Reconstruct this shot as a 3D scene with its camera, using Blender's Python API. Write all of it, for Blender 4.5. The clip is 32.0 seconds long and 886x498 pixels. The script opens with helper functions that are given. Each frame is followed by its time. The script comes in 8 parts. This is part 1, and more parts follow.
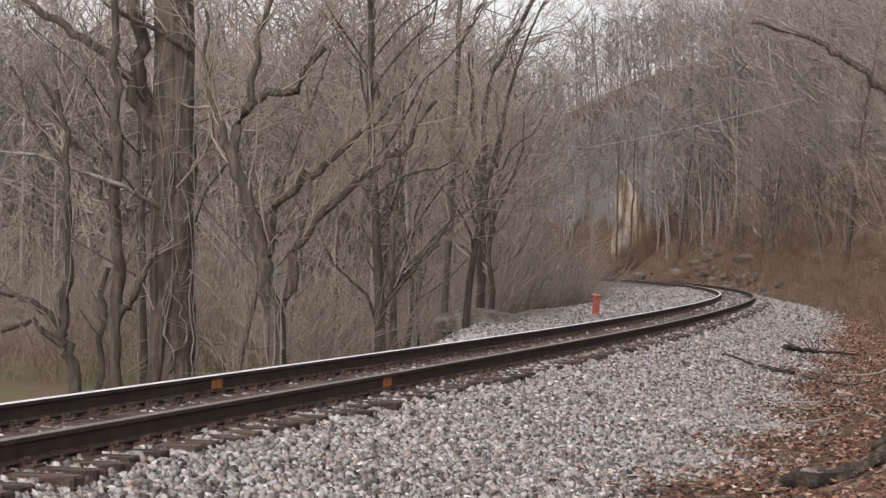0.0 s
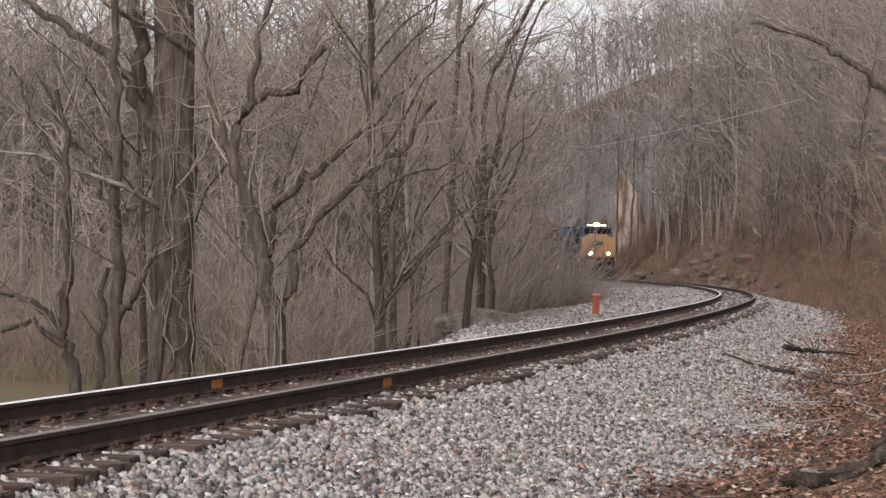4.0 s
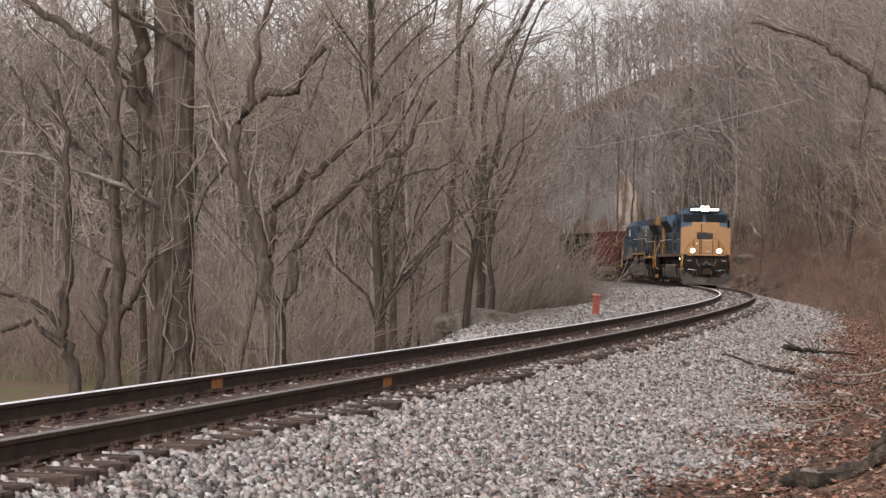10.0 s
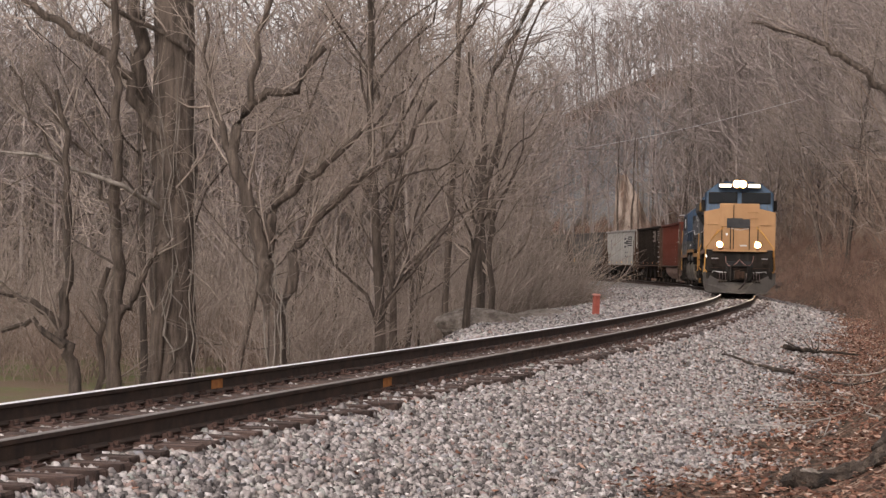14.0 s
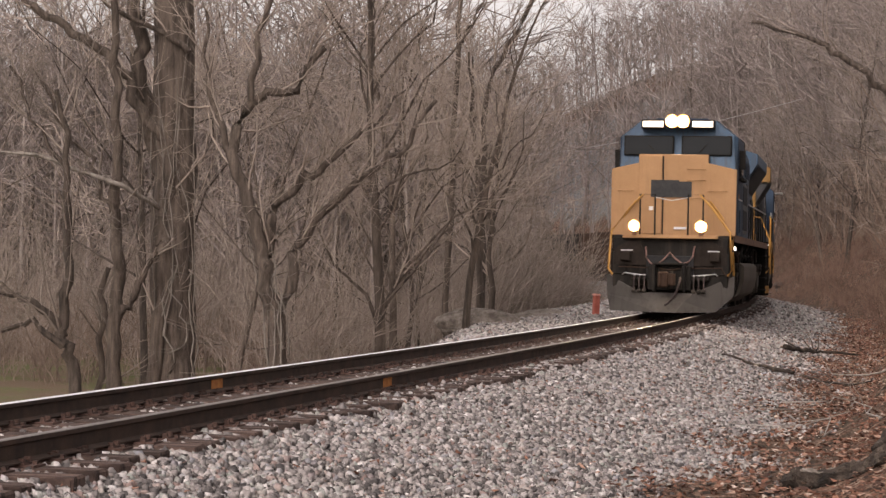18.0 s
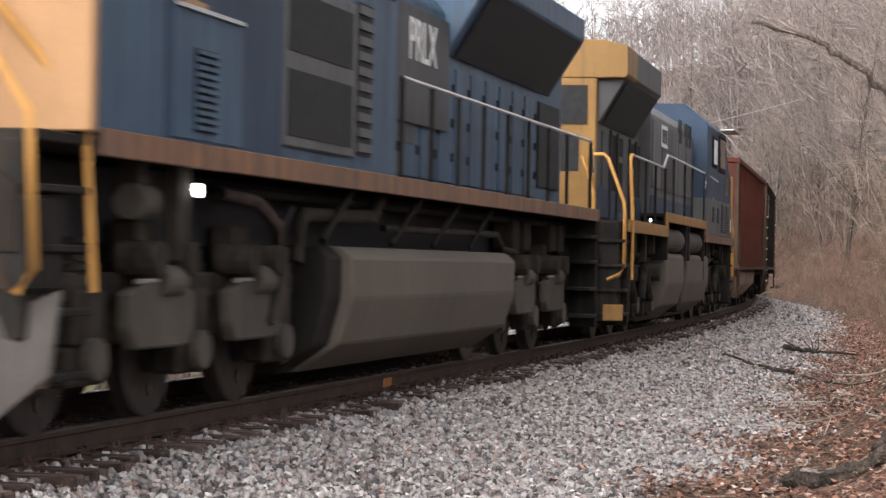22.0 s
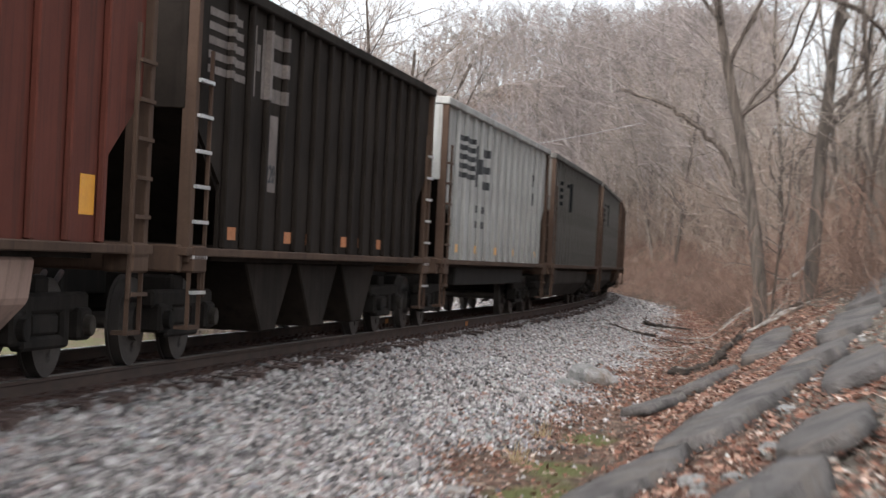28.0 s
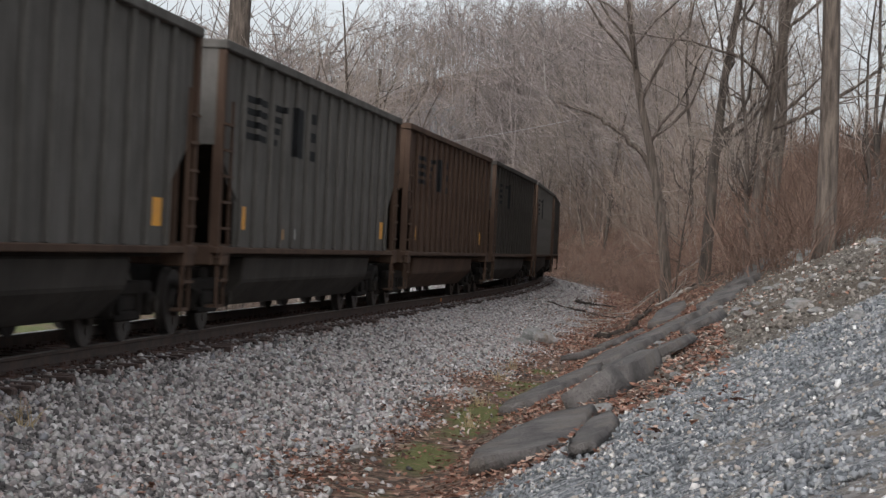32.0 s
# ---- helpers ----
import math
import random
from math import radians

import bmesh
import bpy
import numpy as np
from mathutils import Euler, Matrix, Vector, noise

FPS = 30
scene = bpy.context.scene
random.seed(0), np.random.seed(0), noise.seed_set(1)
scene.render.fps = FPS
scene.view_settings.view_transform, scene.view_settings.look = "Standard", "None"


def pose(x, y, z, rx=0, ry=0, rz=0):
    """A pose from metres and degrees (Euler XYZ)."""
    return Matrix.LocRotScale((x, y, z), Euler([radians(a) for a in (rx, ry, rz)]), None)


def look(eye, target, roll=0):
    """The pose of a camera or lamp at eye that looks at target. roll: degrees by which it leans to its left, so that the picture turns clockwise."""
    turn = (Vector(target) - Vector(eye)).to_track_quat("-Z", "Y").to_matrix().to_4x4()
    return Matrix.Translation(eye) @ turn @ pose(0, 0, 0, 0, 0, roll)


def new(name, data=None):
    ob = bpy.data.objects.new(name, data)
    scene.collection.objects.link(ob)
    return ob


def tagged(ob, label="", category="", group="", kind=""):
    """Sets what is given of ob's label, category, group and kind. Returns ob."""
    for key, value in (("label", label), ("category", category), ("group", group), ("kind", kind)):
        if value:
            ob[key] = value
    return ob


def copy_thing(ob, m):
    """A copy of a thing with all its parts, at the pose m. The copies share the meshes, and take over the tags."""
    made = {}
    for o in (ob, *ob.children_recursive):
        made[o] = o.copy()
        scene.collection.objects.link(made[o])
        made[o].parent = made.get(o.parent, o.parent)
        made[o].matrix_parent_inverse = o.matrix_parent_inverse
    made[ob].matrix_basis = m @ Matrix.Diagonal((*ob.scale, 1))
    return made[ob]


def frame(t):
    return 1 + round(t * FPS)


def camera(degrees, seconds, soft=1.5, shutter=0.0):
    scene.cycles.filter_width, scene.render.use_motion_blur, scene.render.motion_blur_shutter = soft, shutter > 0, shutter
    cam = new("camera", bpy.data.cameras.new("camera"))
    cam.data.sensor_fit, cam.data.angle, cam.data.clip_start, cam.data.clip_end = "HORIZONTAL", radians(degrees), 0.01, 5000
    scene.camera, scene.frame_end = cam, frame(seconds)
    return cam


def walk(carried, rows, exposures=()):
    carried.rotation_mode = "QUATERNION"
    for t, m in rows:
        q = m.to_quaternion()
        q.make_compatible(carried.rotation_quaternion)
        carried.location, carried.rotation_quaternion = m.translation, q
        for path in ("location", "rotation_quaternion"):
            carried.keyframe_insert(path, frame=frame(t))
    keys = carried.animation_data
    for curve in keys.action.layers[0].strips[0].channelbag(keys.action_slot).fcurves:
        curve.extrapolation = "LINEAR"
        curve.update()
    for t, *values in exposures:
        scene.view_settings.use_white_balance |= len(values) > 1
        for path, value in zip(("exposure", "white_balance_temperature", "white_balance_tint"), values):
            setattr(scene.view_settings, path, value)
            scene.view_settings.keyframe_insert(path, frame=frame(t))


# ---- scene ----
# Camera: one long lens. It stands by the line, then draws back along the bank.
LENS = 23.32
cam = camera(LENS, 32.0, soft=1.4, shutter=0.5)


def cam_row(t, x, y, z, yaw, tilt, roll):
    a, b = radians(yaw), radians(tilt)
    d = Vector((math.sin(a) * math.cos(b), math.cos(a) * math.cos(b), math.sin(b)))
    return t, look((x, y, z), Vector((x, y, z)) + d * 10, roll)


CAM = [
    (0.0, 0.0, 0.0, 1.2104, 0.0, 0.408, 1.104),
    (13.0, 0.0, 0.0, 1.2104, 0.0, 0.408, 1.104),
    (25.3, 0.0, 0.0, 1.2104, 0.0, 0.408, 1.104),
    (26.0, -0.15, -0.9, 1.19, 0.2, 0.43, 1.25),
    (26.7, -0.85, -4.6, 1.07, 1.1, 0.53, 1.85),
    (27.5, -2.5, -12.5, 1.02, 2.75, 0.64, 2.6),
    (28.0, -5.0, -22.5, 1.20, 4.75, 0.35, 2.73),
    (28.5, -6.75, -31.2, 1.25, 6.12, 0.2, 2.71),
    (28.9, -7.5, -36.2, 1.33, 6.55, 0.0, 2.7),
    (29.3, -7.533, -36.5, 1.341, 6.588, -0.005, 2.702),
    (32.0, -7.533, -36.5, 1.341, 6.588, -0.005, 2.702),
]
WARMTH = ((0, 0), (10, 0), (13, 0.6), (17, 1), (20.5, 1), (21.5, 0.45), (22, 0), (32, 0))  # warmer as the headlights come near
EXPOSURE = [(t, e + 0.24 + 0.14 * (t > 26) + 0.1 * float(np.interp(t, *zip(*WARMTH))), 6650 - 160 * min(1, max(0, t - 21)) - 290 * min(1, max(0, t - 26)) + 480 * float(np.interp(t, *zip(*WARMTH))), 12.5 - 3.5 * min(1, max(0, t - 26)) + 6.5 * float(np.interp(t, *zip(*WARMTH)))) for t, e in ((0.0, 0.42), (11.0, 0.42), (14.0, 0.3), (19.0, 0.2), (20.5, 0.25), (21.5, 0.62), (22.0, 1.15), (22.5, 1.4), (23.5, 1.5), (24.5, 1.48), (25.5, 1.45), (27.5, 1.25), (28.0, 0.9), (28.4, 0.4), (29.0, 0.27), (30.0, 0.17), (32.0, 0.15))]
walk(cam, [cam_row(*r) for r in CAM], EXPOSURE)

# Overcast winter light: a pale sky and one very soft sun.
world = bpy.data.worlds.new("overcast_sky")
scene.world = world
world.use_nodes = True
wn, wl = world.node_tree.nodes, world.node_tree.links
sky = wn.new("ShaderNodeTexSky")
sky.sky_type, sky.sun_disc = "NISHITA", False
sky.sun_elevation, sky.sun_rotation = radians(38), radians(205)
sky.air_density, sky.dust_density = 1.0, 4.0
pale = wn.new("ShaderNodeHueSaturation")
pale.inputs["Saturation"].default_value = 0.16
wl.new(sky.outputs[0], pale.inputs["Color"])
wl.new(pale.outputs[0], wn["Background"].inputs["Color"])
wn["Background"].inputs["Strength"].default_value = 0.15
sun = new("sun", bpy.data.lights.new("sun", "SUN"))
sun.data.energy, sun.data.angle, sun.data.color = 0.3, radians(40), (1.0, 0.97, 0.93)
sun.matrix_world = look((0, 0, 50), (math.sin(radians(205)) * -math.cos(radians(38)) * 50, math.cos(radians(205)) * -math.cos(radians(38)) * 50, 50 - math.sin(radians(38)) * 50))


# ---- materials ----
def material(name, rough=0.8, metal=0.0, spec=0.5):
    m = bpy.data.materials.new(name)
    m.use_nodes = True
    b = m.node_tree.nodes["Principled BSDF"]
    b.inputs["Roughness"].default_value, b.inputs["Metallic"].default_value = rough, metal
    b.inputs["Specular IOR Level"].default_value = spec
    return m, m.node_tree.nodes, m.node_tree.links, b


def coords(n, l, scale=(1, 1, 1), space="Object"):
    tc, mp = n.new("ShaderNodeTexCoord"), n.new("ShaderNodeMapping")
    mp.inputs["Scale"].default_value = scale
    l.new(tc.outputs[space], mp.inputs["Vector"])
    return mp.outputs[0]


def noise_node(n, l, vec, scale, detail=4, rough=0.6):
    t = n.new("ShaderNodeTexNoise")
    t.inputs["Scale"].default_value, t.inputs["Detail"].default_value, t.inputs["Roughness"].default_value = scale, detail, rough
    l.new(vec, t.inputs["Vector"])
    return t.outputs["Fac"]


def ramp(n, l, fac, stops):
    r = n.new("ShaderNodeValToRGB")
    while len(r.color_ramp.elements) < len(stops):
        r.color_ramp.elements.new(0.5)
    for e, (p, c) in zip(r.color_ramp.elements, stops):
        e.position, e.color = p, (*c, 1) if len(c) == 3 else c
    l.new(fac, r.inputs["Fac"])
    return r.outputs["Color"]


def blend(n, l, fac, a, b, mode="MIX"):
    x = n.new("ShaderNodeMix")
    x.data_type, x.blend_type = "RGBA", mode
    for sock, v in ((x.inputs[0], fac), (x.inputs[6], a), (x.inputs[7], b)):
        if isinstance(v, (int, float)):
            sock.default_value = v
        elif isinstance(v, tuple):
            sock.default_value = (*v, 1)
        else:
            l.new(v, sock)
    return x.outputs[2]


def bump(n, l, bsdf, height, strength=0.4, dist=0.02):
    b = n.new("ShaderNodeBump")
    b.inputs["Strength"].default_value, b.inputs["Distance"].default_value = strength, dist
    l.new(height, b.inputs["Height"])
    l.new(b.outputs[0], bsdf.inputs["Normal"])


def mottled(name, c0, c1, scale=6.0, fine=60.0, rough=0.8, metal=0.0, relief=0.3, dist=0.01, stretch=(1, 1, 1), spec=0.4, dirt=None, dirt_amount=0.5, random_tint=0.0):
    """Two tones at two scales, with grain, relief and, where wanted, dirt in patches."""
    m, n, l, b = material(name, rough, metal, spec)
    v = coords(n, l, stretch)
    big, small = noise_node(n, l, v, scale, 5), noise_node(n, l, v, fine, 3)
    c = blend(n, l, ramp_val(n, l, big, 0.35, 0.65), c0, c1)
    c = blend(n, l, 0.35, c, ramp(n, l, small, [(0.3, (0.25, 0.25, 0.25)), (0.7, (0.75, 0.75, 0.75))]), "OVERLAY")
    if dirt:
        d = noise_node(n, l, coords(n, l, (0.7, 0.7, 0.25)), scale * 0.9, 6, 0.7)
        c = blend(n, l, ramp_val(n, l, d, 0.62 - 0.3 * dirt_amount, 0.78 - 0.15 * dirt_amount), c, dirt)
    if random_tint:
        oi = n.new("ShaderNodeObjectInfo")
        hv = n.new("ShaderNodeHueSaturation")
        mr = n.new("ShaderNodeMapRange")
        mr.inputs["To Min"].default_value, mr.inputs["To Max"].default_value = 1 - random_tint, 1 + random_tint
        l.new(oi.outputs["Random"], mr.inputs["Value"])
        l.new(mr.outputs[0], hv.inputs["Value"])
        l.new(c, hv.inputs["Color"])
        c = hv.outputs[0]
    l.new(c, b.inputs["Base Color"])
    if relief:
        bump(n, l, b, small, relief, dist)
    return m


def ramp_val(n, l, fac, lo, hi):
    mr = n.new("ShaderNodeMapRange")
    mr.inputs["From Min"].default_value, mr.inputs["From Max"].default_value = lo, hi
    l.new(fac, mr.inputs["Value"])
    return mr.outputs[0]


def islands(name, stops, rough=0.85, fine=40.0):
    """Pieces joined in one mesh, each with a tone of its own."""
    m, n, l, b = material(name, rough, 0, 0.3)
    g = n.new("ShaderNodeNewGeometry")
    c = ramp(n, l, g.outputs["Random Per Island"], stops)
    s = noise_node(n, l, coords(n, l), fine, 3)
    c = blend(n, l, 0.5, c, ramp(n, l, s, [(0.3, (0.3, 0.3, 0.3)), (0.7, (0.7, 0.7, 0.7))]), "OVERLAY")
    l.new(c, b.inputs["Base Color"])
    return m


def glow(name, color, strength):
    m, n, l, b = material(name, 0.4)
    b.inputs["Base Color"].default_value = (*color, 1)
    b.inputs["Emission Color"].default_value, b.inputs["Emission Strength"].default_value = (*color, 1), strength
    return m


M_BARK = mottled("bark", (0.055, 0.042, 0.034), (0.165, 0.128, 0.104), 3, 40, 0.95, relief=1.0, dist=0.05, stretch=(3, 3, 0.4), random_tint=0.35)
M_BARK_PALE = mottled("pale_bark", (0.20, 0.175, 0.155), (0.36, 0.33, 0.30), 3, 30, 0.9, relief=0.5, stretch=(3, 3, 0.6), random_tint=0.2)
M_TWIG = mottled("twig", (0.185, 0.146, 0.121), (0.37, 0.305, 0.26), 0.8, 20, 0.95, relief=0, random_tint=0.35)
M_BRUSH = mottled("brush", (0.12, 0.07, 0.05), (0.25, 0.165, 0.125), 0.5, 12, 0.95, relief=0, random_tint=0.3)
M_REDBRUSH = mottled("red_brambles", (0.12, 0.072, 0.054), (0.235, 0.155, 0.122), 0.5, 12, 0.95, relief=0, random_tint=0.3)
M_RAIL = mottled("rail_steel", (0.026, 0.016, 0.012), (0.062, 0.036, 0.025), 5, 80, 0.75, 0.0, relief=0.3, dist=0.003)
# the sky's sheen on the far rail head is put into its near-white base
M_RAILHEAD = mottled("polished_head_sky_sheen", (0.80, 0.80, 0.80), (0.92, 0.92, 0.92), 3, 40, 0.55, 0.55, relief=0)
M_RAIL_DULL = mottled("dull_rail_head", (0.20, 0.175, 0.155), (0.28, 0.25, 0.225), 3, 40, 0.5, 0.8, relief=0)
M_WELD = mottled("rust_orange_weld_paint", (0.36, 0.13, 0.035), (0.48, 0.20, 0.06), 12, 60, 0.8)
M_TIE = mottled("creosoted_oak", (0.026, 0.015, 0.012), (0.125, 0.082, 0.067), 4, 50, 0.9, relief=0.6, dist=0.01, stretch=(1, 6, 1), random_tint=0.4)
M_PLATE = mottled("rusty_tie_plate", (0.042, 0.024, 0.019), (0.11, 0.062, 0.049), 8, 60, 0.85, random_tint=0.3)
STONE = [(0.0, (0.05, 0.045, 0.045)), (0.22, (0.15, 0.135, 0.13)), (0.45, (0.30, 0.27, 0.26)), (0.66, (0.42, 0.385, 0.37)), (0.74, (0.27, 0.28, 0.26)), (0.82, (0.33, 0.275, 0.255)), (0.88, (0.25, 0.175, 0.155)), (0.93, (0.22, 0.22, 0.235)), (1.0, (0.60, 0.56, 0.54))]
M_STONE = islands("ballast_stone", STONE)
M_GREY_STONE = islands("grey_gravel", [(0.0, (0.07, 0.073, 0.078)), (0.3, (0.155, 0.16, 0.168)), (0.65, (0.255, 0.258, 0.265)), (0.88, (0.36, 0.345, 0.33)), (0.95, (0.30, 0.24, 0.19)), (1.0, (0.66, 0.64, 0.62))])
M_LEAF = islands("dead_leaf", [(0.0, (0.05, 0.027, 0.02)), (0.35, (0.15, 0.065, 0.042)), (0.65, (0.25, 0.125, 0.085)), (0.88, (0.34, 0.215, 0.16)), (1.0, (0.50, 0.42, 0.36))])
M_MOSSROCK = mottled("mossy_rock", (0.055, 0.05, 0.042), (0.17, 0.155, 0.135), 1.2, 8, 0.95, relief=0.9, dist=0.1, dirt=(0.075, 0.05, 0.036), dirt_amount=0.7, random_tint=0.3)
M_ROCK = mottled("grey_rock", (0.13, 0.125, 0.12), (0.29, 0.275, 0.26), 2, 18, 0.92, relief=0.8, dist=0.05, dirt=(0.12, 0.075, 0.05), dirt_amount=0.4)
M_SLAB = mottled("broken_asphalt", (0.058, 0.051, 0.048), (0.135, 0.120, 0.112), 2.5, 30, 0.93, relief=1.0, dist=0.04, dirt=(0.13, 0.105, 0.085), dirt_amount=0.35)
M_DEADWOOD = mottled("weathered_dead_wood", (0.12, 0.10, 0.085), (0.25, 0.22, 0.195), 3, 30, 0.92, relief=0.5, stretch=(3, 3, 0.6))
M_LOG = mottled("rotten_log", (0.012, 0.009, 0.007), (0.075, 0.055, 0.043), 5, 30, 0.95, relief=1.0, dist=0.05, stretch=(1, 1, 1), dirt=(0.24, 0.195, 0.155), dirt_amount=0.25)


# ---- helpers for meshes ----
def mesh_of(name, verts, faces, mats, smooth=False, mat_index=None):
    me = bpy.data.meshes.new(name)
    me.from_pydata([tuple(v) for v in verts], [], [tuple(f) for f in faces])
    for m in mats if isinstance(mats, (list, tuple)) else [mats]:
        me.materials.append(m)
    if smooth:
        me.polygons.foreach_set("use_smooth", np.ones(len(me.polygons), bool))
    if mat_index is not None:
        me.polygons.foreach_set("material_index", np.asarray(mat_index, np.int32))
    me.update()
    return me


def quick_mesh(name, verts, faces, mat, smooth=False):
    """A mesh from numpy arrays: verts (n, 3), faces (m, k)."""
    verts, faces = np.asarray(verts, np.float32), np.asarray(faces, np.int32)
    me = bpy.data.meshes.new(name)
    k = faces.shape[1]
    me.vertices.add(len(verts))
    me.vertices.foreach_set("co", verts.ravel())
    me.loops.add(faces.size)
    me.loops.foreach_set("vertex_index", faces.ravel())
    me.polygons.add(len(faces))
    me.polygons.foreach_set("loop_start", np.arange(0, faces.size, k, dtype=np.int32))
    if smooth:
        me.polygons.foreach_set("use_smooth", np.ones(len(faces), bool))
    me.materials.append(mat)
    me.update(calc_edges=True)
    return me


def part(name, bm, mat, parent=None, label="", smooth=False):
    """A bmesh, or a mesh, as one object under a thing or a part."""
    if isinstance(bm, bmesh.types.BMesh):
        me = bpy.data.meshes.new(name)
        bm.to_mesh(me)
        bm.free()
        for m in mat if isinstance(mat, (list, tuple)) else [mat]:
            me.materials.append(m)
        if smooth:
            me.polygons.foreach_set("use_smooth", np.ones(len(me.polygons), bool))
    else:
        me = bm
    ob = new(name, me)
    if parent is not None:
        ob.parent = parent
    if label:
        ob["label"] = label
    return ob


def thing(name, label, category, m=None, group="", kind=""):
    ob = new(name)
    ob.empty_display_size = 0.3
    if m is not None:
        ob.matrix_basis = m
    return tagged(ob, label, category, group, kind)


# ---- the line of the track: s in metres along it, away from where the camera starts ----
K_S = np.linspace(-40, 260, 16)
K_V = np.array([-0.00066, -0.00066, 0.0002, 0.00187, 0.00075, 0.00192, 0.00287, 0.00163, 0.00219, 0.00294, 0.00256, 0.00249, 0.0025, 0.0025, 0.0025, 0.0025])
TS = np.arange(-190, 560, 0.5)
_k = np.interp(TS, K_S, K_V)
_k[TS < -42], _k[TS > 300] = 0.0, 0.001
TH = np.concatenate([[0], np.cumsum((_k[1:] + _k[:-1]) * 0.25)])
_z = int(np.argmin(abs(TS)))
TH = TH - TH[_z] + 1.3274
_dx, _dy = np.cos(TH) * 0.5, np.sin(TH) * 0.5
TX = np.concatenate([[0], np.cumsum((_dx[1:] + _dx[:-1]) / 2)])
TY = np.concatenate([[0], np.cumsum((_dy[1:] + _dy[:-1]) / 2)])
TX, TY = TX - TX[_z] - 1.5319, TY - TY[_z] + 22.9503
TZ = 0.0013 * TS


def on_track(s, lat=0.0, up=0.0):
    """A point at s along the track, lat metres to the right of its middle, up metres over the rail tops."""
    h = np.interp(s, TS, TH)
    return np.stack([np.interp(s, TS, TX) + lat * np.sin(h), np.interp(s, TS, TY) - lat * np.cos(h), np.interp(s, TS, TZ) + up + 0 * h], -1)


def nearest(x, y):
    """s and lateral offset (right positive) of ground points."""
    x, y = np.asarray(x, float).ravel(), np.asarray(y, float).ravel()
    s, u = np.empty(len(x)), np.empty(len(x))
    px, py, ps, ph = TX[::4], TY[::4], TS[::4], TH[::4]
    for a in range(0, len(x), 4000):
        dx, dy = x[a:a + 4000, None] - px, y[a:a + 4000, None] - py
        j = (dx * dx + dy * dy).argmin(1)
        r = np.arange(len(j))
        along = dx[r, j] * np.cos(ph[j]) + dy[r, j] * np.sin(ph[j])
        s[a:a + 4000] = ps[j] + np.clip(along, -1.2, 1.2)
        u[a:a + 4000] = dx[r, j] * np.sin(ph[j]) - dy[r, j] * np.cos(ph[j])
    return s, u


def step(a, b, x):
    t = np.clip((x - a) / (b - a), 0, 1)
    return t * t * (3 - 2 * t)


def waves(x, y, size, seed=0):
    """Cheap smooth unevenness, about -1 to 1."""
    r = np.random.RandomState(seed)
    out = 0
    for _ in range(6):
        a, p, f = r.rand() * 6.28, r.rand() * 6.28, (0.6 + 0.9 * r.rand()) * 6.28 / size
        out = out + np.sin((x * np.cos(a) + y * np.sin(a)) * f + p)
    return out / 3.2


def ground_z(x, y):
    shape = np.shape(x)
    x, y = np.asarray(x, float).ravel(), np.asarray(y, float).ravel()
    s, u = nearest(x, y)
    zt = 0.0013 * np.clip(s, -100, 260)
    # bed and right-hand side: shoulder, ditch, bank
    right = np.interp(u, [0, 0.62, 0.85, 1.05, 1.3, 1.5, 1.8, 3.0, 4.3, 5.6], [-0.25, -0.248, -0.226, -0.235, -0.26, -0.305, -0.37, -0.64, -0.86, -0.92])
    steep = 0.45 + 0.35 * step(12, 40, y)
    bank = np.clip(u - 5.6 - 0.5 * waves(x, y, 9, 3) * step(-5, 25, y), 0, None)
    top = 6.2 + 4 * step(25, 90, y)
    right = right + np.minimum(bank, top) * steep + np.clip(bank - top, 0, 25) * (0.10 + 0.06 * step(20, 110, y))
    # left: shoulder, wide in the bend, then down to the meadow and the wood's floor
    wide = 1.9 + 3.6 * step(12, 42, s) * (1 - step(150, 200, s))
    v = -u
    left = -0.25 + 0.028 * step(0.62, 0.85, v) - 0.03 * step(1.1, 1.5, v) - 0.03 * np.clip(v - 1.4, 0, 8) - 1.55 * step(wide, wide + 3.5, v)
    left = left + 0.12 * waves(x, y, 14, 5) * step(wide + 2, wide + 8, v)
    z = zt + np.where(u >= 0, right, left)
    # hills behind
    far_hill = (9.5 + 8.0 * step(0.0, 0.11, x / np.maximum(y, 1))) * step(196, 275, y + 0.12 * np.abs(x - 15)) * step(8, 34, np.abs(u)) * (1 - step(0.21, 0.27, x / np.maximum(y, 1)))
    west = 13 * step(170, 270, -x + 0.9 * y) * step(20, 70, np.abs(u))
    z = z + np.maximum(far_hill, west)
    z = z + 0.05 * waves(x, y, 2.3, 8) * step(5.0, 8, np.abs(u)) + 0.015 * waves(x, y, 0.9, 9) * step(2, 3, np.abs(u))
    return z.reshape(shape)
# ---- ground: one sheet, finer near the line ----
def lines(parts_):
    out = []
    for a, b, d in parts_:
        out.extend(np.arange(a, b, d))
    return np.array(out)


GX = lines([(-900, -200, 50), (-200, -60, 8), (-60, -20, 2.0), (-20, 20, 0.4), (20, 60, 1.6), (60, 200, 8), (200, 901, 50)])
GY = lines([(-400, -120, 40), (-120, -50, 5), (-50, 80, 0.5), (80, 210, 1.6), (210, 500, 8), (500, 1501, 60)])
gx, gy = np.meshgrid(GX, GY)
gz = ground_z(gx, gy)
gs, gu = nearest(gx, gy)
nx, ny = len(GX), len(GY)
idx = np.arange(nx * ny).reshape(ny, nx)
gf = np.stack([idx[:-1, :-1], idx[:-1, 1:], idx[1:, 1:], idx[1:, :-1]], -1).reshape(-1, 4)

M_GROUND, n, l, b = material("ground_cover", 0.95, 0, 0.2)
vec = coords(n, l)


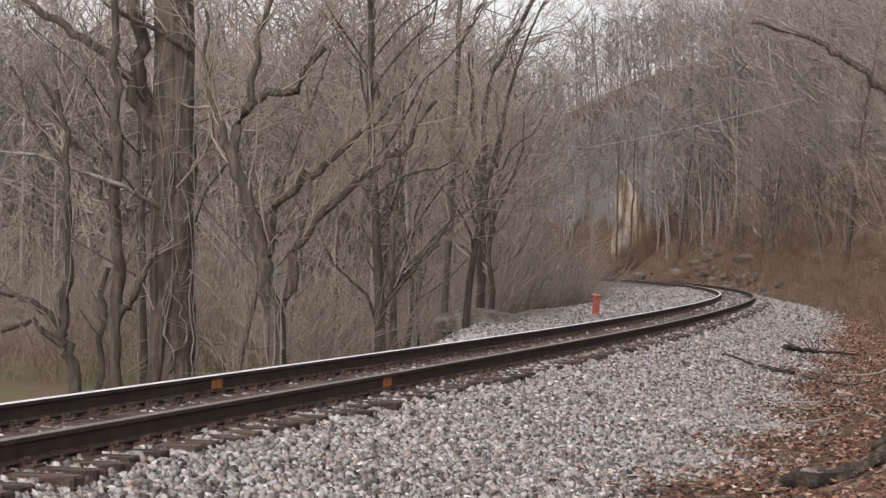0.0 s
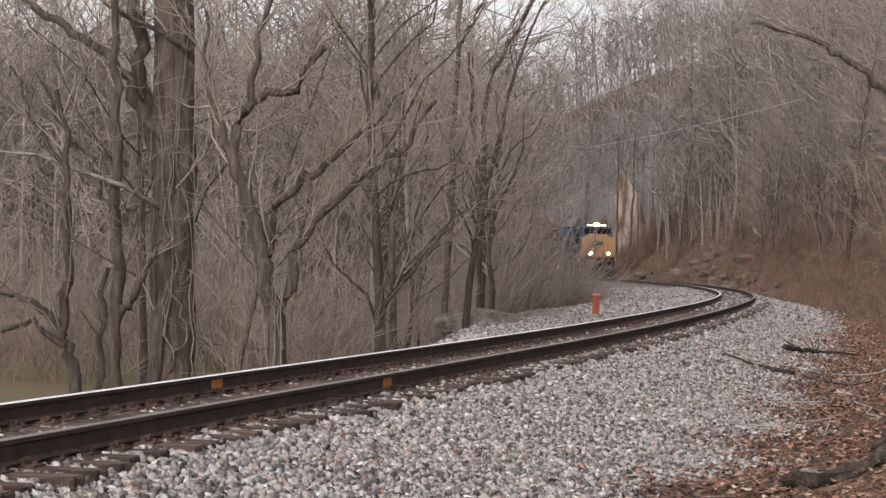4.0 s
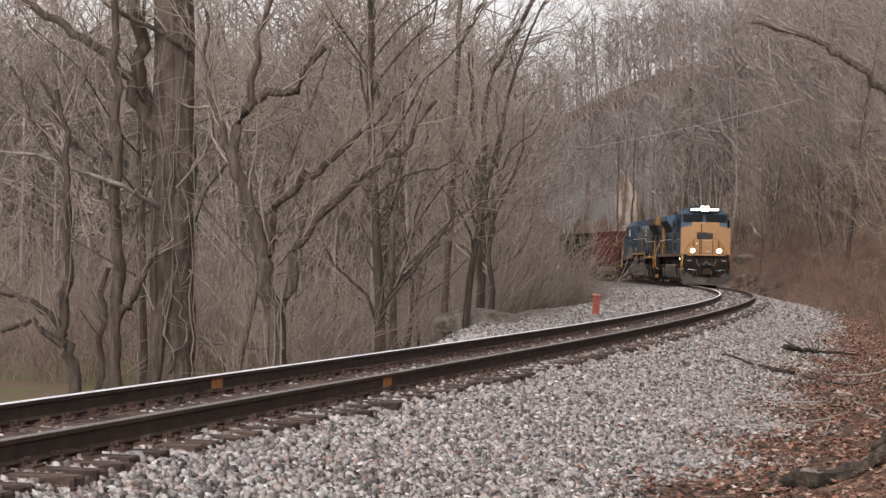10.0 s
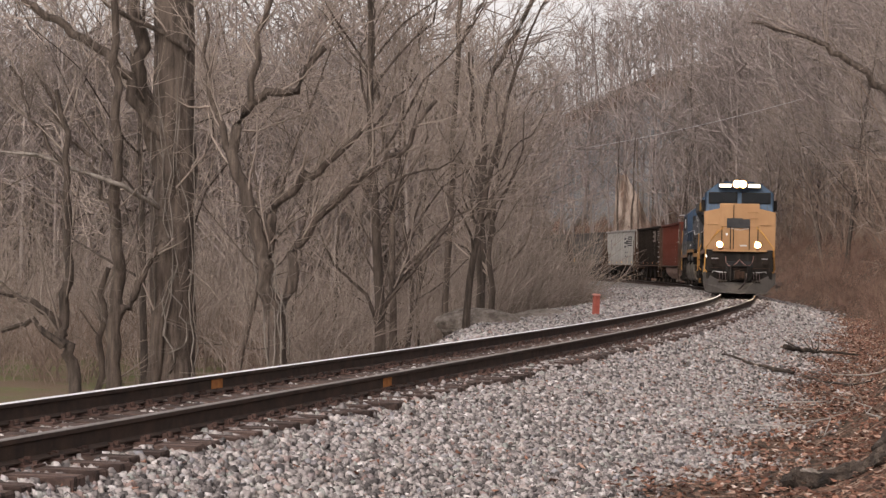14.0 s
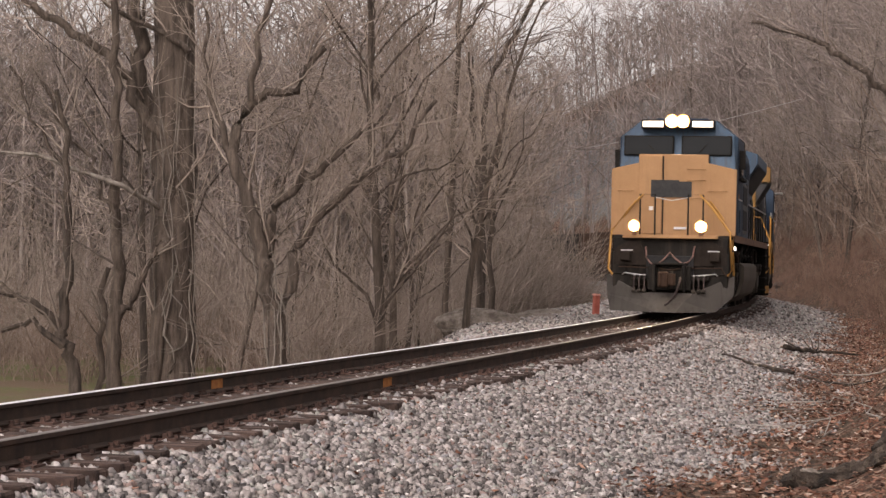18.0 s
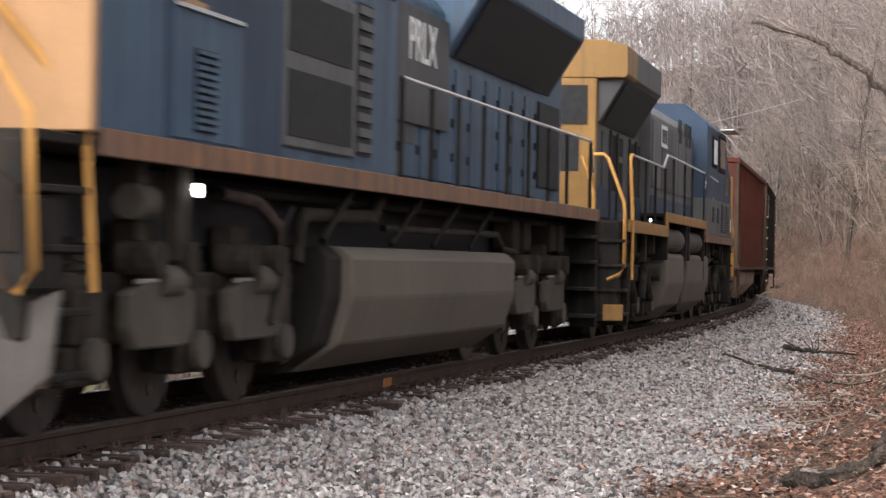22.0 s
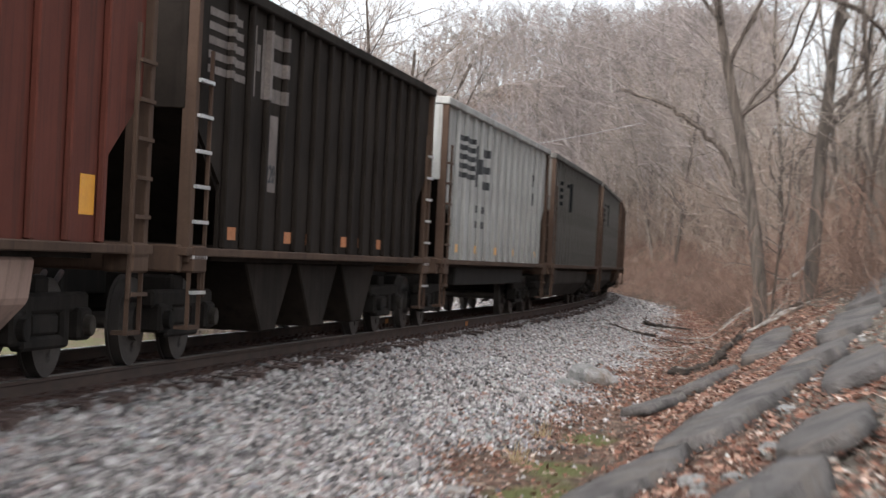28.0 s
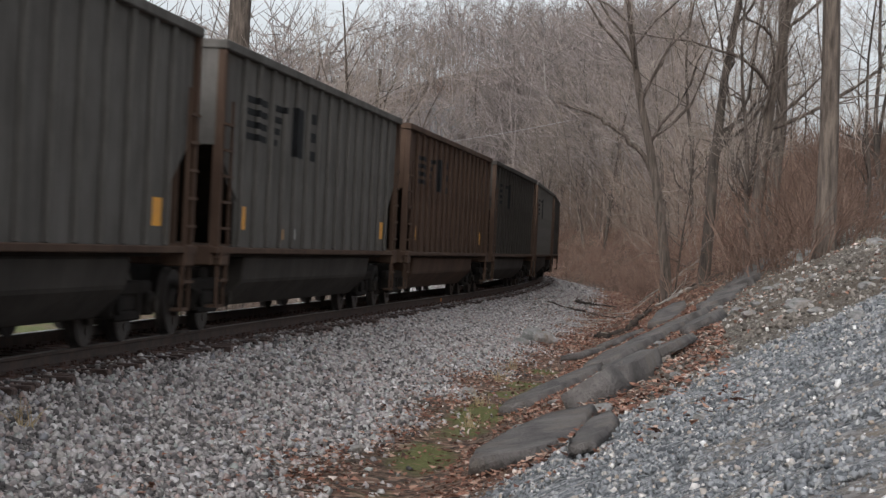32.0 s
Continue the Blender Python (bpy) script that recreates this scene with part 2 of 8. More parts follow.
def attr(name):
    a = n.new("ShaderNodeAttribute")
    a.attribute_name = name
    return a.outputs["Fac"]


wob = noise_node(n, l, vec, 1.4, 5, 0.7)
fine = noise_node(n, l, vec, 24, 4, 0.7)
vo = n.new("ShaderNodeTexVoronoi")
vo.inputs["Scale"].default_value = 22
l.new(vec, vo.inputs["Vector"])
# leaf litter: single leaves of their own tone, in drifts with bare dark soil between
lv = n.new("ShaderNodeTexVoronoi")
lv.inputs["Scale"].default_value = 11
l.new(vec, lv.inputs["Vector"])
litter = ramp(n, l, lv.outputs["Color"], [(0.15, (0.028, 0.02, 0.016)), (0.4, (0.085, 0.048, 0.034)), (0.6, (0.165, 0.092, 0.064)), (0.8, (0.25, 0.165, 0.12)), (0.95, (0.36, 0.29, 0.235))])
litter = blend(n, l, 0.6, litter, ramp(n, l, fine, [(0.3, (0.25, 0.25, 0.25)), (0.7, (0.75, 0.75, 0.75))]), "OVERLAY")
drift = noise_node(n, l, vec, 0.33, 6, 0.72)
litter = blend(n, l, ramp_val(n, l, drift, 0.45, 0.68), litter, (0.085, 0.068, 0.05))
litter = blend(n, l, ramp_val(n, l, wob, 0.56, 0.74), litter, (0.055, 0.046, 0.032))
grav = ramp(n, l, vo.outputs["Color"], [(0.1, (0.04, 0.036, 0.035)), (0.5, (0.145, 0.132, 0.126)), (0.8, (0.29, 0.265, 0.25))])
greyg = ramp(n, l, vo.outputs["Color"], [(0.1, (0.06, 0.062, 0.065)), (0.5, (0.16, 0.162, 0.168)), (0.85, (0.30, 0.298, 0.297))])
greyg = blend(n, l, ramp_val(n, l, noise_node(n, l, vec, 0.8, 5, 0.7), 0.5, 0.66), greyg, (0.19, 0.155, 0.125))
soil = ramp(n, l, vo.outputs["Color"], [(0.1, (0.055, 0.045, 0.037)), (0.5, (0.13, 0.108, 0.088)), (0.8, (0.20, 0.175, 0.15)), (0.95, (0.34, 0.31, 0.28))])
soil = blend(n, l, ramp_val(n, l, drift, 0.48, 0.6), soil, (0.10, 0.078, 0.058))
grass = ramp(n, l, fine, [(0.2, (0.058, 0.066, 0.024)), (0.5, (0.115, 0.134, 0.05)), (0.8, (0.22, 0.215, 0.11))])
grass = blend(n, l, ramp_val(n, l, drift, 0.42, 0.6), grass, (0.16, 0.115, 0.08))
moss = ramp(n, l, fine, [(0.2, (0.05, 0.047, 0.022)), (0.5, (0.105, 0.11, 0.034)), (0.8, (0.20, 0.175, 0.09))])


def zone(name, soft=0.35):
    a = n.new("ShaderNodeMath")
    a.operation = "ADD"
    l.new(attr(name), a.inputs[0])
    k = n.new("ShaderNodeMath")
    k.operation = "MULTIPLY_ADD"
    l.new(wob, k.inputs[0])
    k.inputs[1].default_value, k.inputs[2].default_value = soft * 2, -soft
    l.new(k.outputs[0], a.inputs[1])
    return ramp_val(n, l, a.outputs[0], 0.35, 0.65)


c = blend(n, l, zone("gravel"), litter, grav)
c = blend(n, l, zone("grass"), c, grass)
c = blend(n, l, zone("dirt"), c, soil)
c = blend(n, l, zone("grey"), c, greyg)
c = blend(n, l, zone("moss"), c, moss)
l.new(c, b.inputs["Base Color"])
hsum = n.new("ShaderNodeMath")
l.new(fine, hsum.inputs[0])
l.new(vo.outputs["Distance"], hsum.inputs[1])
bump(n, l, b, hsum.outputs[0], 0.8, 0.04)

gme = quick_mesh("ground", np.stack([gx, gy, gz], -1).reshape(-1, 3), gf, M_GROUND, smooth=True)
X, Y = gx.ravel(), gy.ravel()


def gravel_zone(x, y, s, u):
    w_in = 2.0 + 4.0 * step(12, 42, s) * (1 - step(150, 200, s))
    edge = 4.35 + 0.4 * waves(x, y, 5, 21) - 0.35 * step(25, 50, y)
    return np.where(u > 0, 1 - step(edge - 0.5, edge + 0.5, u), 1 - step(w_in, w_in + 1.2, -u))


def grey_zone(x, y, u):
    toe = np.interp(y - 23.9 + 0.2 * u, [-60, -41, -39.5, -37, -35, -32], [6.2, 6.3, 7.4, 8.4, 9.6, 13.0]) + 0.3 * waves(x, y, 4, 31)
    return step(toe - 0.4, toe + 0.6, u) * (1 - step(24, 30, u))


def dirt_zone(x, y, u):
    """Stony soil over the bank, between the slabs and the grey gravel."""
    toe = 6.9 + 0.03 * (y + 20) + 0.4 * waves(x, y, 3, 33)
    return step(toe - 0.4, toe + 0.7, u) * (1 - step(18, 26, y + 2 * waves(x, y, 5, 34))) * (1 - step(24, 30, u))


for nm, val in (("gravel", gravel_zone(X, Y, gs, gu)), ("grass", step(9, 13, -gu) * step(5, 8, -X) * (1 - step(62, 76, Y))),
                ("grey", grey_zone(X, Y, gu)), ("dirt", dirt_zone(X, Y, gu)), ("moss", np.exp(-(((gu - 5.25) / 0.45) ** 2)) * (1 - step(2, 9, Y)) * step(-22, -14, Y) * (0.72 + 0.5 * waves(X, Y, 3.5, 41)))):
    gme.attributes.new(nm, "FLOAT", "POINT").data.foreach_set("value", np.ascontiguousarray(val, np.float32))
ground = tagged(new("ground", gme), "leaf-littered valley floor with ballast, moss and a gravel bank", "ground", kind="structure")


# ---- scattered stones and leaves ----
def stone_shapes(count, seed, flat=0.8):
    """Angular broken stones with six uneven faces."""
    r = np.random.RandomState(seed)
    block = np.array([(-1, -1, -1), (1, -1, -1), (1, 1, -1), (-1, 1, -1), (-1, -1, 1), (1, -1, 1), (1, 1, 1), (-1, 1, 1)], float) * 0.36
    out = []
    for _ in range(count):
        v = block * r.uniform(0.75, 1.3, (1, 3)) * (0.7 + 0.5 * r.rand(8, 1)) + r.uniform(-0.14, 0.14, (8, 3))
        v[:, 2] *= flat
        out.append(v @ np.linalg.qr(r.normal(size=(3, 3)))[0])
    return np.array(out)


CUBE_F = np.array([(0, 3, 2, 1), (4, 5, 6, 7), (0, 1, 5, 4), (1, 2, 6, 5), (2, 3, 7, 6), (3, 0, 4, 7)])


def scatter_stones(name, x, y, size, mat, label, seed):
    r = np.random.RandomState(seed)
    shapes = stone_shapes(60, seed)
    k = len(x)
    z = ground_z(x, y) + size * r.uniform(-0.05, 0.35, k)
    v = shapes[r.randint(0, 60, k)] * size[:, None, None]
    a = r.rand(k) * 6.28
    ca, sa = np.cos(a)[:, None], np.sin(a)[:, None]
    w = np.stack([v[..., 0] * ca - v[..., 1] * sa + x[:, None], v[..., 0] * sa + v[..., 1] * ca + y[:, None], v[..., 2] + z[:, None]], -1)
    f = (CUBE_F[None] + (np.arange(k) * 8)[:, None, None]).reshape(-1, 4)
    return tagged(new(name, quick_mesh(name, w.reshape(-1, 3), f, mat)), label, "gravel", kind="stuff")


def along(s0, s1, u0, u1, per_m2, seed):
    r = np.random.RandomState(seed)
    k = int((s1 - s0) * abs(u1 - u0) * per_m2)
    s, u = r.uniform(s0, s1, k), r.uniform(u0, u1, k)
    p = on_track(s, 0)
    h = np.interp(s, TS, TH)
    return p[:, 0] + u * np.sin(h), p[:, 1] - u * np.cos(h), s, u, r


for s0, s1, u0, u1, dens, lo, hi, seed in ((-12, 14, -1.4, 5.4, 470, 0.034, 0.066, 1), (14, 48, -2.5, 5.4, 150, 0.042, 0.08, 2), (20, 50, -6.2, -2.5, 90, 0.045, 0.09, 5), (48, 125, -6.4, 5.2, 28, 0.07, 0.12, 3), (-44, -12, -0.2, 5.4, 220, 0.036, 0.075, 4)):
    x, y, s, u, r = along(s0, s1, u0, u1, dens, seed)
    g = gravel_zone(x, y, s, u)
    on_tie = (np.abs(u) < 1.32) & (np.abs((s + 62 + 0.25) % 0.5 - 0.25) < 0.125)
    keep = (r.rand(len(x)) < g * 0.97 + 0.03) & ~on_tie & (np.abs(np.abs(u) - 0.755) > 0.1)
    x, y = x[keep], y[keep]
    scatter_stones("ballast", x, y, lo * 0.8 + (hi * 1.15 - lo * 0.8) * r.rand(len(x)) ** 1.3, M_STONE, "loose grey and pinkish crushed stone ballast", seed)

# grey gravel of the bank
x, y, s, u, r = along(-52, -6, 6.0, 10.8, 260, 7)
x2, y2, s2, u2, r2 = along(-50, -26, 6.2, 10.6, 230, 17)
x, y, u = np.concatenate([x, x2]), np.concatenate([y, y2]), np.concatenate([u, u2])
keep = r.rand(len(x)) < grey_zone(x, y, u)
x, y = x[keep], y[keep]
scatter_stones("bank_gravel", x, y, 0.012 + 0.036 * r.rand(len(x)) ** 2.6, M_GREY_STONE, "loose blue-grey gravel spread over the bank", 7)
# stony rubble in the soil of the bank
M_RUBBLE = islands("bank_rubble", [(0.0, (0.06, 0.05, 0.043)), (0.35, (0.14, 0.12, 0.1)), (0.7, (0.22, 0.19, 0.165)), (0.9, (0.30, 0.27, 0.24)), (1.0, (0.52, 0.49, 0.46))])
x, y, s, u, r = along(-46, 6, 6.4, 13.5, 55, 27)
keep = r.rand(len(x)) < dirt_zone(x, y, u) * (1 - grey_zone(x, y, u))
x, y = x[keep], y[keep]
scatter_stones("bank_rubble", x, y, 0.014 + 0.07 * r.rand(len(x)) ** 3.5, M_RUBBLE, "brown-grey rubble and pale stones in the soil of the bank", 27)


def scatter_leaves(x, y, seed, label):
    """Curled dead leaves lying on the ground."""
    r = np.random.RandomState(seed)
    k = len(x)
    z = ground_z(x, y) + 0.025 + 0.03 * r.rand(k)
    ln, a = r.uniform(0.018, 0.05, k), r.rand(k) * 6.28
    base = np.array([(-1, 0, 0.12), (-0.1, -0.6, 0.0), (1, 0, 0.2), (-0.1, 0.6, 0.05)])
    v = base[None] * ln[:, None, None] + r.normal(0, 0.012, (k, 4, 3))
    ca, sa = np.cos(a)[:, None], np.sin(a)[:, None]
    w = np.stack([v[..., 0] * ca - v[..., 1] * sa + x[:, None], v[..., 0] * sa + v[..., 1] * ca + y[:, None], v[..., 2] + z[:, None]], -1)
    f = (np.array([(0, 1, 2), (0, 2, 3)])[None] + (np.arange(k) * 4)[:, None, None]).reshape(-1, 3)
    return tagged(new("dead_leaves", quick_mesh("dead_leaves", w.reshape(-1, 3), f, M_LEAF)), label, "leaves", kind="stuff")


x, y, s, u, r = along(-44, 70, 3.2, 8.5, 190, 8)
patchy = 0.5 + 0.5 * waves(x, y, 2.2, 55)
keep = r.rand(len(x)) < np.clip((1 - gravel_zone(x, y, s, u)) * (0.25 + 0.75 * patchy) + 0.03 + 0.25 * step(3.4, 4.6, u) * (patchy > 0.75), 0, 1) * (1 - 0.9 * grey_zone(x, y, u)) * (1 - 0.75 * np.exp(-(((u - 5.25) / 0.6) ** 2)) * (y < 10))
scatter_leaves(x[keep], y[keep], 8, "rust-brown dead oak leaves drifted along the ditch")
x, y, s, u, r = along(-16, 40, 0.9, 4.0, 5, 9)
scatter_leaves(x, y, 9, "scattered dead leaves blown over the ballast")
x, y, s, u, r = along(-34, 14, 6.0, 14.5, 60, 29)
keep = r.rand(len(x)) < np.clip(0.25 + 0.9 * waves(x, y, 3.1, 57), 0, 1) * (0.35 + 0.65 * step(-6, 4, s))
scatter_leaves(x[keep], y[keep], 29, "rust-brown dead leaves caught among the slabs and on the crest")
x, y, s, u, r = along(70, 200, 4.5, 16, 14, 10)
scatter_leaves(x, y, 10, "rust-brown dead leaves on the far bank")
# ---- track ----
track = thing("railway_track", "single curved railway track on dark wooden sleepers in grey ballast", "railway track", kind="structure")
RAIL_PROFILE = [(-0.07, -0.172), (0.07, -0.172), (0.07, -0.162), (0.012, -0.145), (0.009, -0.05), (0.036, -0.038), (0.037, -0.006), (0.028, 0.0), (-0.028, 0.0), (-0.037, -0.006), (-0.036, -0.038), (-0.009, -0.05), (-0.012, -0.145), (-0.07, -0.162)]


def rail(lat, head_mat):
    s = np.concatenate([np.arange(-150, -60, 6), np.arange(-60, 200, 1.0), np.arange(200, 541, 5)])
    k = len(RAIL_PROFILE)
    v = np.concatenate([on_track(s, lat + a, c)[:, None] for a, c in RAIL_PROFILE], 1).reshape(-1, 3)
    f, mi = [], []
    for i in range(len(s) - 1):
        for j in range(k):
            a, c = i * k + j, i * k + (j + 1) % k
            f.append((a, c, c + k, a + k))
            mi.append(1 if j in (6, 7, 8) else 0)
    return part("rail", mesh_of("rail", v, f, [M_RAIL, head_mat], mat_index=mi), None, track)


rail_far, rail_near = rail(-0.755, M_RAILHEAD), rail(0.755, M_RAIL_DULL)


def box(bm, x0, x1, y0, y1, z0, z1):
    v = [bm.verts.new(p) for p in ((x0, y0, z0), (x1, y0, z0), (x1, y1, z0), (x0, y1, z0), (x0, y0, z1), (x1, y0, z1), (x1, y1, z1), (x0, y1, z1))]
    for q in ((0, 3, 2, 1), (4, 5, 6, 7), (0, 1, 5, 4), (1, 2, 6, 5), (2, 3, 7, 6), (3, 0, 4, 7)):
        bm.faces.new([v[i] for i in q])
    return v


def boxes(*dims):
    bm = bmesh.new()
    for d in dims:
        box(bm, *d)
    return bm


def bevelled(bm, w=0.01, seg=1):
    bmesh.ops.bevel(bm, geom=bm.edges[:], offset=w, segments=seg, affect="EDGES", profile=0.5)
    return bm


# sleepers: x across the track, y along it
rt = random.Random(5)
tie_meshes = []
for i in range(5):
    bm = boxes((-1.26 - rt.uniform(0, .12), 1.24 + 0.05 * i, -0.112, 0.112, -0.37, -0.195))
    bevelled(bm, 0.014)
    for v in bm.verts:
        v.co += Vector((rt.uniform(-.012, .012), rt.uniform(-.008, .008), rt.uniform(-.006, .004)))
    me = bpy.data.meshes.new("tie")
    bm.to_mesh(me)
    bm.free()
    me.materials.append(M_TIE)
    tie_meshes.append(me)
bm = boxes((-0.19, 0.19, -0.095, 0.095, -0.196, -0.181), (-0.115, -0.075, -0.095, 0.095, -0.181, -0.168), (0.075, 0.115, -0.095, 0.095, -0.181, -0.168),
           (-0.10, -0.06, -0.07, -0.04, -0.17, -0.135), (0.06, 0.10, 0.03, 0.06, -0.17, -0.135), (0.06, 0.10, -0.07, -0.04, -0.17, -0.14), (0.145, 0.175, -0.02, 0.01, -0.181, -0.155), (-0.175, -0.145, 0.0, 0.03, -0.181, -0.155))
plate_me = bpy.data.meshes.new("tie_plate")
bm.to_mesh(plate_me)
bm.free()
plate_me.materials.append(M_PLATE)
for i, s in enumerate(np.arange(-62, 84, 0.5)):
    p = on_track(s, 0)
    h = float(np.interp(s, TS, TH)) - math.pi / 2
    t = part("tie", tie_meshes[rt.randrange(5)], None, track)
    t.matrix_basis = Matrix.Translation(p) @ Matrix.Rotation(h + rt.uniform(-.015, .015), 4, "Z") @ Matrix.Translation((rt.uniform(-.05, .05), 0, rt.uniform(-.01, .004)))
    if s < 48:
        for lat in (-0.755, 0.755):
            q = part("tie_plate", plate_me, None, t)
            q.location = (lat, 0, 0)
fv, ff = [], []
for s in np.arange(84, 190, 0.5):
    h = float(np.interp(s, TS, TH)) - math.pi / 2
    m = Matrix.Translation(on_track(s, 0)) @ Matrix.Rotation(h, 4, "Z")
    o = len(fv)
    fv += [m @ Vector((a, c, z)) for z in (-0.37, -0.195) for a, c in ((-1.3, -.11), (1.3, -.11), (1.3, .11), (-1.3, .11))]
    ff += [tuple(o + k for k in q) for q in CUBE_F]
tagged(part("far_ties", mesh_of("far_ties", fv, ff, M_TIE), None, track), kind="stuff")

# painted bands at the welds
for s, lat in ((0.85, 0.755), (-0.45, -0.755)):
    h = float(np.interp(s, TS, TH)) - math.pi / 2
    bm = boxes((0.010, 0.016, -0.17, 0.17, -0.150, -0.045))
    w = part("weld_band", bm, M_WELD, track, "rust-orange painted band on the rail web")
    w.matrix_basis = Matrix.Translation(on_track(s, lat)) @ Matrix.Rotation(h, 4, "Z")
# ---- bare winter trees ----
def tube(V, F, pts, rad, sides):
    """Adds a tapered tube through pts to the lists V and F."""
    pts = np.asarray(pts, float)
    k = len(pts)
    d = np.gradient(pts, axis=0)
    d /= np.linalg.norm(d, axis=1)[:, None] + 1e-9
    ref = np.where(np.abs(d[:, 2:3]) > 0.9, np.array([[1.0, 0, 0]]), np.array([[0, 0, 1.0]]))
    a = np.cross(d, ref)
    a /= np.linalg.norm(a, axis=1)[:, None] + 1e-9
    b = np.cross(d, a)
    t = np.arange(sides) * 2 * math.pi / sides
    ring = pts[:, None] + (a[:, None] * np.cos(t)[None, :, None] + b[:, None] * np.sin(t)[None, :, None]) * np.asarray(rad)[:, None, None]
    o = sum(len(v) for v in V)
    V.append(ring.reshape(-1, 3))
    i = np.arange(k - 1)[:, None] * sides
    j = np.arange(sides)[None]
    j2 = (j + 1) % sides
    F.append(np.stack([o + i + j, o + i + j2, o + i + sides + j2, o + i + sides + j], -1).reshape(-1, 4))


def grow(r, base, direction, length, radius, segs, wander, lift=0.0, tip=0.35):
    """A wandering line and its radii."""
    pts, d = [np.array(base, float)], np.array(direction, float)
    for i in range(segs):
        d = d + r.normal(0, wander, 3) + np.array([0, 0, lift])
        d /= np.linalg.norm(d)
        pts.append(pts[-1] + d * length / segs)
    return np.array(pts), radius * np.linspace(1, tip, segs + 1)


def twigs_on(r, CV, CF, limb, lr, ln, count, twig, fine=True):
    """Branches, twigs and their tips along a limb."""
    k = len(limb) - 1
    for _ in range(count):
        j = r.uniform(0.15 * k, 0.99 * k)
        q = np.array([np.interp(j, range(k + 1), limb[:, c]) for c in range(3)])
        d2 = limb[min(k, int(j) + 1)] - limb[int(j)]
        d2 = d2 / np.linalg.norm(d2) + r.normal(0, 0.5, 3) + np.array([0, 0, 0.3])
        br, brr = grow(r, q, d2 / np.linalg.norm(d2), ln * r.uniform(0.3, 0.7), min(0.026, max(0.010, np.interp(j, range(k + 1), lr) * 0.42)), 4, 0.2, 0.05, 0.3)
        tube(CV, CF, br, brr, 4)
        if not fine:
            continue
        for _ in range(twig):
            e_ = r.uniform(0.5, 3.9)
            e = np.array([np.interp(e_, range(5), br[:, c]) for c in range(3)])
            d3 = br[min(4, int(e_) + 1)] - br[int(e_)]
            d3 = d3 / np.linalg.norm(d3) + r.normal(0, 0.6, 3) + np.array([0, 0, 0.15])
            tw, twr = grow(r, e, d3 / np.linalg.norm(d3), ln * r.uniform(0.18, 0.4), 0.0085, 3, 0.22, 0.04, 0.45)
            tube(CV, CF, tw, twr, 3)
            for _ in range(2):
                d4 = tw[-1] - tw[0]
                d4 = d4 / np.linalg.norm(d4) + r.normal(0, 0.6, 3)
                t2, r2 = grow(r, tw[r.randint(1, 3)], d4 / np.linalg.norm(d4), ln * r.uniform(0.1, 0.22), 0.0065, 2, 0.15, 0.02, 0.5)
                tube(CV, CF, t2, r2, 3)


def bare_tree(seed, height=14.0, radius=0.2, fork=0.35, limbs=9, spread=0.7, twig=3, lean=0.05, wander=0.06, tip=0.18, sides=9):
    """Trunk with limbs, and the crown of thin branches, as two meshes."""
    r = np.random.RandomState(seed)
    TV, TF, CV, CF = [], [], [], []
    trunk, tr = grow(r, (0, 0, -0.3), (r.normal(0, lean), r.normal(0, lean), 1), height, radius, 12, wander, 0.02, tip)
    tr[0] *= 1.3
    tube(TV, TF, trunk, tr, sides)
    for _ in range(limbs):
        f = r.uniform(fork, 0.97)
        i = f * 12
        p = np.array([np.interp(i, range(13), trunk[:, c]) for c in range(3)])
        rad = np.interp(i, range(13), tr)
        az, up = r.rand() * 6.28, r.uniform(0.3, 1.3)
        d = np.array([math.cos(az) * spread, math.sin(az) * spread, up * 0.8])
        ln = height * (0.2 + 0.28 * r.rand()) * (1.15 - 0.6 * f)
        limb, lr = grow(r, p, d / np.linalg.norm(d), ln, min(rad * 0.45, 0.085), 7, 0.22, 0.07, 0.2)
        tube(TV, TF, limb, lr, 5)
        twigs_on(r, CV, CF, limb, lr, ln, twig + 2, twig)
    return (np.concatenate(TV), np.concatenate(TF)), (np.concatenate(CV), np.concatenate(CF))


def limbed_tree(seed, label, base, stems, twig=4, bark=None):
    """A tree whose main stems are known: each a line of places (from the ground up) and two radii."""
    r = np.random.RandomState(seed)
    TV, TF, CV, CF = [], [], [], []
    for pts, r0, r1 in stems:
        pts = np.array(pts, float) - np.array(base)
        t = np.linspace(0, len(pts) - 1, (len(pts) - 1) * 4 + 1)
        fine_ = np.stack([np.interp(t, range(len(pts)), pts[:, c]) for c in range(3)], -1)
        fine_[1:-1] += r.normal(0, 0.05, (len(t) - 2, 3))
        rad = np.linspace(r0, r1, len(t))
        tube(TV, TF, fine_, rad, 8)
        ln = float(np.linalg.norm(pts[-1] - pts[0]))
        twigs_on(r, CV, CF, fine_, rad, min(ln * 0.7, 4.0), twig * 3, twig)
    t = thing("tree", label, "tree", pose(*base), group="bare trees")
    part("trunk", quick_mesh("trunk", np.concatenate(TV), np.concatenate(TF), bark or M_BARK, True), None, t)
    part("crown", quick_mesh("crown", np.concatenate(CV), np.concatenate(CF), M_TWIG), None, t)
    return t


def tree_thing(seed, label, bark=None, **kw):
    (tv, tf_), (cv, cf) = bare_tree(seed, **kw)
    t = thing("tree", label, "tree", group="bare trees")
    part("trunk", quick_mesh("trunk", tv, tf_, bark or M_BARK, True), None, t)
    part("crown", quick_mesh("crown", cv, cf, M_TWIG), None, t)
    return t


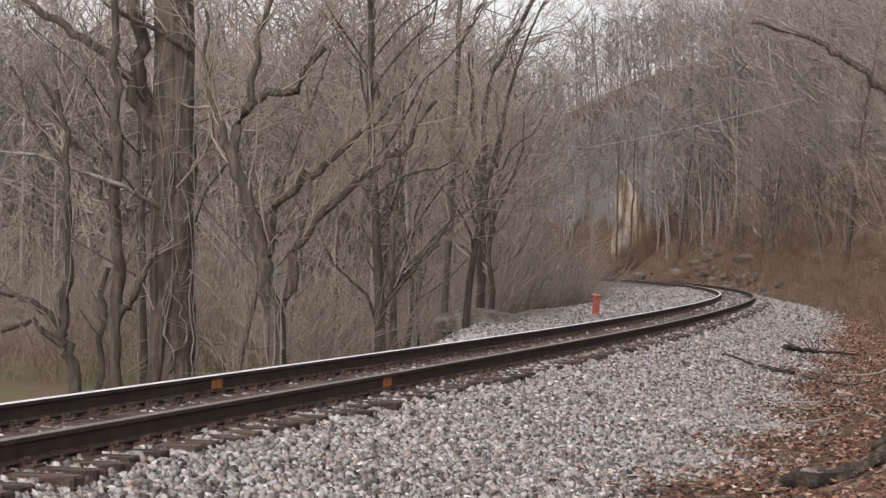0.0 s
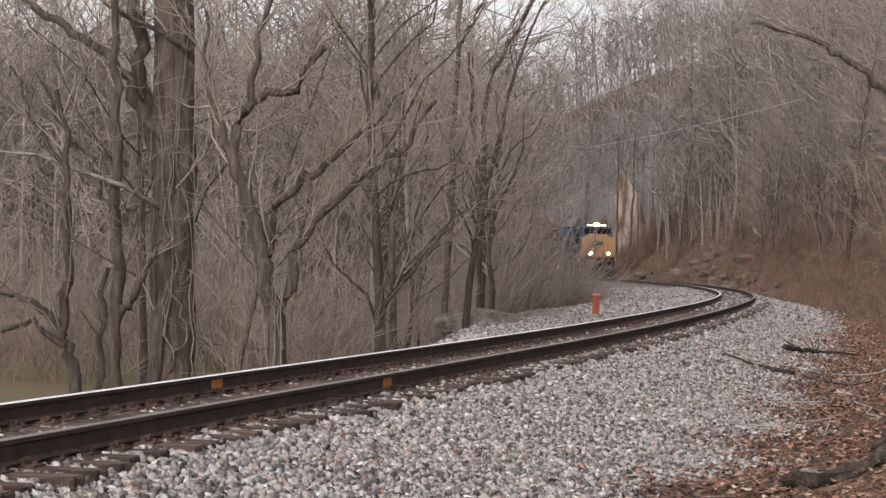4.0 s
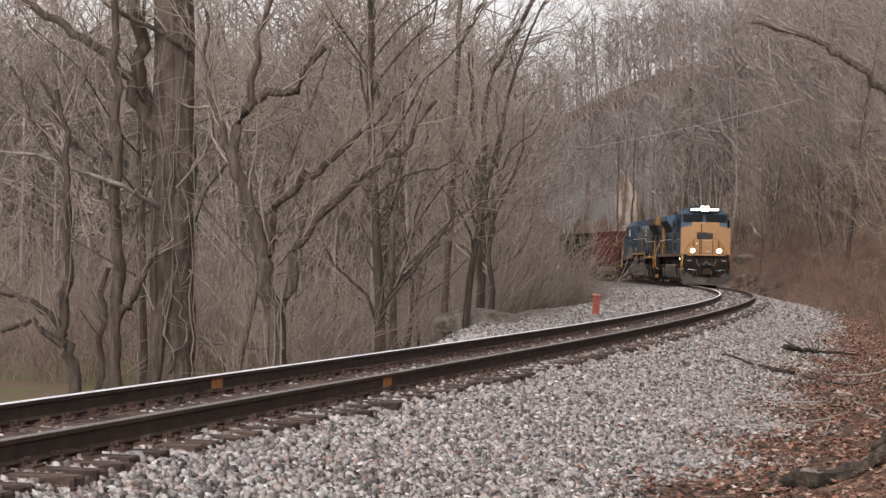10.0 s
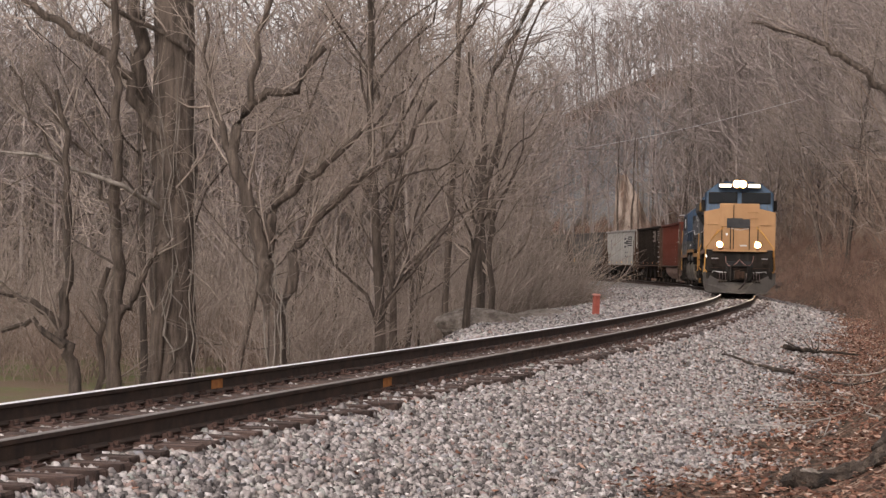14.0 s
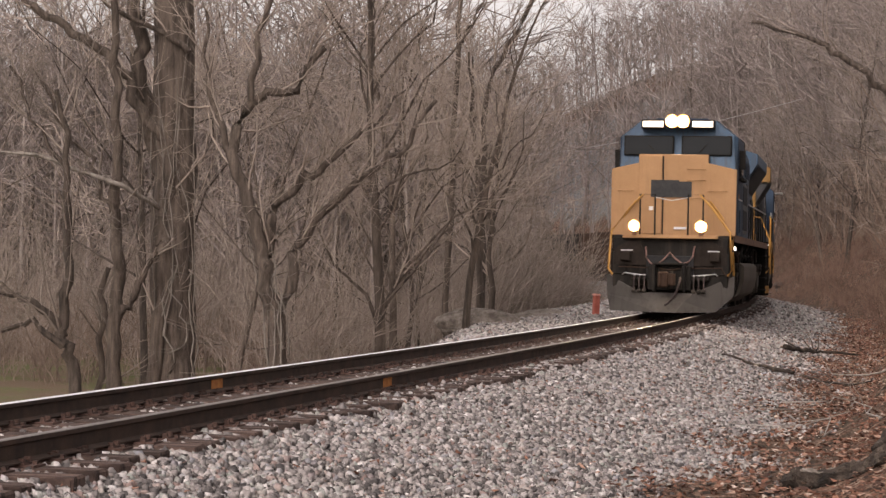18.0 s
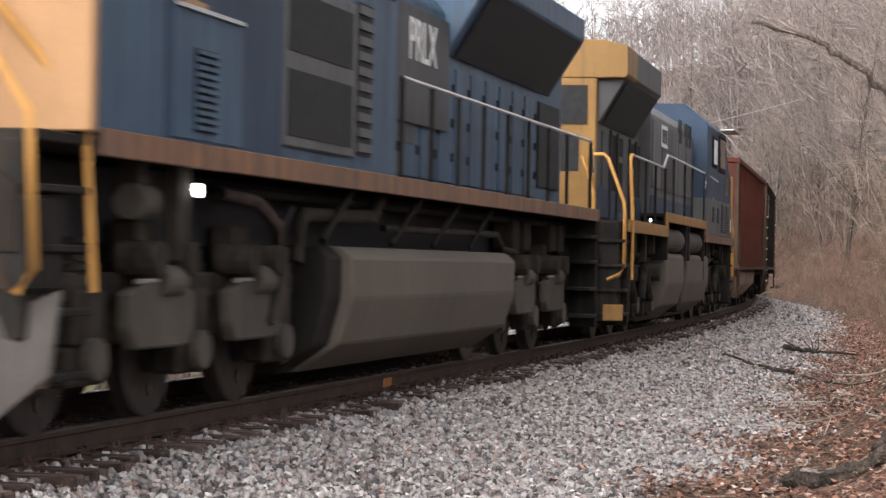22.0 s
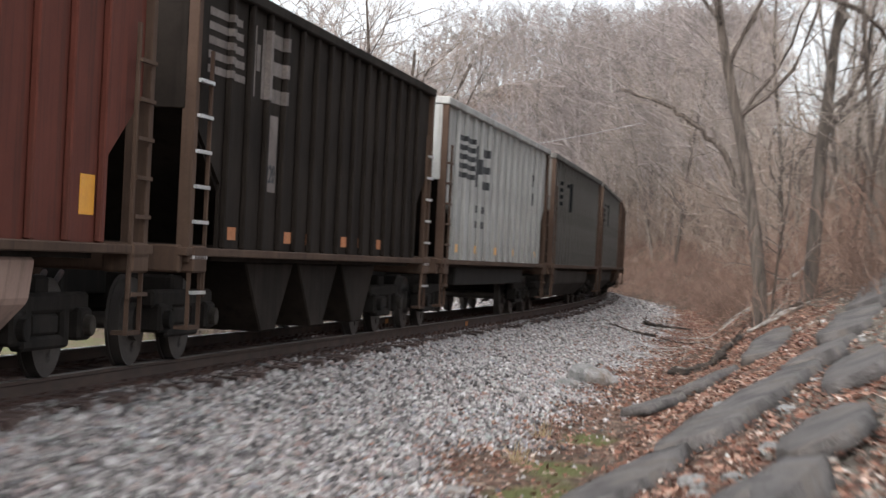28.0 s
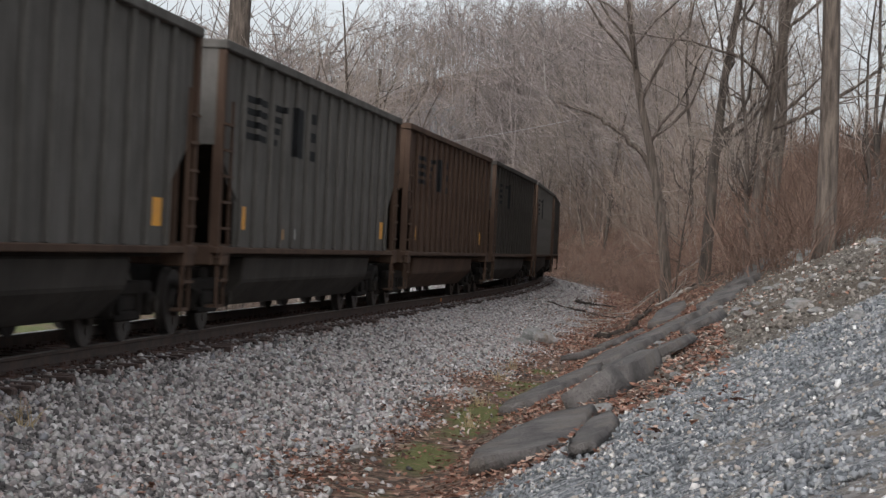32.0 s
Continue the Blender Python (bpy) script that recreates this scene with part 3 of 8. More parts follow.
LBL = "bare grey-brown deciduous tree in the winter wood"
kinds = [
    tree_thing(11, LBL, height=15, radius=0.11, limbs=16, spread=1.0, twig=3, fork=0.2, wander=0.05),
    tree_thing(12, LBL, height=12, radius=0.09, limbs=17, spread=1.1, twig=2, fork=0.12, wander=0.07),
    tree_thing(13, LBL, height=17, radius=0.15, limbs=15, spread=0.9, twig=3, fork=0.2, wander=0.045),
    tree_thing(14, LBL, height=10, radius=0.075, limbs=16, spread=1.0, twig=2, fork=0.1, wander=0.07),
    tree_thing(15, LBL, height=14, radius=0.11, limbs=16, spread=0.9, twig=2, fork=0.15, lean=0.1, wander=0.06),
    tree_thing(16, LBL, height=8, radius=0.06, limbs=14, spread=0.8, twig=2, fork=0.1, lean=0.1),
    tree_thing(17, "pale-barked bare sycamore on the wooded slope", bark=M_BARK_PALE, height=16, radius=0.16, limbs=12, spread=0.8, twig=2, fork=0.4),
]


def z_at(x, y):
    return float(ground_z(np.array([x]), np.array([y]))[0])


def stand_pose(x, y, turn, size, lean=0.0):
    return pose(x, y, z_at(x, y), lean * math.cos(turn), lean * math.sin(turn), math.degrees(turn)) @ Matrix.Diagonal((size, size, size, 1))


used = set()


def stand(x, y, k, turn, size, lean=0.0):
    """The first of a kind stands where it was grown for; the others are copies."""
    m = stand_pose(x, y, turn, size, lean)
    if k not in used:
        used.add(k)
        kinds[k].matrix_basis = m
        return kinds[k]
    ob = copy_thing(kinds[k], m)
    ob.matrix_basis = m
    return ob


# trees that can be told apart
def lone(seed, x, y, turn, label, bark=None, **kw):
    t = tree_thing(seed, label, bark, **kw)
    t.matrix_basis = stand_pose(x, y, turn, 1.0)
    return t


rw = random.Random(77)
placed = []
old_tree = limbed_tree(31, "massive ridged trunk of an old tree beside the meadow", (-5.95, 48.0, -2.1), [
    ([(-5.95, 48, -2.2), (-5.98, 48, -0.1), (-6.07, 48, 3.2), (-6.13, 48, 7.0), (-6.2, 48, 11.0)], 0.53, 0.42),
    ([(-6.4, 47.6, -2.2), (-6.31, 47.6, -0.1), (-6.2, 47.6, 1.9), (-6.08, 47.6, 3.5)], 0.17, 0.13),
    ([(-6.14, 48.2, 2.6), (-6.6, 48.2, 4.0), (-6.85, 48.2, 5.1), (-6.96, 48.2, 6.3), (-7.14, 48.2, 8.2)], 0.20, 0.14),
    ([(-6.25, 47.7, 3.9), (-6.9, 47.7, 4.8), (-7.35, 47.7, 5.6), (-8.3, 47.7, 6.2), (-9.2, 47.7, 6.8), (-10.0, 47.7, 7.4)], 0.14, 0.07),
    ([(-5.7, 47.5, 5.8), (-6.2, 47.5, 6.2), (-7.3, 47.5, 6.7), (-8.2, 47.5, 7.3)], 0.07, 0.04)], 3)
def vines(tree, base, line, radius, count, seed):
    """Thin pale creepers wandering up a trunk, each a part of its tree."""
    r = np.random.RandomState(seed)
    line = np.array(line, float)
    for _ in range(count):
        a_, h0, h1 = r.rand() * 3.14 + 3.14, r.uniform(0, 0.25), r.uniform(0.5, 1.0)
        f = np.linspace(h0, h1, 14)
        c = np.stack([np.interp(f, np.linspace(0, 1, len(line)), line[:, k]) for k in range(3)], -1)
        ang = a_ + np.cumsum(r.normal(0, 0.18, 14))
        pts = c + np.stack([np.cos(ang), np.sin(ang), 0 * ang], -1) * (radius + 0.015 + np.abs(r.normal(0, 0.03, 14)))[:, None] - np.array(base)
        V, F = [], []
        tube(V, F, pts, np.linspace(0.022, 0.009, 14), 5)
        for _ in range(7):
            tw, tr_ = grow(r, pts[r.randint(2, 13)], r.normal(0, 1, 3) * (1, 1, 0.6), r.uniform(0.25, 0.8), 0.008, 4, 0.3, 0.0, 0.4)
            tube(V, F, tw, tr_, 3)
        part("vine", quick_mesh("vine", np.concatenate(V), np.concatenate(F), M_DEADWOOD, True), None, tree, "thin pale creeper")


vines(old_tree, (-5.95, 48.0, -2.1), [(-5.95, 48, -2.0), (-5.98, 48, -0.1), (-6.07, 48, 3.2), (-6.13, 48, 7.0)], 0.5, 7, 61)
crooked = limbed_tree(33, "crooked low-forking tree with dark spreading limbs", (-3.25, 44.0, -2.0), [
    ([(-3.25, 44, -2.1), (-3.4, 44, 0.1), (-3.64, 44, 1.1), (-3.81, 44, 1.95), (-4.39, 44, 3.4), (-4.0, 44, 4.5), (-3.1, 44, 4.8), (-2.5, 44, 5.6)], 0.20, 0.06),
    ([(-3.6, 44, 1.3), (-3.5, 44, 2.4), (-2.85, 43.8, 2.95), (-2.25, 43.6, 3.3), (-1.7, 43.5, 3.9)], 0.12, 0.05),
    ([(-3.35, 44, 0.0), (-3.05, 44.2, 1.35), (-2.75, 44.2, 2.05), (-1.7, 44.3, 3.0), (-0.95, 44.4, 3.4), (-0.2, 44.4, 4.6)], 0.12, 0.04),
    ([(-4.3, 44, 3.3), (-4.9, 44.2, 4.6), (-5.0, 44.4, 6.4)], 0.08, 0.03),
    ([(-4.0, 44, 4.5), (-3.8, 44, 6.2), (-3.2, 44, 8.0)], 0.08, 0.03)], 4)
vines(crooked, (-3.25, 44.0, -2.0), [(-3.25, 44, -2.0), (-3.4, 44, 0.1), (-3.64, 44, 1.1), (-3.81, 44, 1.95)], 0.19, 5, 62)
limbed_tree(34, "gnarled low tree with spreading limbs by the meadow", (-7.7, 46.0, -2.1), [
    ([(-7.65, 46, -2.3), (-7.93, 46, -1.0), (-8.1, 46, -0.5), (-8.05, 46, 0.7), (-8.03, 46, 2.1), (-8.1, 46, 3.7), (-8.35, 46, 4.8)], 0.15, 0.05),
    ([(-8.07, 46, -0.5), (-8.55, 46, 0.1), (-9.0, 46, 0.3), (-9.5, 46, 0.4)], 0.10, 0.05),
    ([(-8.06, 45.8, -0.7), (-8.7, 45.8, -0.2), (-9.4, 45.8, -0.4)], 0.08, 0.04),
    ([(-8.08, 46.2, 3.1), (-8.85, 46.2, 4.1), (-9.4, 46.2, 5.3)], 0.05, 0.03)], 4)
limbed_tree(36, "slender dark tree with crooked limbs by the meadow", (-7.2, 47.0, -2.1), [
    ([(-7.24, 47, -2.3), (-7.15, 47, -0.6), (-7.04, 47, 0.7), (-7.15, 47, 2.2), (-7.2, 47, 3.8), (-7.23, 47, 5.4), (-7.35, 47, 7.8)], 0.18, 0.07),
    ([(-7.08, 47, -0.1), (-6.7, 47, 0.6), (-6.45, 47, 1.1), (-6.15, 47, 1.6)], 0.10, 0.05),
    ([(-7.12, 46.8, 1.9), (-7.5, 46.8, 2.8), (-7.7, 46.8, 3.3), (-8.3, 46.8, 3.9), (-9.0, 46.8, 5.3)], 0.06, 0.03),
    ([(-7.5, 47.3, -2.3), (-7.53, 47.3, -0.6), (-7.36, 47.3, 1.0)], 0.08, 0.06)], 3)
limbed_tree(46, "slender tree forking at the top by the gravel shoulder", (0.14, 60.0, -1.6), [
    ([(0.14, 60, -1.8), (0.11, 60, 1.8), (0.2, 60, 4.5), (0.36, 60, 7.4), (0.4, 60, 9.3)], 0.10, 0.06),
    ([(0.36, 60.2, 7.4), (0.8, 60.2, 8.1), (1.15, 60.2, 9.0)], 0.07, 0.04)], 1)
limbed_tree(47, "bare tree leaning out over the gravel shoulder", (1.0, 58.0, -1.2), [
    ([(1.0, 58, -1.4), (1.0, 58, 2.6), (1.1, 58, 5.8), (1.7, 58, 7.2), (2.4, 58, 8.7)], 0.09, 0.055),
    ([(1.05, 58, 3.4), (0.7, 58.2, 5.2), (0.6, 58.3, 7.0)], 0.05, 0.03)], 2)
limbed_tree(48, "short reddish-barked tree by the gravel shoulder", (1.34, 59.0, -1.2), [
    ([(1.34, 59, -1.4), (1.35, 59, 2.3), (1.5, 59, 4.0), (1.57, 59, 5.4)], 0.085, 0.04),
    ([(1.36, 59, 2.0), (1.15, 59, 3.2), (1.06, 59, 4.6)], 0.05, 0.03)], 4)
limbed_tree(49, "dark limb of a tree leaning out over the bank", (14.5, 62.0, 1.0), [
    ([(14.6, 62, 0.6), (14.2, 62, 3.5), (13.24, 62, 6.0), (12.1, 62, 7.0), (11.1, 62, 7.6), (10.3, 62, 8.0), (8.8, 62, 8.4)], 0.16, 0.05)], 4)
for seed, x, y, turn, label, bark, kw in (
        (32, -7.1, 51.5, 1.0, "tall slender tree behind the massive trunk", None, dict(height=14, radius=0.10, limbs=13, fork=0.2, twig=4, lean=0.03, spread=1.0)),
        (35, -1.45, 50.0, 1.2, "dark upright tree with a vine-covered trunk", None, dict(height=13, radius=0.14, limbs=17, fork=0.1, twig=4, lean=0.03, spread=0.5)),
        (39, -1.1, 50.6, 2.2, "dark upright tree with a vine-covered trunk", None, dict(height=12, radius=0.10, limbs=17, fork=0.1, twig=4, lean=0.03, spread=0.5)),
        (37, 0.6, 54.0, 0.6, "bare many-branched tree by the gravel shoulder", None, dict(height=9.5, radius=0.10, limbs=12, fork=0.08, spread=0.5, twig=3)),
        (38, 1.1, 60.0, 1.6, "bare many-branched tree by the gravel shoulder", None, dict(height=8.0, radius=0.11, limbs=16, fork=0.08, spread=0.5, twig=4)),
        (40, 1.7, 68.0, 1.6, "bare many-branched tree by the gravel shoulder", None, dict(height=8.4, radius=0.11, limbs=16, fork=0.08, spread=0.5, twig=4)),
        # the right bank
        (41, 8.0, 15.5, 0.2, "tall straight trunk on the crest of the gravel bank", None, dict(height=20, radius=0.27, limbs=7, fork=0.55, twig=3, lean=0.02, wander=0.02, tip=0.45)),
        (42, 6.3, 25.5, 0.9, "tall bare tree on the leafy bank", None, dict(height=15, radius=0.17, limbs=12, fork=0.25, spread=0.5, twig=4, lean=0.05)),
        (43, 7.6, 26.5, 2.0, "tall bare tree on the leafy bank", None, dict(height=16, radius=0.19, limbs=12, fork=0.25, spread=0.5, twig=4, lean=0.05)),
        (44, 8.6, 24.5, 3.0, "tall bare tree on the leafy bank", None, dict(height=15, radius=0.2, limbs=13, fork=0.2, spread=0.6, twig=4, lean=0.06)),
        (45, 9.5, 26.0, 4.4, "tall bare tree on the leafy bank", None, dict(height=17, radius=0.22, limbs=12, fork=0.25, spread=0.6, twig=4, lean=0.04))):
    placed.append((x, y))
    lone(seed, x, y, turn, label, bark, **kw)


KIND_TALL = (15, 12, 17, 10, 14, 8, 16)


def under_sky(x, y, size, tall=13.0):
    """Keeps the woods below the skyline of the valley, which climbs to the right."""
    k = x / y
    cap = 0.127 - 0.030 * step(-0.016, -0.002, k) * (1 - step(0.052, 0.072, k)) - 0.022 * (1 - step(-0.16, -0.135, k))
    return np.clip(np.minimum(size, (cap * np.hypot(x, y) + 1.2 - ground_z(x, y)) / tall), 0.25, None)


def wood(count, x_of_y, y0, y1, gap, sizes, allowed, pick):
    done = tries = 0
    while done < count and tries < count * 30:
        tries += 1
        y = y0 + (y1 - y0) * rw.random() ** 0.85
        lo, hi = x_of_y(y)
        x = rw.uniform(lo, hi)
        s, u = nearest([x], [y])
        if not allowed(s[0], u[0], x, y) or any((x - a) ** 2 + (y - c) ** 2 < gap * gap for a, c in placed):
            continue
        placed.append((x, y))
        k = rw.choice(pick)
        size = rw.uniform(*sizes)
        if rw.random() < 0.9 or -0.02 < x / y < 0.065:
            size = float(under_sky(np.array([x]), np.array([y]), size, KIND_TALL[k])[0])
        stand(x, y, k, rw.random() * 6.28, max(size, 0.4), rw.uniform(0, 4))
        done += 1


# left wood, between the line and the meadow and round the bend
wood(165, lambda y: (-0.24 * y - 2, 0.075 * y + 1), 44, 150, 1.4, (0.65, 1.1), lambda s, u, x, y: u < -7.0 - 2.5 * step(60, 80, s) and not 0.031 < x / y < 0.038 and (y > 80 or x > -4 or rw.random() < 0.1) and (not 0.027 < x / y < 0.062 or rw.random() < 0.3), [0, 1, 1, 2, 3, 3, 4, 4, 5, 5])
# right bank and the slope behind
wood(120, lambda y: (0.1 * y, 0.225 * y + 1), 42, 230, 2.2, (0.6, 1.05), lambda s, u, x, y: u > 8.2 or s > 195 and abs(u) > 6, [0, 0, 2, 2, 3, 4, 5])


# slender trees crowding the crest of the bank
for i in range(26):
    y = rw.uniform(20, 64)
    x = 0.222 * y + rw.uniform(0.6, 9.0)
    stand(x, y, rw.choice([0, 1, 2, 4, 5, 5]), rw.random() * 6.28, rw.uniform(0.55, 0.95), rw.uniform(0, 5))
for x, y in ((29.5, 181.0), (33.0, 190.0)):
    stand(x, y, 6, rw.random() * 6.28, rw.uniform(0.95, 1.2), rw.uniform(0, 4))
# old trees leaning out from the slope
for x, y, lean, size in ((26.5, 150, 24, 1.0), (29.5, 160, 30, 1.0)):
    stand(x, y, rw.choice([0, 2, 4]), -1.57 + rw.uniform(-0.4, 0.4), size, lean)


# ---- far woods on the hills and thick brush: what nobody could count ----
def small_tree(seed, height, branches):
    r = np.random.RandomState(seed)
    V, F = [], []
    tr, rad = grow(r, (0, 0, -0.5), (r.normal(0, .06), r.normal(0, .06), 1), height, 0.12, 4, 0.06, 0.02, 0.15)
    tube(V, F, tr, rad, 4)
    for _ in range(branches):
        f = r.uniform(0.25, 1.0) * 4
        p = np.array([np.interp(f, range(5), tr[:, c]) for c in range(3)])
        az = r.rand() * 6.28
        d = np.array([math.cos(az) * 0.7, math.sin(az) * 0.7, r.uniform(0.3, 1.0)])
        ln = height * r.uniform(0.14, 0.34)
        br, brr = grow(r, p, d / np.linalg.norm(d), ln, 0.05, 2, 0.15, 0.05, 0.3)
        tube(V, F, br, brr, 3)
        for _ in range(4):
            d2 = (br[-1] - br[0]) / ln + r.normal(0, 0.5, 3)
            tw, twr = grow(r, br[r.randint(1, 3)], d2 / np.linalg.norm(d2), ln * r.uniform(0.3, 0.7), 0.032, 1, 0.1, 0.02, 0.5)
            tube(V, F, tw, twr, 3)
    return np.concatenate(V), np.concatenate(F)


def thicket(name, x, y, shapes, size, mat, label, category, seed):
    """Many small plants joined in one sheet of growth."""
    r = np.random.RandomState(seed)
    z = ground_z(x, y)
    VV, FF, o = [], [], 0
    pick_ = r.randint(0, len(shapes), len(x))
    turn = r.rand(len(x)) * 6.28
    for i in range(len(x)):
        v, f = shapes[pick_[i]]
        c, s = math.cos(turn[i]), math.sin(turn[i])
        w = np.empty_like(v)
        w[:, 0] = (v[:, 0] * c - v[:, 1] * s) * size[i] + x[i]
        w[:, 1] = (v[:, 0] * s + v[:, 1] * c) * size[i] + y[i]
        w[:, 2] = v[:, 2] * size[i] + z[i]
        VV.append(w)
        FF.append(f + o)
        o += len(v)
    return tagged(new(name, quick_mesh(name, np.concatenate(VV), np.concatenate(FF), mat)), label, category, kind="stuff")


# distance haze is put into this bark colour: pale, greyish, low in contrast
M_FARWOOD = islands("far_wood_bark_hazed", [(0.0, (0.13, 0.106, 0.098)), (0.4, (0.20, 0.166, 0.152)), (0.8, (0.27, 0.226, 0.208)), (1.0, (0.36, 0.31, 0.285))], 0.95, 3)
far_shapes = [small_tree(200 + i, 10 + 2 * (i % 3), 14) for i in range(6)]
r = np.random.RandomState(91)
hx, hy = [], []
while len(hx) < 1300:
    y = 200 + 130 * r.rand(800)
    x = r.uniform(-0.27, 0.235, 800) * y
    s_, u_ = nearest(x, y)
    ok = np.abs(u_) > 9
    hx += list(x[ok])
    hy += list(y[ok])
hx, hy = np.array(hx[:1300]), np.array(hy[:1300])


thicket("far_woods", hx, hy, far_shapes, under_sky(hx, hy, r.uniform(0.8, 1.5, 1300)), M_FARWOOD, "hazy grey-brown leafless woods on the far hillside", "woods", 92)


x_ = r.uniform(-0.25, 0.07, 900)
y_ = 75 + 120 * r.rand(900)
x_ = x_ * y_
s_, u_ = nearest(x_, y_)
ok = (u_ < -11) & ~((x_ > 0.031 * y_) & (x_ < 0.038 * y_))
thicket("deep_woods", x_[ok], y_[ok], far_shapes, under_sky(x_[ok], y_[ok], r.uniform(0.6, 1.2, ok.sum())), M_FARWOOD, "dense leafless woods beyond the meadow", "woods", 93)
# the slope over the bend and the crest of the bank
x_, y_ = r.uniform(0.06, 0.225, 2200), 45 + 165 * r.rand(2200)
x_ = x_ * y_
s_, u_ = nearest(x_, y_)
ok = np.where(u_ > 11)[0][:650]
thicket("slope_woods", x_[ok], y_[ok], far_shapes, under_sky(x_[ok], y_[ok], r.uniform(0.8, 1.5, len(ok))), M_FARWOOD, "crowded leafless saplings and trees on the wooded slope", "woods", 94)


M_SAPLING = mottled("sapling_bark", (0.12, 0.082, 0.062), (0.26, 0.198, 0.162), 0.4, 8, 0.95, relief=0)


def bush(seed, height, stems, thick=0.009):
    r = np.random.RandomState(seed)
    V, F = [], []
    for _ in range(stems):
        az = r.rand() * 6.28
        d = np.array([math.cos(az) * 0.45, math.sin(az) * 0.45, 1.0])
        st, sr = grow(r, (r.normal(0, .25), r.normal(0, .25), -0.05), d / np.linalg.norm(d), height * r.uniform(0.5, 1.1), thick, 4, 0.2, 0.02, 0.4)
        tube(V, F, st, sr, 3)
        for _ in range(4):
            d2 = (st[-1] - st[0]) / np.linalg.norm(st[-1] - st[0]) + r.normal(0, 0.5, 3)
            tw, twr = grow(r, st[r.randint(1, 4)], d2 / np.linalg.norm(d2), height * r.uniform(0.2, 0.45), thick * 0.66, 2, 0.2, 0.0, 0.5)
            tube(V, F, tw, twr, 3)
    return np.concatenate(V), np.concatenate(F)


bushes = [bush(300 + i, 2.2 + 0.8 * (i % 3), 9) for i in range(6)]


def brush(name, count, x_of_y, y0, y1, allowed, sizes, mat, label, seed):
    r = np.random.RandomState(seed)
    X, Y = [], []
    while len(X) < count:
        y = y0 + (y1 - y0) * r.rand(600) ** 0.9
        lo, hi = x_of_y(y)
        x = lo + (hi - lo) * r.rand(600)
        s, u = nearest(x, y)
        ok = allowed(s, u, x, y)
        X += list(x[ok])
        Y += list(y[ok])
    X, Y = np.array(X[:count]), np.array(Y[:count])
    thicket(name, X, Y, bushes, r.uniform(*sizes, count), mat, label, "brush", seed + 1)


brush("wood_edge_brush", 700, lambda y: (-0.23 * y, 0.08 * y + 1), 36, 150, lambda s, u, x, y: (u < -6.6 - 1.5 * step(55, 80, s)) & ((x > -3 - 0.02 * y) | (y > 60)) & ((x < 0.031 * y) | (x > 0.038 * y)) & ((x < 0.028 * y) | (x > 0.06 * y) | (np.sin(x * 37.0 + y * 11.0) > 0.35)), (0.8, 2.2), M_TWIG, "tangled leafless saplings along the edge of the wood", 401)
bushes = [bush(320 + i, 1.6 + 0.6 * (i % 3), 6, 0.02) for i in range(5)]
brush("bank_brambles", 850, lambda y: (0.07 * y, 0.21 * y + 5), 40, 200, lambda s, u, x, y: (u > 5.9) & (u < 18), (0.25, 0.75), M_BRUSH, "low tangled brambles over the dead leaves of the bank", 421)
brush("slope_saplings", 800, lambda y: (0.06 * y, 0.24 * y + 5), 60, 215, lambda s, u, x, y: (u > 8 + 2.0 * step(80, 110, s)) & (s < 195) | (s > 195) & (np.abs(u) > 9), (1.1, 2.6), M_SAPLING, "crowded thin saplings on the wooded slope", 431)
bushes = [bush(340 + i, 1.5 + 0.5 * (i % 3), 7, 0.012) for i in range(5)]
brush("meadow_brush", 260, lambda y: (-0.24 * y, -0.06 * y), 52, 100, lambda s, u, x, y: u < -10, (0.5, 1.4), M_SAPLING, "tangled brush along the far side of the meadow", 441)
bushes = [bush(360 + i, 2.0 + 0.6 * (i % 3), 8, 0.011) for i in range(5)]
brush("bank_brush", 500, lambda y: (0.08 * y, 0.24 * y + 6), 20, 200, lambda s, u, x, y: u > 7.0 + 1.5 * step(80, 110, s), (0.5, 1.1), M_BRUSH, "reddish-brown brush and brambles on the bank", 411)
bushes = [bush(390 + i, 2.6 + 0.6 * (i % 3), 12, 0.012) for i in range(6)]
brush("bend_brush", 90, lambda y: (0.022 * y, 0.062 * y), 66, 100, lambda s, u, x, y: (u < -7.2) & ((x < 0.0315 * y) | (x > 0.036 * y)), (0.9, 1.5), M_TWIG, "pale tangled brush on the inside of the bend", 481)
bushes = [bush(360 + i, 2.0 + 0.6 * (i % 3), 8, 0.011) for i in range(5)]
brush("rock_foot_brush", 110, lambda y: (15.0 + 0 * y, 25.0 + 0 * y), 221, 227, lambda s, u, x, y: u > 6.5, (0.9, 1.35), M_BRUSH, "reddish-brown brush at the foot of the tan rock face", 461)
bushes = [bush(380 + i, 1.3 + 0.4 * (i % 3), 9, 0.014) for i in range(5)]
brush("foot_brambles", 420, lambda y: (0.10 * y, 0.2 * y + 2), 70, 215, lambda s, u, x, y: (u > 5.4) & (u < 10.5), (0.4, 0.85), M_REDBRUSH, "red-brown brambles and dead grass along the foot of the bank", 471)
brush("crest_brush", 330, lambda y: (0.222 * y + 0.6, 0.222 * y + 14), 14, 70, lambda s, u, x, y: u > 9, (0.7, 1.7), M_BRUSH, "tangled brush along the crest of the bank", 451)
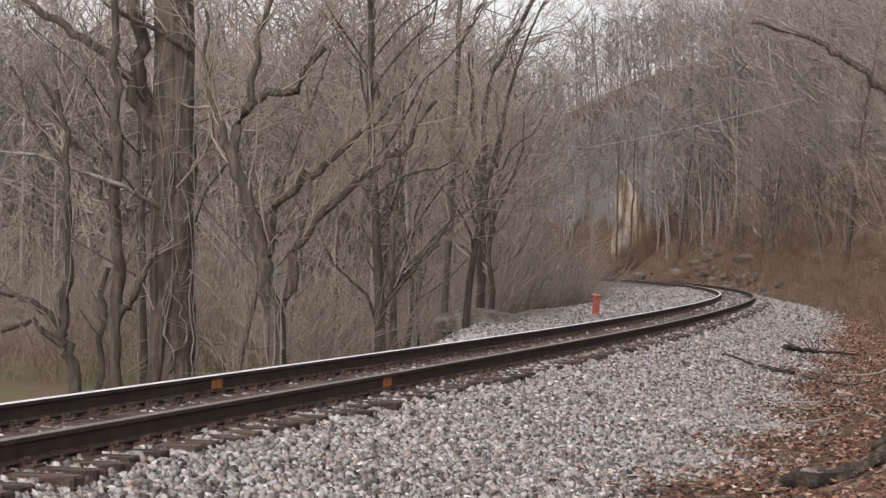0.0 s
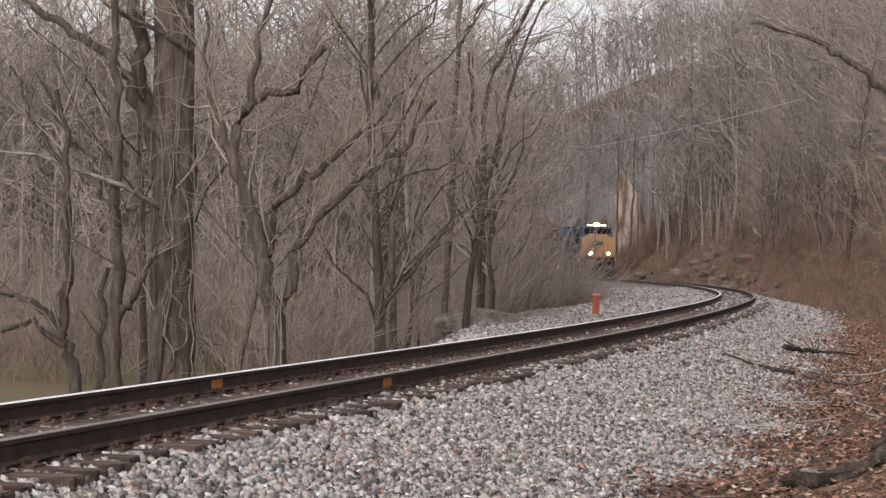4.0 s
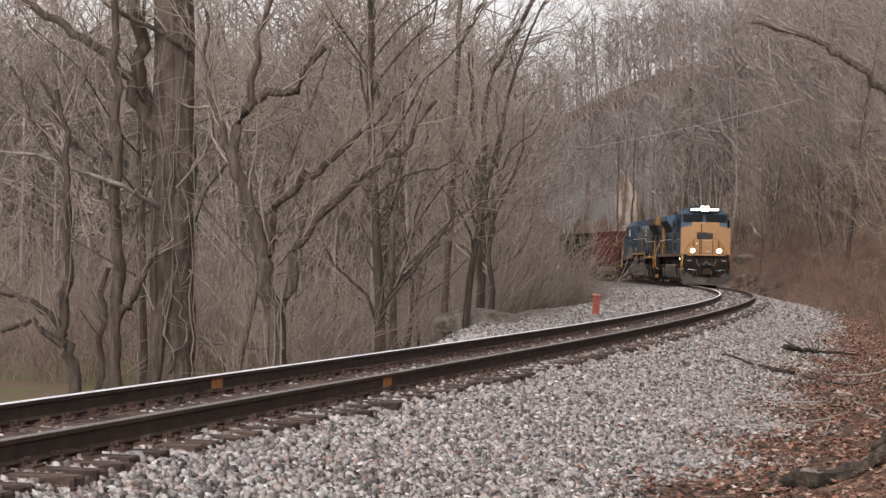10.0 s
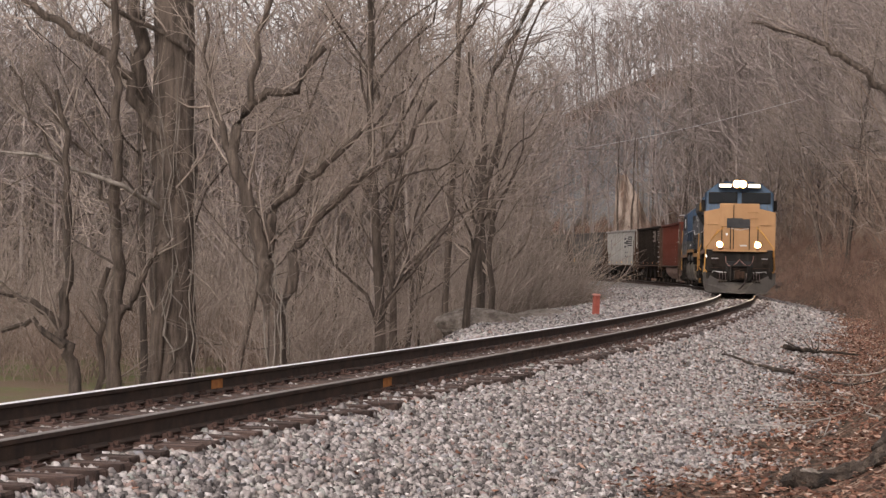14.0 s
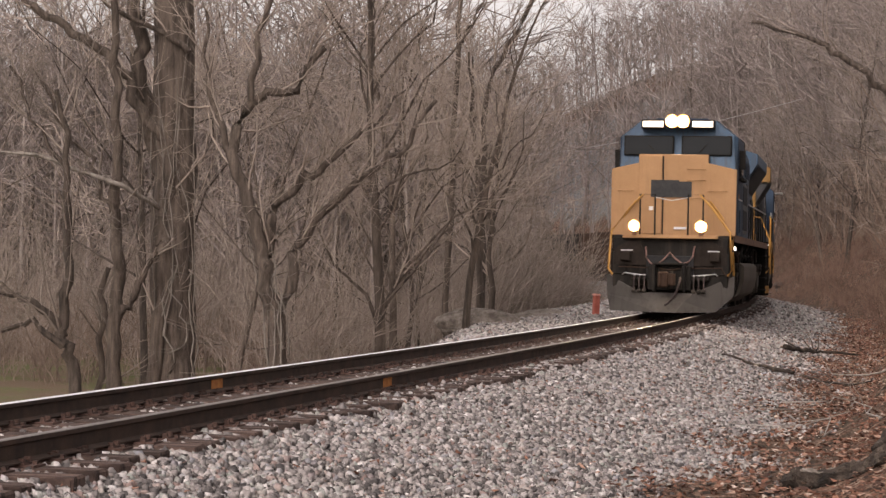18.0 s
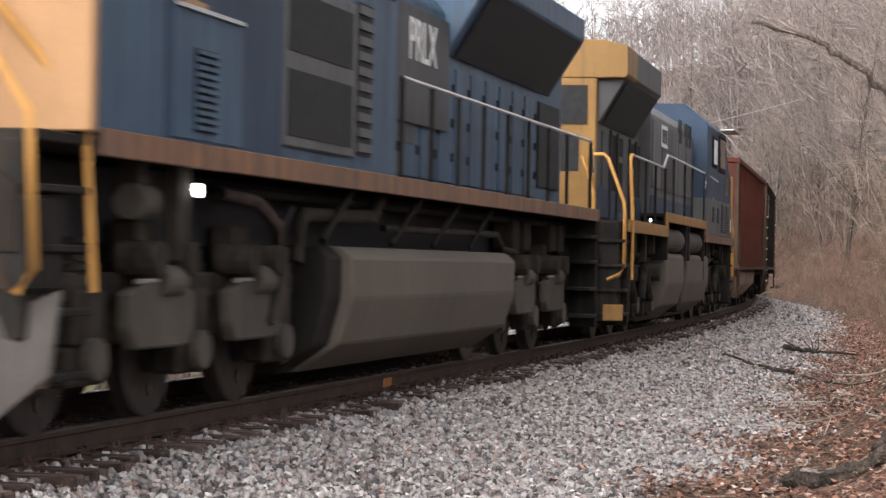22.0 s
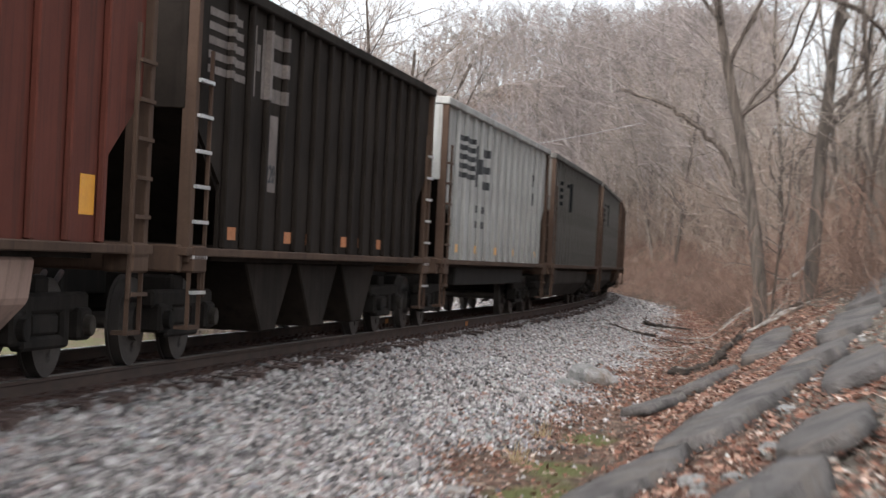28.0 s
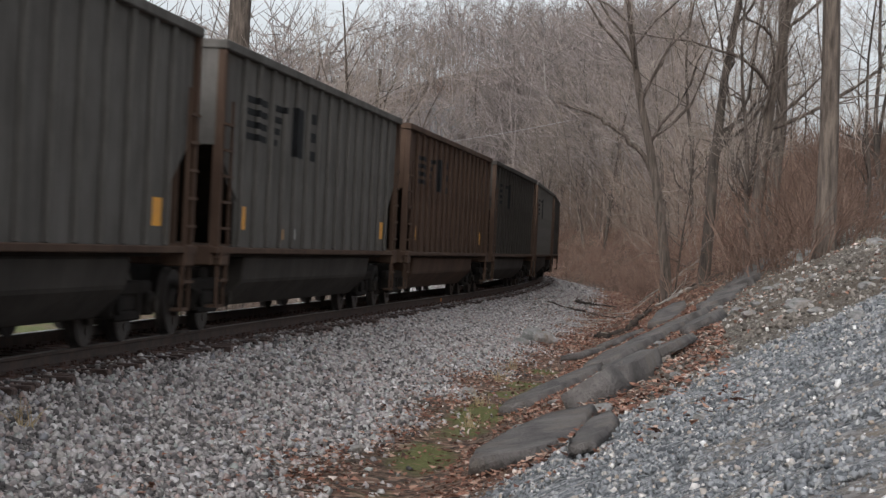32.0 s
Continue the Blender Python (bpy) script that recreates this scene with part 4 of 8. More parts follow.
# ---- small things of the place ----
def lump(seed, sx, sy, sz, cuts=3, rough_=0.25):
    """A rough boulder mesh of about the given half sizes."""
    bm = bmesh.new()
    bmesh.ops.create_icosphere(bm, subdivisions=cuts, radius=1.0)
    off = Vector((seed * 3.1, seed * 1.7, seed * 0.9))
    for v in bm.verts:
        k = 1 + rough_ * noise.noise(v.co * 1.3 + off) * 1.6 + rough_ * 0.5 * noise.noise(v.co * 3.1 + off)
        v.co = Vector((v.co.x * sx, v.co.y * sy, v.co.z * sz)) * k
        v.co.z = round(v.co.z / (sz * 0.25)) * sz * 0.25 * 0.35 + v.co.z * 0.65
    return bm


def boulder(x, y, sx, sy, sz, seed, turn=0, sink=0.25, label="grey weathered rock lying in the leaves", mat=None, cuts=3):
    me = bpy.data.meshes.new("boulder")
    bm = lump(seed, sx, sy, sz, cuts)
    bm.to_mesh(me)
    bm.free()
    me.materials.append(mat or M_ROCK)
    ob = tagged(new("boulder", me), label, "rock", group="rocks")
    ob.matrix_basis = pose(x, y, z_at(x, y) + sz * (1 - 2 * sink) * 0.5, 0, 0, turn)
    return ob


boulder(0.9, 15.3, 0.42, 0.34, 0.3, 2, 20, label="grey boulder beside the mossy ditch")
boulder(0.2, 13.6, 0.22, 0.2, 0.12, 3, 70)
boulder(-3.16, -3.1, 0.16, 0.1, 0.07, 4, 10, label="pale stone lying in the moss")
boulder(-5.7, -13.2, 0.17, 0.1, 0.06, 5, 40, label="pale stone at the foot of the ballast")
boulder(6.2, 4.5, 0.3, 0.22, 0.16, 6, 40, label="pale rock on the gravel bank")
boulder(6.9, 8.0, 0.26, 0.2, 0.13, 7, 80, label="pale rock on the gravel bank")
rb = random.Random(9)
# outcrop at the foot of the slope round the bend
M_PALEROCK = mottled("pale_outcrop_rock", (0.085, 0.078, 0.072), (0.21, 0.195, 0.18), 1.5, 9, 0.93, relief=0.9, dist=0.08, dirt=(0.12, 0.075, 0.055), dirt_amount=0.75, random_tint=0.25)
for i in range(120):
    s = rb.uniform(128, 214)
    u = 4.7 + 2.6 * rb.random() ** 1.6
    p = on_track(np.array([s]), u)[0]
    k = 0.14 + 0.4 * rb.random() ** 2
    boulder(float(p[0]), float(p[1]), k * 1.3, k * 0.9, k * 0.75, 20 + i, rb.uniform(0, 180), 0.3, "pale grey rock of the outcrop below the wooded slope" if i % 2 else "mossy grey rock of the outcrop below the wooded slope", M_PALEROCK if i % 2 else M_MOSSROCK, 2)
# a ledge of bedded rock climbing the bank
for i in range(22):
    s = rb.uniform(150, 172)
    u = 5.6 + 0.24 * i
    p = on_track(np.array([s + 0.5 * i]), u)[0]
    boulder(float(p[0]), float(p[1]), rb.uniform(0.5, 1.0), rb.uniform(0.4, 0.7), rb.uniform(0.25, 0.45), 320 + i, rb.uniform(-30, 30), 0.45, "bedded grey ledge rock standing out of the leafy bank", M_PALEROCK if i % 3 else M_MOSSROCK, 2)

# tan rock face, bare, high on the far slope: slanting down to one side, with dark stems before it
M_TAN = mottled("tan_rock", (0.16, 0.105, 0.078), (0.50, 0.42, 0.36), 0.8, 4, 0.95, relief=0.8, dist=0.3, stretch=(1.8, 1, 0.35), dirt=(0.10, 0.07, 0.055), dirt_amount=0.5)
bm = bmesh.new()
bmesh.ops.create_grid(bm, x_segments=14, y_segments=18, size=0.5)
for v in bm.verts:
    q, h = v.co.x + 0.5, v.co.y + 0.5
    edge = 0.12 * noise.noise(Vector((h * 4, q * 3, 7)))
    x0, x1 = 17.9 + 0.5 * h + edge * 2, 22.5 - 3.0 * h ** 1.6 + edge * 4
    v.co = Vector((x0 + (x1 - x0) * q, 228 + 1.2 * h + 0.7 * noise.noise(Vector((q * 5, h * 3, 3))), 2.6 + 8.6 * h + edge * 5 * (h > 0.9)))
bmesh.ops.solidify(bm, geom=bm.faces[:], thickness=1.2)
me = bpy.data.meshes.new("rock_face")
bm.to_mesh(me)
bm.free()
me.materials.append(M_TAN)
tagged(new("rock_face", me), "bare tan rock face between the trees on the slope", "rock")
for x, lean in ((18.35, 0.0), (19.7, 0.15), (20.6, -0.1), (21.9, 0.1)):
    limbed_tree(int(x * 10), "dark thin stem before the tan rock face", (x, 226.6, 2.0), [
        ([(x, 226.6, z_at(x, 226.6) - 0.3), (x + lean, 226.6, 7.0), (x + 2 * lean, 226.6, 11.0), (x + 2.4 * lean, 226.6, 15.0)], 0.13, 0.05)], 2)

# red marker post by the inner rail
px, py = 4.66, 65.0
post = thing("marker_post", "weathered red wooden marker post in the gravel by the rail", "post", pose(px, py, z_at(px, py), 1, 1, 20))
bm = boxes((-0.09, 0.09, -0.09, 0.09, -0.15, 0.6))
bevelled(bm, 0.02)
M_REDPOST = mottled("red_post_paint", (0.30, 0.07, 0.05), (0.38, 0.11, 0.08), 5, 40, 0.8)
part("shaft", bm, M_REDPOST, post)
part("cap", bevelled(boxes((-0.1, 0.1, -0.1, 0.1, 0.6, 0.66)), 0.02), mottled("pale_red_cap", (0.55, 0.22, 0.17), (0.62, 0.3, 0.24)), post, "paler red top")

# heaps of spoil on the inner shoulder
M_SPOIL = mottled("spoil", (0.10, 0.08, 0.065), (0.27, 0.235, 0.205), 5, 26, 0.95, relief=1.0, dist=0.08)
for x, y, sx, sy, sz, seed in ((1.0, 56.0, 1.1, 0.9, 0.42, 51), (3.2, 67.0, 0.8, 0.6, 0.18, 52), (2.6, 62.5, 0.7, 0.6, 0.16, 53)):
    r = np.random.RandomState(seed)
    me = bpy.data.meshes.new("mound")
    bm = lump(seed, sx, sy, sz, 4, 0.12)
    bm.to_mesh(me)
    bm.free()
    me.materials.append(M_SPOIL)
    ob = tagged(new("mound", me), "low heap of brownish gravel spoil beside the track", "mound", group="mounds")
    ob.location = (x, y, z_at(x, y))


# fallen wood: a rotten log, broken branches and sticks
def branch_thing(name, label, category, pts, radii, mat, twigs=0, seed=0, sides=8):
    t = thing(name, label, category)
    V, F = [], []
    r = np.random.RandomState(seed + 900)
    pts, radii = np.asarray(pts, float), np.asarray(radii, float)
    q = np.linspace(0, len(pts) - 1, (len(pts) - 1) * 3 + 1)
    line = np.stack([np.interp(q, range(len(pts)), pts[:, c]) for c in range(3)], -1)
    line += r.normal(0, 1, line.shape) * np.interp(q, range(len(pts)), radii)[:, None] * 0.22
    rad = np.interp(q, range(len(pts)), radii) * r.uniform(0.75, 1.2, len(q))
    line, rad = np.concatenate([line[:1], line, line[-1:]]), np.concatenate([[0.002], rad, [0.002]])
    line[0] += (line[1] - line[2]) * 0.05
    line[-1] += (line[-2] - line[-3]) * 0.05
    tube(V, F, line, rad, sides)
    part("stem", quick_mesh("stem", np.concatenate(V), np.concatenate(F), mat, True), None, t)
    r = np.random.RandomState(seed)
    for _ in range(twigs):
        i = r.randint(1, len(pts))
        d = np.array([r.normal(0, 1), r.normal(0, 1), abs(r.normal(0, 0.7))])
        tw, rr = grow(r, pts[i], d / np.linalg.norm(d), r.uniform(0.3, 0.8), radii[i] * 0.5, 4, 0.25, 0.0, 0.3)
        V, F = [], []
        tube(V, F, tw, rr, 5)
        part("twig", quick_mesh("twig", np.concatenate(V), np.concatenate(F), mat, True), None, t)
    return t


def lying(x0, y0, x1, y1, k, lift, seed, wob_=0.06):
    r = np.random.RandomState(seed)
    x, y = np.linspace(x0, x1, k) + r.normal(0, wob_, k), np.linspace(y0, y1, k) + r.normal(0, wob_, k)
    return np.stack([x, y, ground_z(x, y) + lift + np.abs(r.normal(0, wob_ * 0.5, k))], -1)


def rotten_log(x0, y0, x1, y1, r0, r1, seed):
    """A decayed log: ragged skin, a hollow broken end, pale splinters along the top."""
    t = thing("fallen_log", "dark rotten log with pale splintered wood lying in the dead leaves", "log")
    r = np.random.RandomState(seed)
    rings, sides = 34, 16
    f = np.linspace(0, 1, rings)
    cx, cy = x0 + (x1 - x0) * f + 0.05 * np.sin(f * 7 + seed), y0 + (y1 - y0) * f + 0.06 * np.sin(f * 5)
    cz = ground_z(cx, cy) + 0.6 * (r0 + (r1 - r0) * f) + 0.03 * np.sin(f * 9)
    d = np.array([x1 - x0, y1 - y0, 0.0])
    d /= np.linalg.norm(d)
    side_ = np.array([-d[1], d[0], 0.0])
    V = []
    for i in range(rings):
        rad = r0 + (r1 - r0) * f[i]
        for j in range(sides):
            a_ = j * 2 * math.pi / sides
            k = 1 + 0.55 * noise.noise(Vector((f[i] * 9, math.cos(a_) * 1.4, math.sin(a_) * 1.4 + seed))) + 0.28 * noise.noise(Vector((f[i] * 30, math.cos(a_) * 4, math.sin(a_) * 4 + seed)))
            if i == 0:
                k *= 0.75
            V.append(np.array([cx[i], cy[i], cz[i]]) + (side_ * math.cos(a_) + np.array([0, 0, 1.0]) * math.sin(a_)) * rad * k + d * (r.uniform(-0.06, 0.06) if i in (0, rings - 1) else 0))
    # the hollow of the broken end
    V += [np.array([cx[2], cy[2], cz[2]]), np.array([cx[-3], cy[-3], cz[-3]])]
    F = [(i * sides + j, i * sides + (j + 1) % sides, (i + 1) * sides + (j + 1) % sides, (i + 1) * sides + j) for i in range(rings - 1) for j in range(sides)]
    me = mesh_of("stem", V, F + [((j + 1) % sides, j, rings * sides) for j in range(sides)] + [((rings - 1) * sides + j, (rings - 1) * sides + (j + 1) % sides, rings * sides + 1) for j in range(sides)], M_LOG)
    part("stem", me, None, t)
    for k in range(9):
        i = r.randint(4, rings - 8)
        n_ = r.randint(4, 9)
        rad = r0 + (r1 - r0) * f[i]
        a_ = r.uniform(0.7, 2.2)
        o = (side_ * math.cos(a_) + np.array([0, 0, 1.0]) * math.sin(a_)) * rad * 0.98
        TV, TF = [], []
        tube(TV, TF, [np.array([cx[q], cy[q], cz[q]]) + o + r.normal(0, 0.008, 3) for q in range(i, min(rings, i + n_))], np.linspace(0.022, 0.006, min(rings, i + n_) - i), 5)
        part("splinter", quick_mesh("splinter", np.concatenate(TV), np.concatenate(TF), M_DEADWOOD), None, t, "pale splintered wood")
    return t


rotten_log(3.42, 21.05, 4.42, 20.3, 0.105, 0.09, 3)
branch_thing("fallen_log", "dark rotten log lying in the dead leaves", "log", lying(4.3, 21.2, 5.6, 24.2, 7, 0.08, 4, 0.03), np.array([.04, .07, .07, .065, .06, .06, .05]), M_LOG, 2, 5, 10)
branch_thing("broken_branch", "dark broken branch lying on the ballast edge", "branch", lying(7.75, 48.5, 9.6, 49.8, 7, 0.12, 6, 0.08), np.linspace(0.055, 0.02, 7), M_LOG, 5, 6)
branch_thing("broken_branch", "dark broken branch lying on the ballast edge", "branch", lying(5.35, 41.6, 6.5, 39.6, 7, 0.06, 7, 0.05), np.linspace(0.018, 0.04, 7), M_LOG, 3, 7)
branch_thing("broken_branch", "thin dark stick lying on the ballast edge", "branch", lying(6.6, 39.4, 7.6, 38.2, 6, 0.05, 8, 0.05), np.linspace(0.028, 0.012, 6), M_LOG, 2, 8)
for i, (x0, y0, x1, y1, rad) in enumerate(((4.6, 24.5, 4.9, 30.0, 0.018), (4.9, 23.8, 5.1, 27.0, 0.025), (3.6, 27, 4.9, 26.2, 0.014), (5.2, 31, 6.6, 33.5, 0.02), (4.2, 30, 5.6, 30.6, 0.015), (6.4, 36, 7.6, 38.5, 0.018))):
    branch_thing("stick", "thin pale fallen stick among the leaves", "branch", lying(x0, y0, x1, y1, 6, 0.12, 60 + i, 0.12), np.linspace(rad * 0.55, rad * 0.25, 6), M_BARK_PALE, 2, 60 + i, 5)
for i in range(16):
    s, u = rb.uniform(-4, 34), rb.uniform(6.6, 9.5)
    p = on_track(np.array([s]), u)[0]
    a = rb.uniform(0, 6.28)
    ln = rb.uniform(1.0, 3.2)
    branch_thing("dead_branch", "grey dead branch leaning down the leafy bank", "branch", lying(float(p[0]), float(p[1]), float(p[0]) + ln * math.cos(a), float(p[1]) + ln * math.sin(a), 6, 0.15, 80 + i, 0.12), np.linspace(0.04, 0.012, 6), M_BARK_PALE if i % 3 == 0 else M_BARK, 3, 80 + i, 5)
branch_thing("dead_branch", "pale broken limb on the far bank", "branch", np.array([(26.2, 181, z_at(26.2, 181) + 1.7), (26.9, 180.6, z_at(26.2, 181) + 0.9), (27.6, 180.2, z_at(26.2, 181) + 0.2)]), np.array([0.12, 0.1, 0.08]), M_BARK_PALE, 2, 99)


# broken slabs of old paving tipped down the bank
def slab(x0, y0, x1, y1, width, thick, tip, seed, label="broken dark asphalt slab tipped down the gravel bank"):
    """A plate of old road: uneven worn top, ragged broken edges, a crumbling side."""
    ln = math.hypot(x1 - x0, y1 - y0)
    nx_, ny_ = max(7, int(ln / 0.3)), 4
    V, F = [], []
    off = seed * 7.3
    skew = 0.5 * noise.noise(Vector((off, 1.7, 0)))
    for layer in (0, 1):
        for i in range(nx_ + 1):
            for j in range(ny_ + 1):
                u_, v_ = i / nx_, j / ny_
                # long straight breaks with a few chips out of them
                jag = 0.10 * noise.noise(Vector((u_ * ln * 0.7, j // ny_ * 3, off))) - 0.09 * max(0, noise.noise(Vector((u_ * ln * 2.6, j // ny_ * 5, off))) - 0.15)
                point = min(1, 0.55 + 0.45 * ln * (1 - u_) / 0.9, 0.7 + 0.3 * ln * u_ / 0.5)
                x = -ln / 2 + ln * u_ + (v_ - 0.5) * skew * width * (i in (0, nx_))
                y = (v_ - 0.5) * width * point + jag * (1 if j in (0, ny_) else 0.1) - 0.05 * layer * (j == ny_) + 0.04 * layer * (j == 0)
                z = (thick / 2 if layer else -thick / 2) + 0.035 * noise.noise(Vector((x * 0.8, y * 0.8, off + 3))) + 0.008 * noise.noise(Vector((x * 5, y * 6, off)))
                V.append((x, y, z))
    k = (nx_ + 1) * (ny_ + 1)
    at_ = lambda i, j, c: c * k + i * (ny_ + 1) + j
    for i in range(nx_):
        for j in range(ny_):
            F.append((at_(i, j, 1), at_(i + 1, j, 1), at_(i + 1, j + 1, 1), at_(i, j + 1, 1)))
            F.append((at_(i, j, 0), at_(i, j + 1, 0), at_(i + 1, j + 1, 0), at_(i + 1, j, 0)))
        F.append((at_(i, 0, 0), at_(i + 1, 0, 0), at_(i + 1, 0, 1), at_(i, 0, 1)))
        F.append((at_(i, ny_, 1), at_(i + 1, ny_, 1), at_(i + 1, ny_, 0), at_(i, ny_, 0)))
    for j in range(ny_):
        F.append((at_(0, j, 1), at_(0, j + 1, 1), at_(0, j + 1, 0), at_(0, j, 0)))
        F.append((at_(nx_, j, 0), at_(nx_, j + 1, 0), at_(nx_, j + 1, 1), at_(nx_, j, 1)))
    ob = tagged(new("asphalt_slab", quick_mesh("asphalt_slab", V, F, M_SLAB)), label, "slab", group="broken slabs")
    z0, z1 = z_at(x0, y0), z_at(x1, y1)
    ob.matrix_basis = Matrix.Translation(((x0 + x1) / 2, (y0 + y1) / 2, (z0 + z1) / 2 + 0.1)) @ Matrix.Rotation(math.atan2(y1 - y0, x1 - x0), 4, "Z") @ Matrix.Rotation(-math.atan2(z1 - z0, ln), 4, "Y") @ Matrix.Rotation(radians(-tip), 4, "X")
    return ob


for i, (x0, y0, x1, y1, w_, th_, tip_) in enumerate((
        (-1.15, -3.3, 1.25, 1.9, 0.62, 0.3, 27), (1.45, 2.4, 3.3, 8.0, 0.6, 0.32, 31), (3.7, 9.2, 5.7, 15.0, 0.66, 0.34, 26), (6.1, 16.2, 8.3, 22.3, 0.7, 0.42, 33),
        (0.46, 8.2, 1.5, 10.6, 0.5, 0.2, 20), (1.75, 10.9, 3.1, 14.3, 0.55, 0.22, 28), (4.1, 16.4, 5.3, 19.4, 0.6, 0.24, 22),
        (-3.0, -6.9, -1.3, -3.5, 0.6, 0.26, 24), (-1.5, -9.4, -0.6, -6.2, 0.5, 0.2, 34), (0.35, -3.6, 1.5, 0.5, 0.55, 0.24, 34),
        (-4.75, -17.6, -3.7, -15.3, 0.66, 0.22, 20), (-4.5, -20.0, -3.95, -18.2, 0.34, 0.12, 26))):
    slab(x0, y0, x1, y1, w_ * 1.35, th_ * 0.62, tip_ - 7, i + 1, "pale worn asphalt slab half buried in the bank" if i in (8, 9, 11) else "broken dark asphalt slab tipped down the gravel bank")
# a rough undermined chunk of the old road, hollow below
slab(-3.15, -13.2, -2.45, -11.4, 0.8, 0.34, 34, 21, "rough dark chunk of broken paving on the bank")
slab(-2.75, -12.6, -2.05, -11.2, 0.5, 0.4, 12, 22, "rough dark chunk of broken paving on the bank")
boulder(0.3, -9.4, 0.22, 0.16, 0.1, 93, 15, label="pale rock on the gravel bank")
boulder(7.9, 17.0, 0.45, 0.3, 0.2, 94, 50, label="pale rock on the gravel bank")
for i in range(46):
    s, u = rb.uniform(-44, -14), rb.uniform(6.0, 10.5)
    p = on_track(np.array([s]), u)[0]
    k = rb.uniform(0.05, 0.13)
    boulder(float(p[0]), float(p[1]), k * 1.3, k, k * 0.6, 200 + i, rb.uniform(0, 180), 0.15, "loose pale stone on the gravel bank", M_ROCK, 2)

# grass tuft in the ballast
def tuft(x, y, seed, h=0.3, n_=26, label="dry grass tuft growing in the ballast"):
    r = np.random.RandomState(seed)
    V, F = [], []
    for _ in range(n_):
        a = r.rand() * 6.28
        d = np.array([math.cos(a) * 0.5, math.sin(a) * 0.5, 1])
        bl, br = grow(r, (x + r.normal(0, .05), y + r.normal(0, .05), z_at(x, y) - 0.02), d / np.linalg.norm(d), h * r.uniform(0.5, 1.1), 0.006, 3, 0.2, -0.05, 0.2)
        tube(V, F, bl, br, 3)
    me = quick_mesh("grass_tuft", np.concatenate(V), np.concatenate(F), M_DRYGRASS)
    return tagged(new("grass_tuft", me), label, "grass", group="grass tufts")


M_DRYGRASS = mottled("dry_grass", (0.24, 0.17, 0.09), (0.4, 0.31, 0.18), 5, 30, 0.95, relief=0)
for i, (x, y) in enumerate(((-9.0, -16.6), (-3.9, -9.0), (-3.3, -5.5), (-2.2, 0.3), (-1.5, 3.6), (7.5, 6.5), (8.3, 10.5), (9.0, 13.0), (7.9, 12.0), (8.8, 8.8))):
    tuft(x, y, 500 + i)

# cable slung between the trees over the line
V, F = [], []
t_ = np.linspace(0, 1, 24)
ca, cb = np.array([7.5, 195.0, 11.2]), np.array([24.6, 148.0, 13.1])
pts_ = ca + (cb - ca) * t_[:, None]
pts_[:, 2] -= 0.9 * 4 * t_ * (1 - t_) * 0.5
tube(V, F, pts_, [0.02] * 24, 5)
tagged(new("cable", quick_mesh("cable", np.concatenate(V), np.concatenate(F), mottled("pale_cable", (0.34, 0.33, 0.32), (0.42, 0.41, 0.4)), True)), "pale overhead cable slung across the valley between trees", "cable")

branch_thing("dead_limb", "pale dead limb leaning against the massive trunk", "branch", np.array([(-9.8, 46.6, 3.5), (-8.8, 46.6, 3.4), (-7.8, 46.6, 3.05), (-7.0, 46.7, 2.8), (-6.3, 47.4, 2.35)]), np.array([0.03, 0.04, 0.045, 0.05, 0.05]), M_DEADWOOD, 4, 71)
# ---- train: x across (right-hand side seen from the bank is +x), a metres behind the vehicle's front, z over the rail ----
def paint(name, c0, c1, grime=(0.055, 0.045, 0.038), amount=0.35, rough=0.5, scale=1.1, streak=True, spec=0.4):
    """Weathered paint: slow change of tone, streaks down the side, road dirt low down in patches."""
    m, n, l, b = material(name, rough, 0.0, spec)
    v = coords(n, l)
    big, fine_ = noise_node(n, l, v, scale, 5, 0.65), noise_node(n, l, v, 35, 3)
    c = blend(n, l, ramp_val(n, l, big, 0.35, 0.65), c0, c1)
    st = noise_node(n, l, coords(n, l, (6, 6, 0.35)), 1.2, 5, 0.7)
    if streak:
        c = blend(n, l, ramp_val(n, l, st, 0.62 - 0.25 * amount, 0.95 - 0.3 * amount), c, grime)
    c = blend(n, l, 0.13, c, ramp(n, l, fine_, [(0.3, (0.3, 0.3, 0.3)), (0.7, (0.7, 0.7, 0.7))]), "OVERLAY")
    l.new(c, b.inputs["Base Color"])
    r = n.new("ShaderNodeMapRange")
    r.inputs["To Min"].default_value, r.inputs["To Max"].default_value = rough - 0.12, min(1, rough + 0.3)
    l.new(st, r.inputs["Value"])
    l.new(r.outputs[0], b.inputs["Roughness"])
    bump(n, l, b, fine_, 0.08, 0.003)
    return m


P_BLUE = paint("loco_blue_paint", (0.028, 0.062, 0.106), (0.041, 0.083, 0.135), (0.042, 0.04, 0.04), 0.55)
P_DKBLUE = paint("dark_blue_paint", (0.016, 0.032, 0.058), (0.025, 0.046, 0.08), (0.036, 0.036, 0.038), 0.4, spec=0.25)
P_YELLOW = paint("loco_yellow_paint", (0.31, 0.168, 0.074), (0.365, 0.202, 0.092), (0.21, 0.12, 0.064), 0.25, 0.5)
P_YELLOW_DEEP = paint("deep_yellow_paint", (0.17, 0.088, 0.02), (0.22, 0.115, 0.026), (0.09, 0.055, 0.03), 0.35, 0.5)
P_GREY = paint("loco_grey_paint", (0.066, 0.066, 0.068), (0.10, 0.10, 0.102), (0.042, 0.039, 0.037), 0.6)
P_PATCH = paint("patch_grey_paint", (0.034, 0.034, 0.036), (0.05, 0.049, 0.051), (0.036, 0.033, 0.031), 0.3)
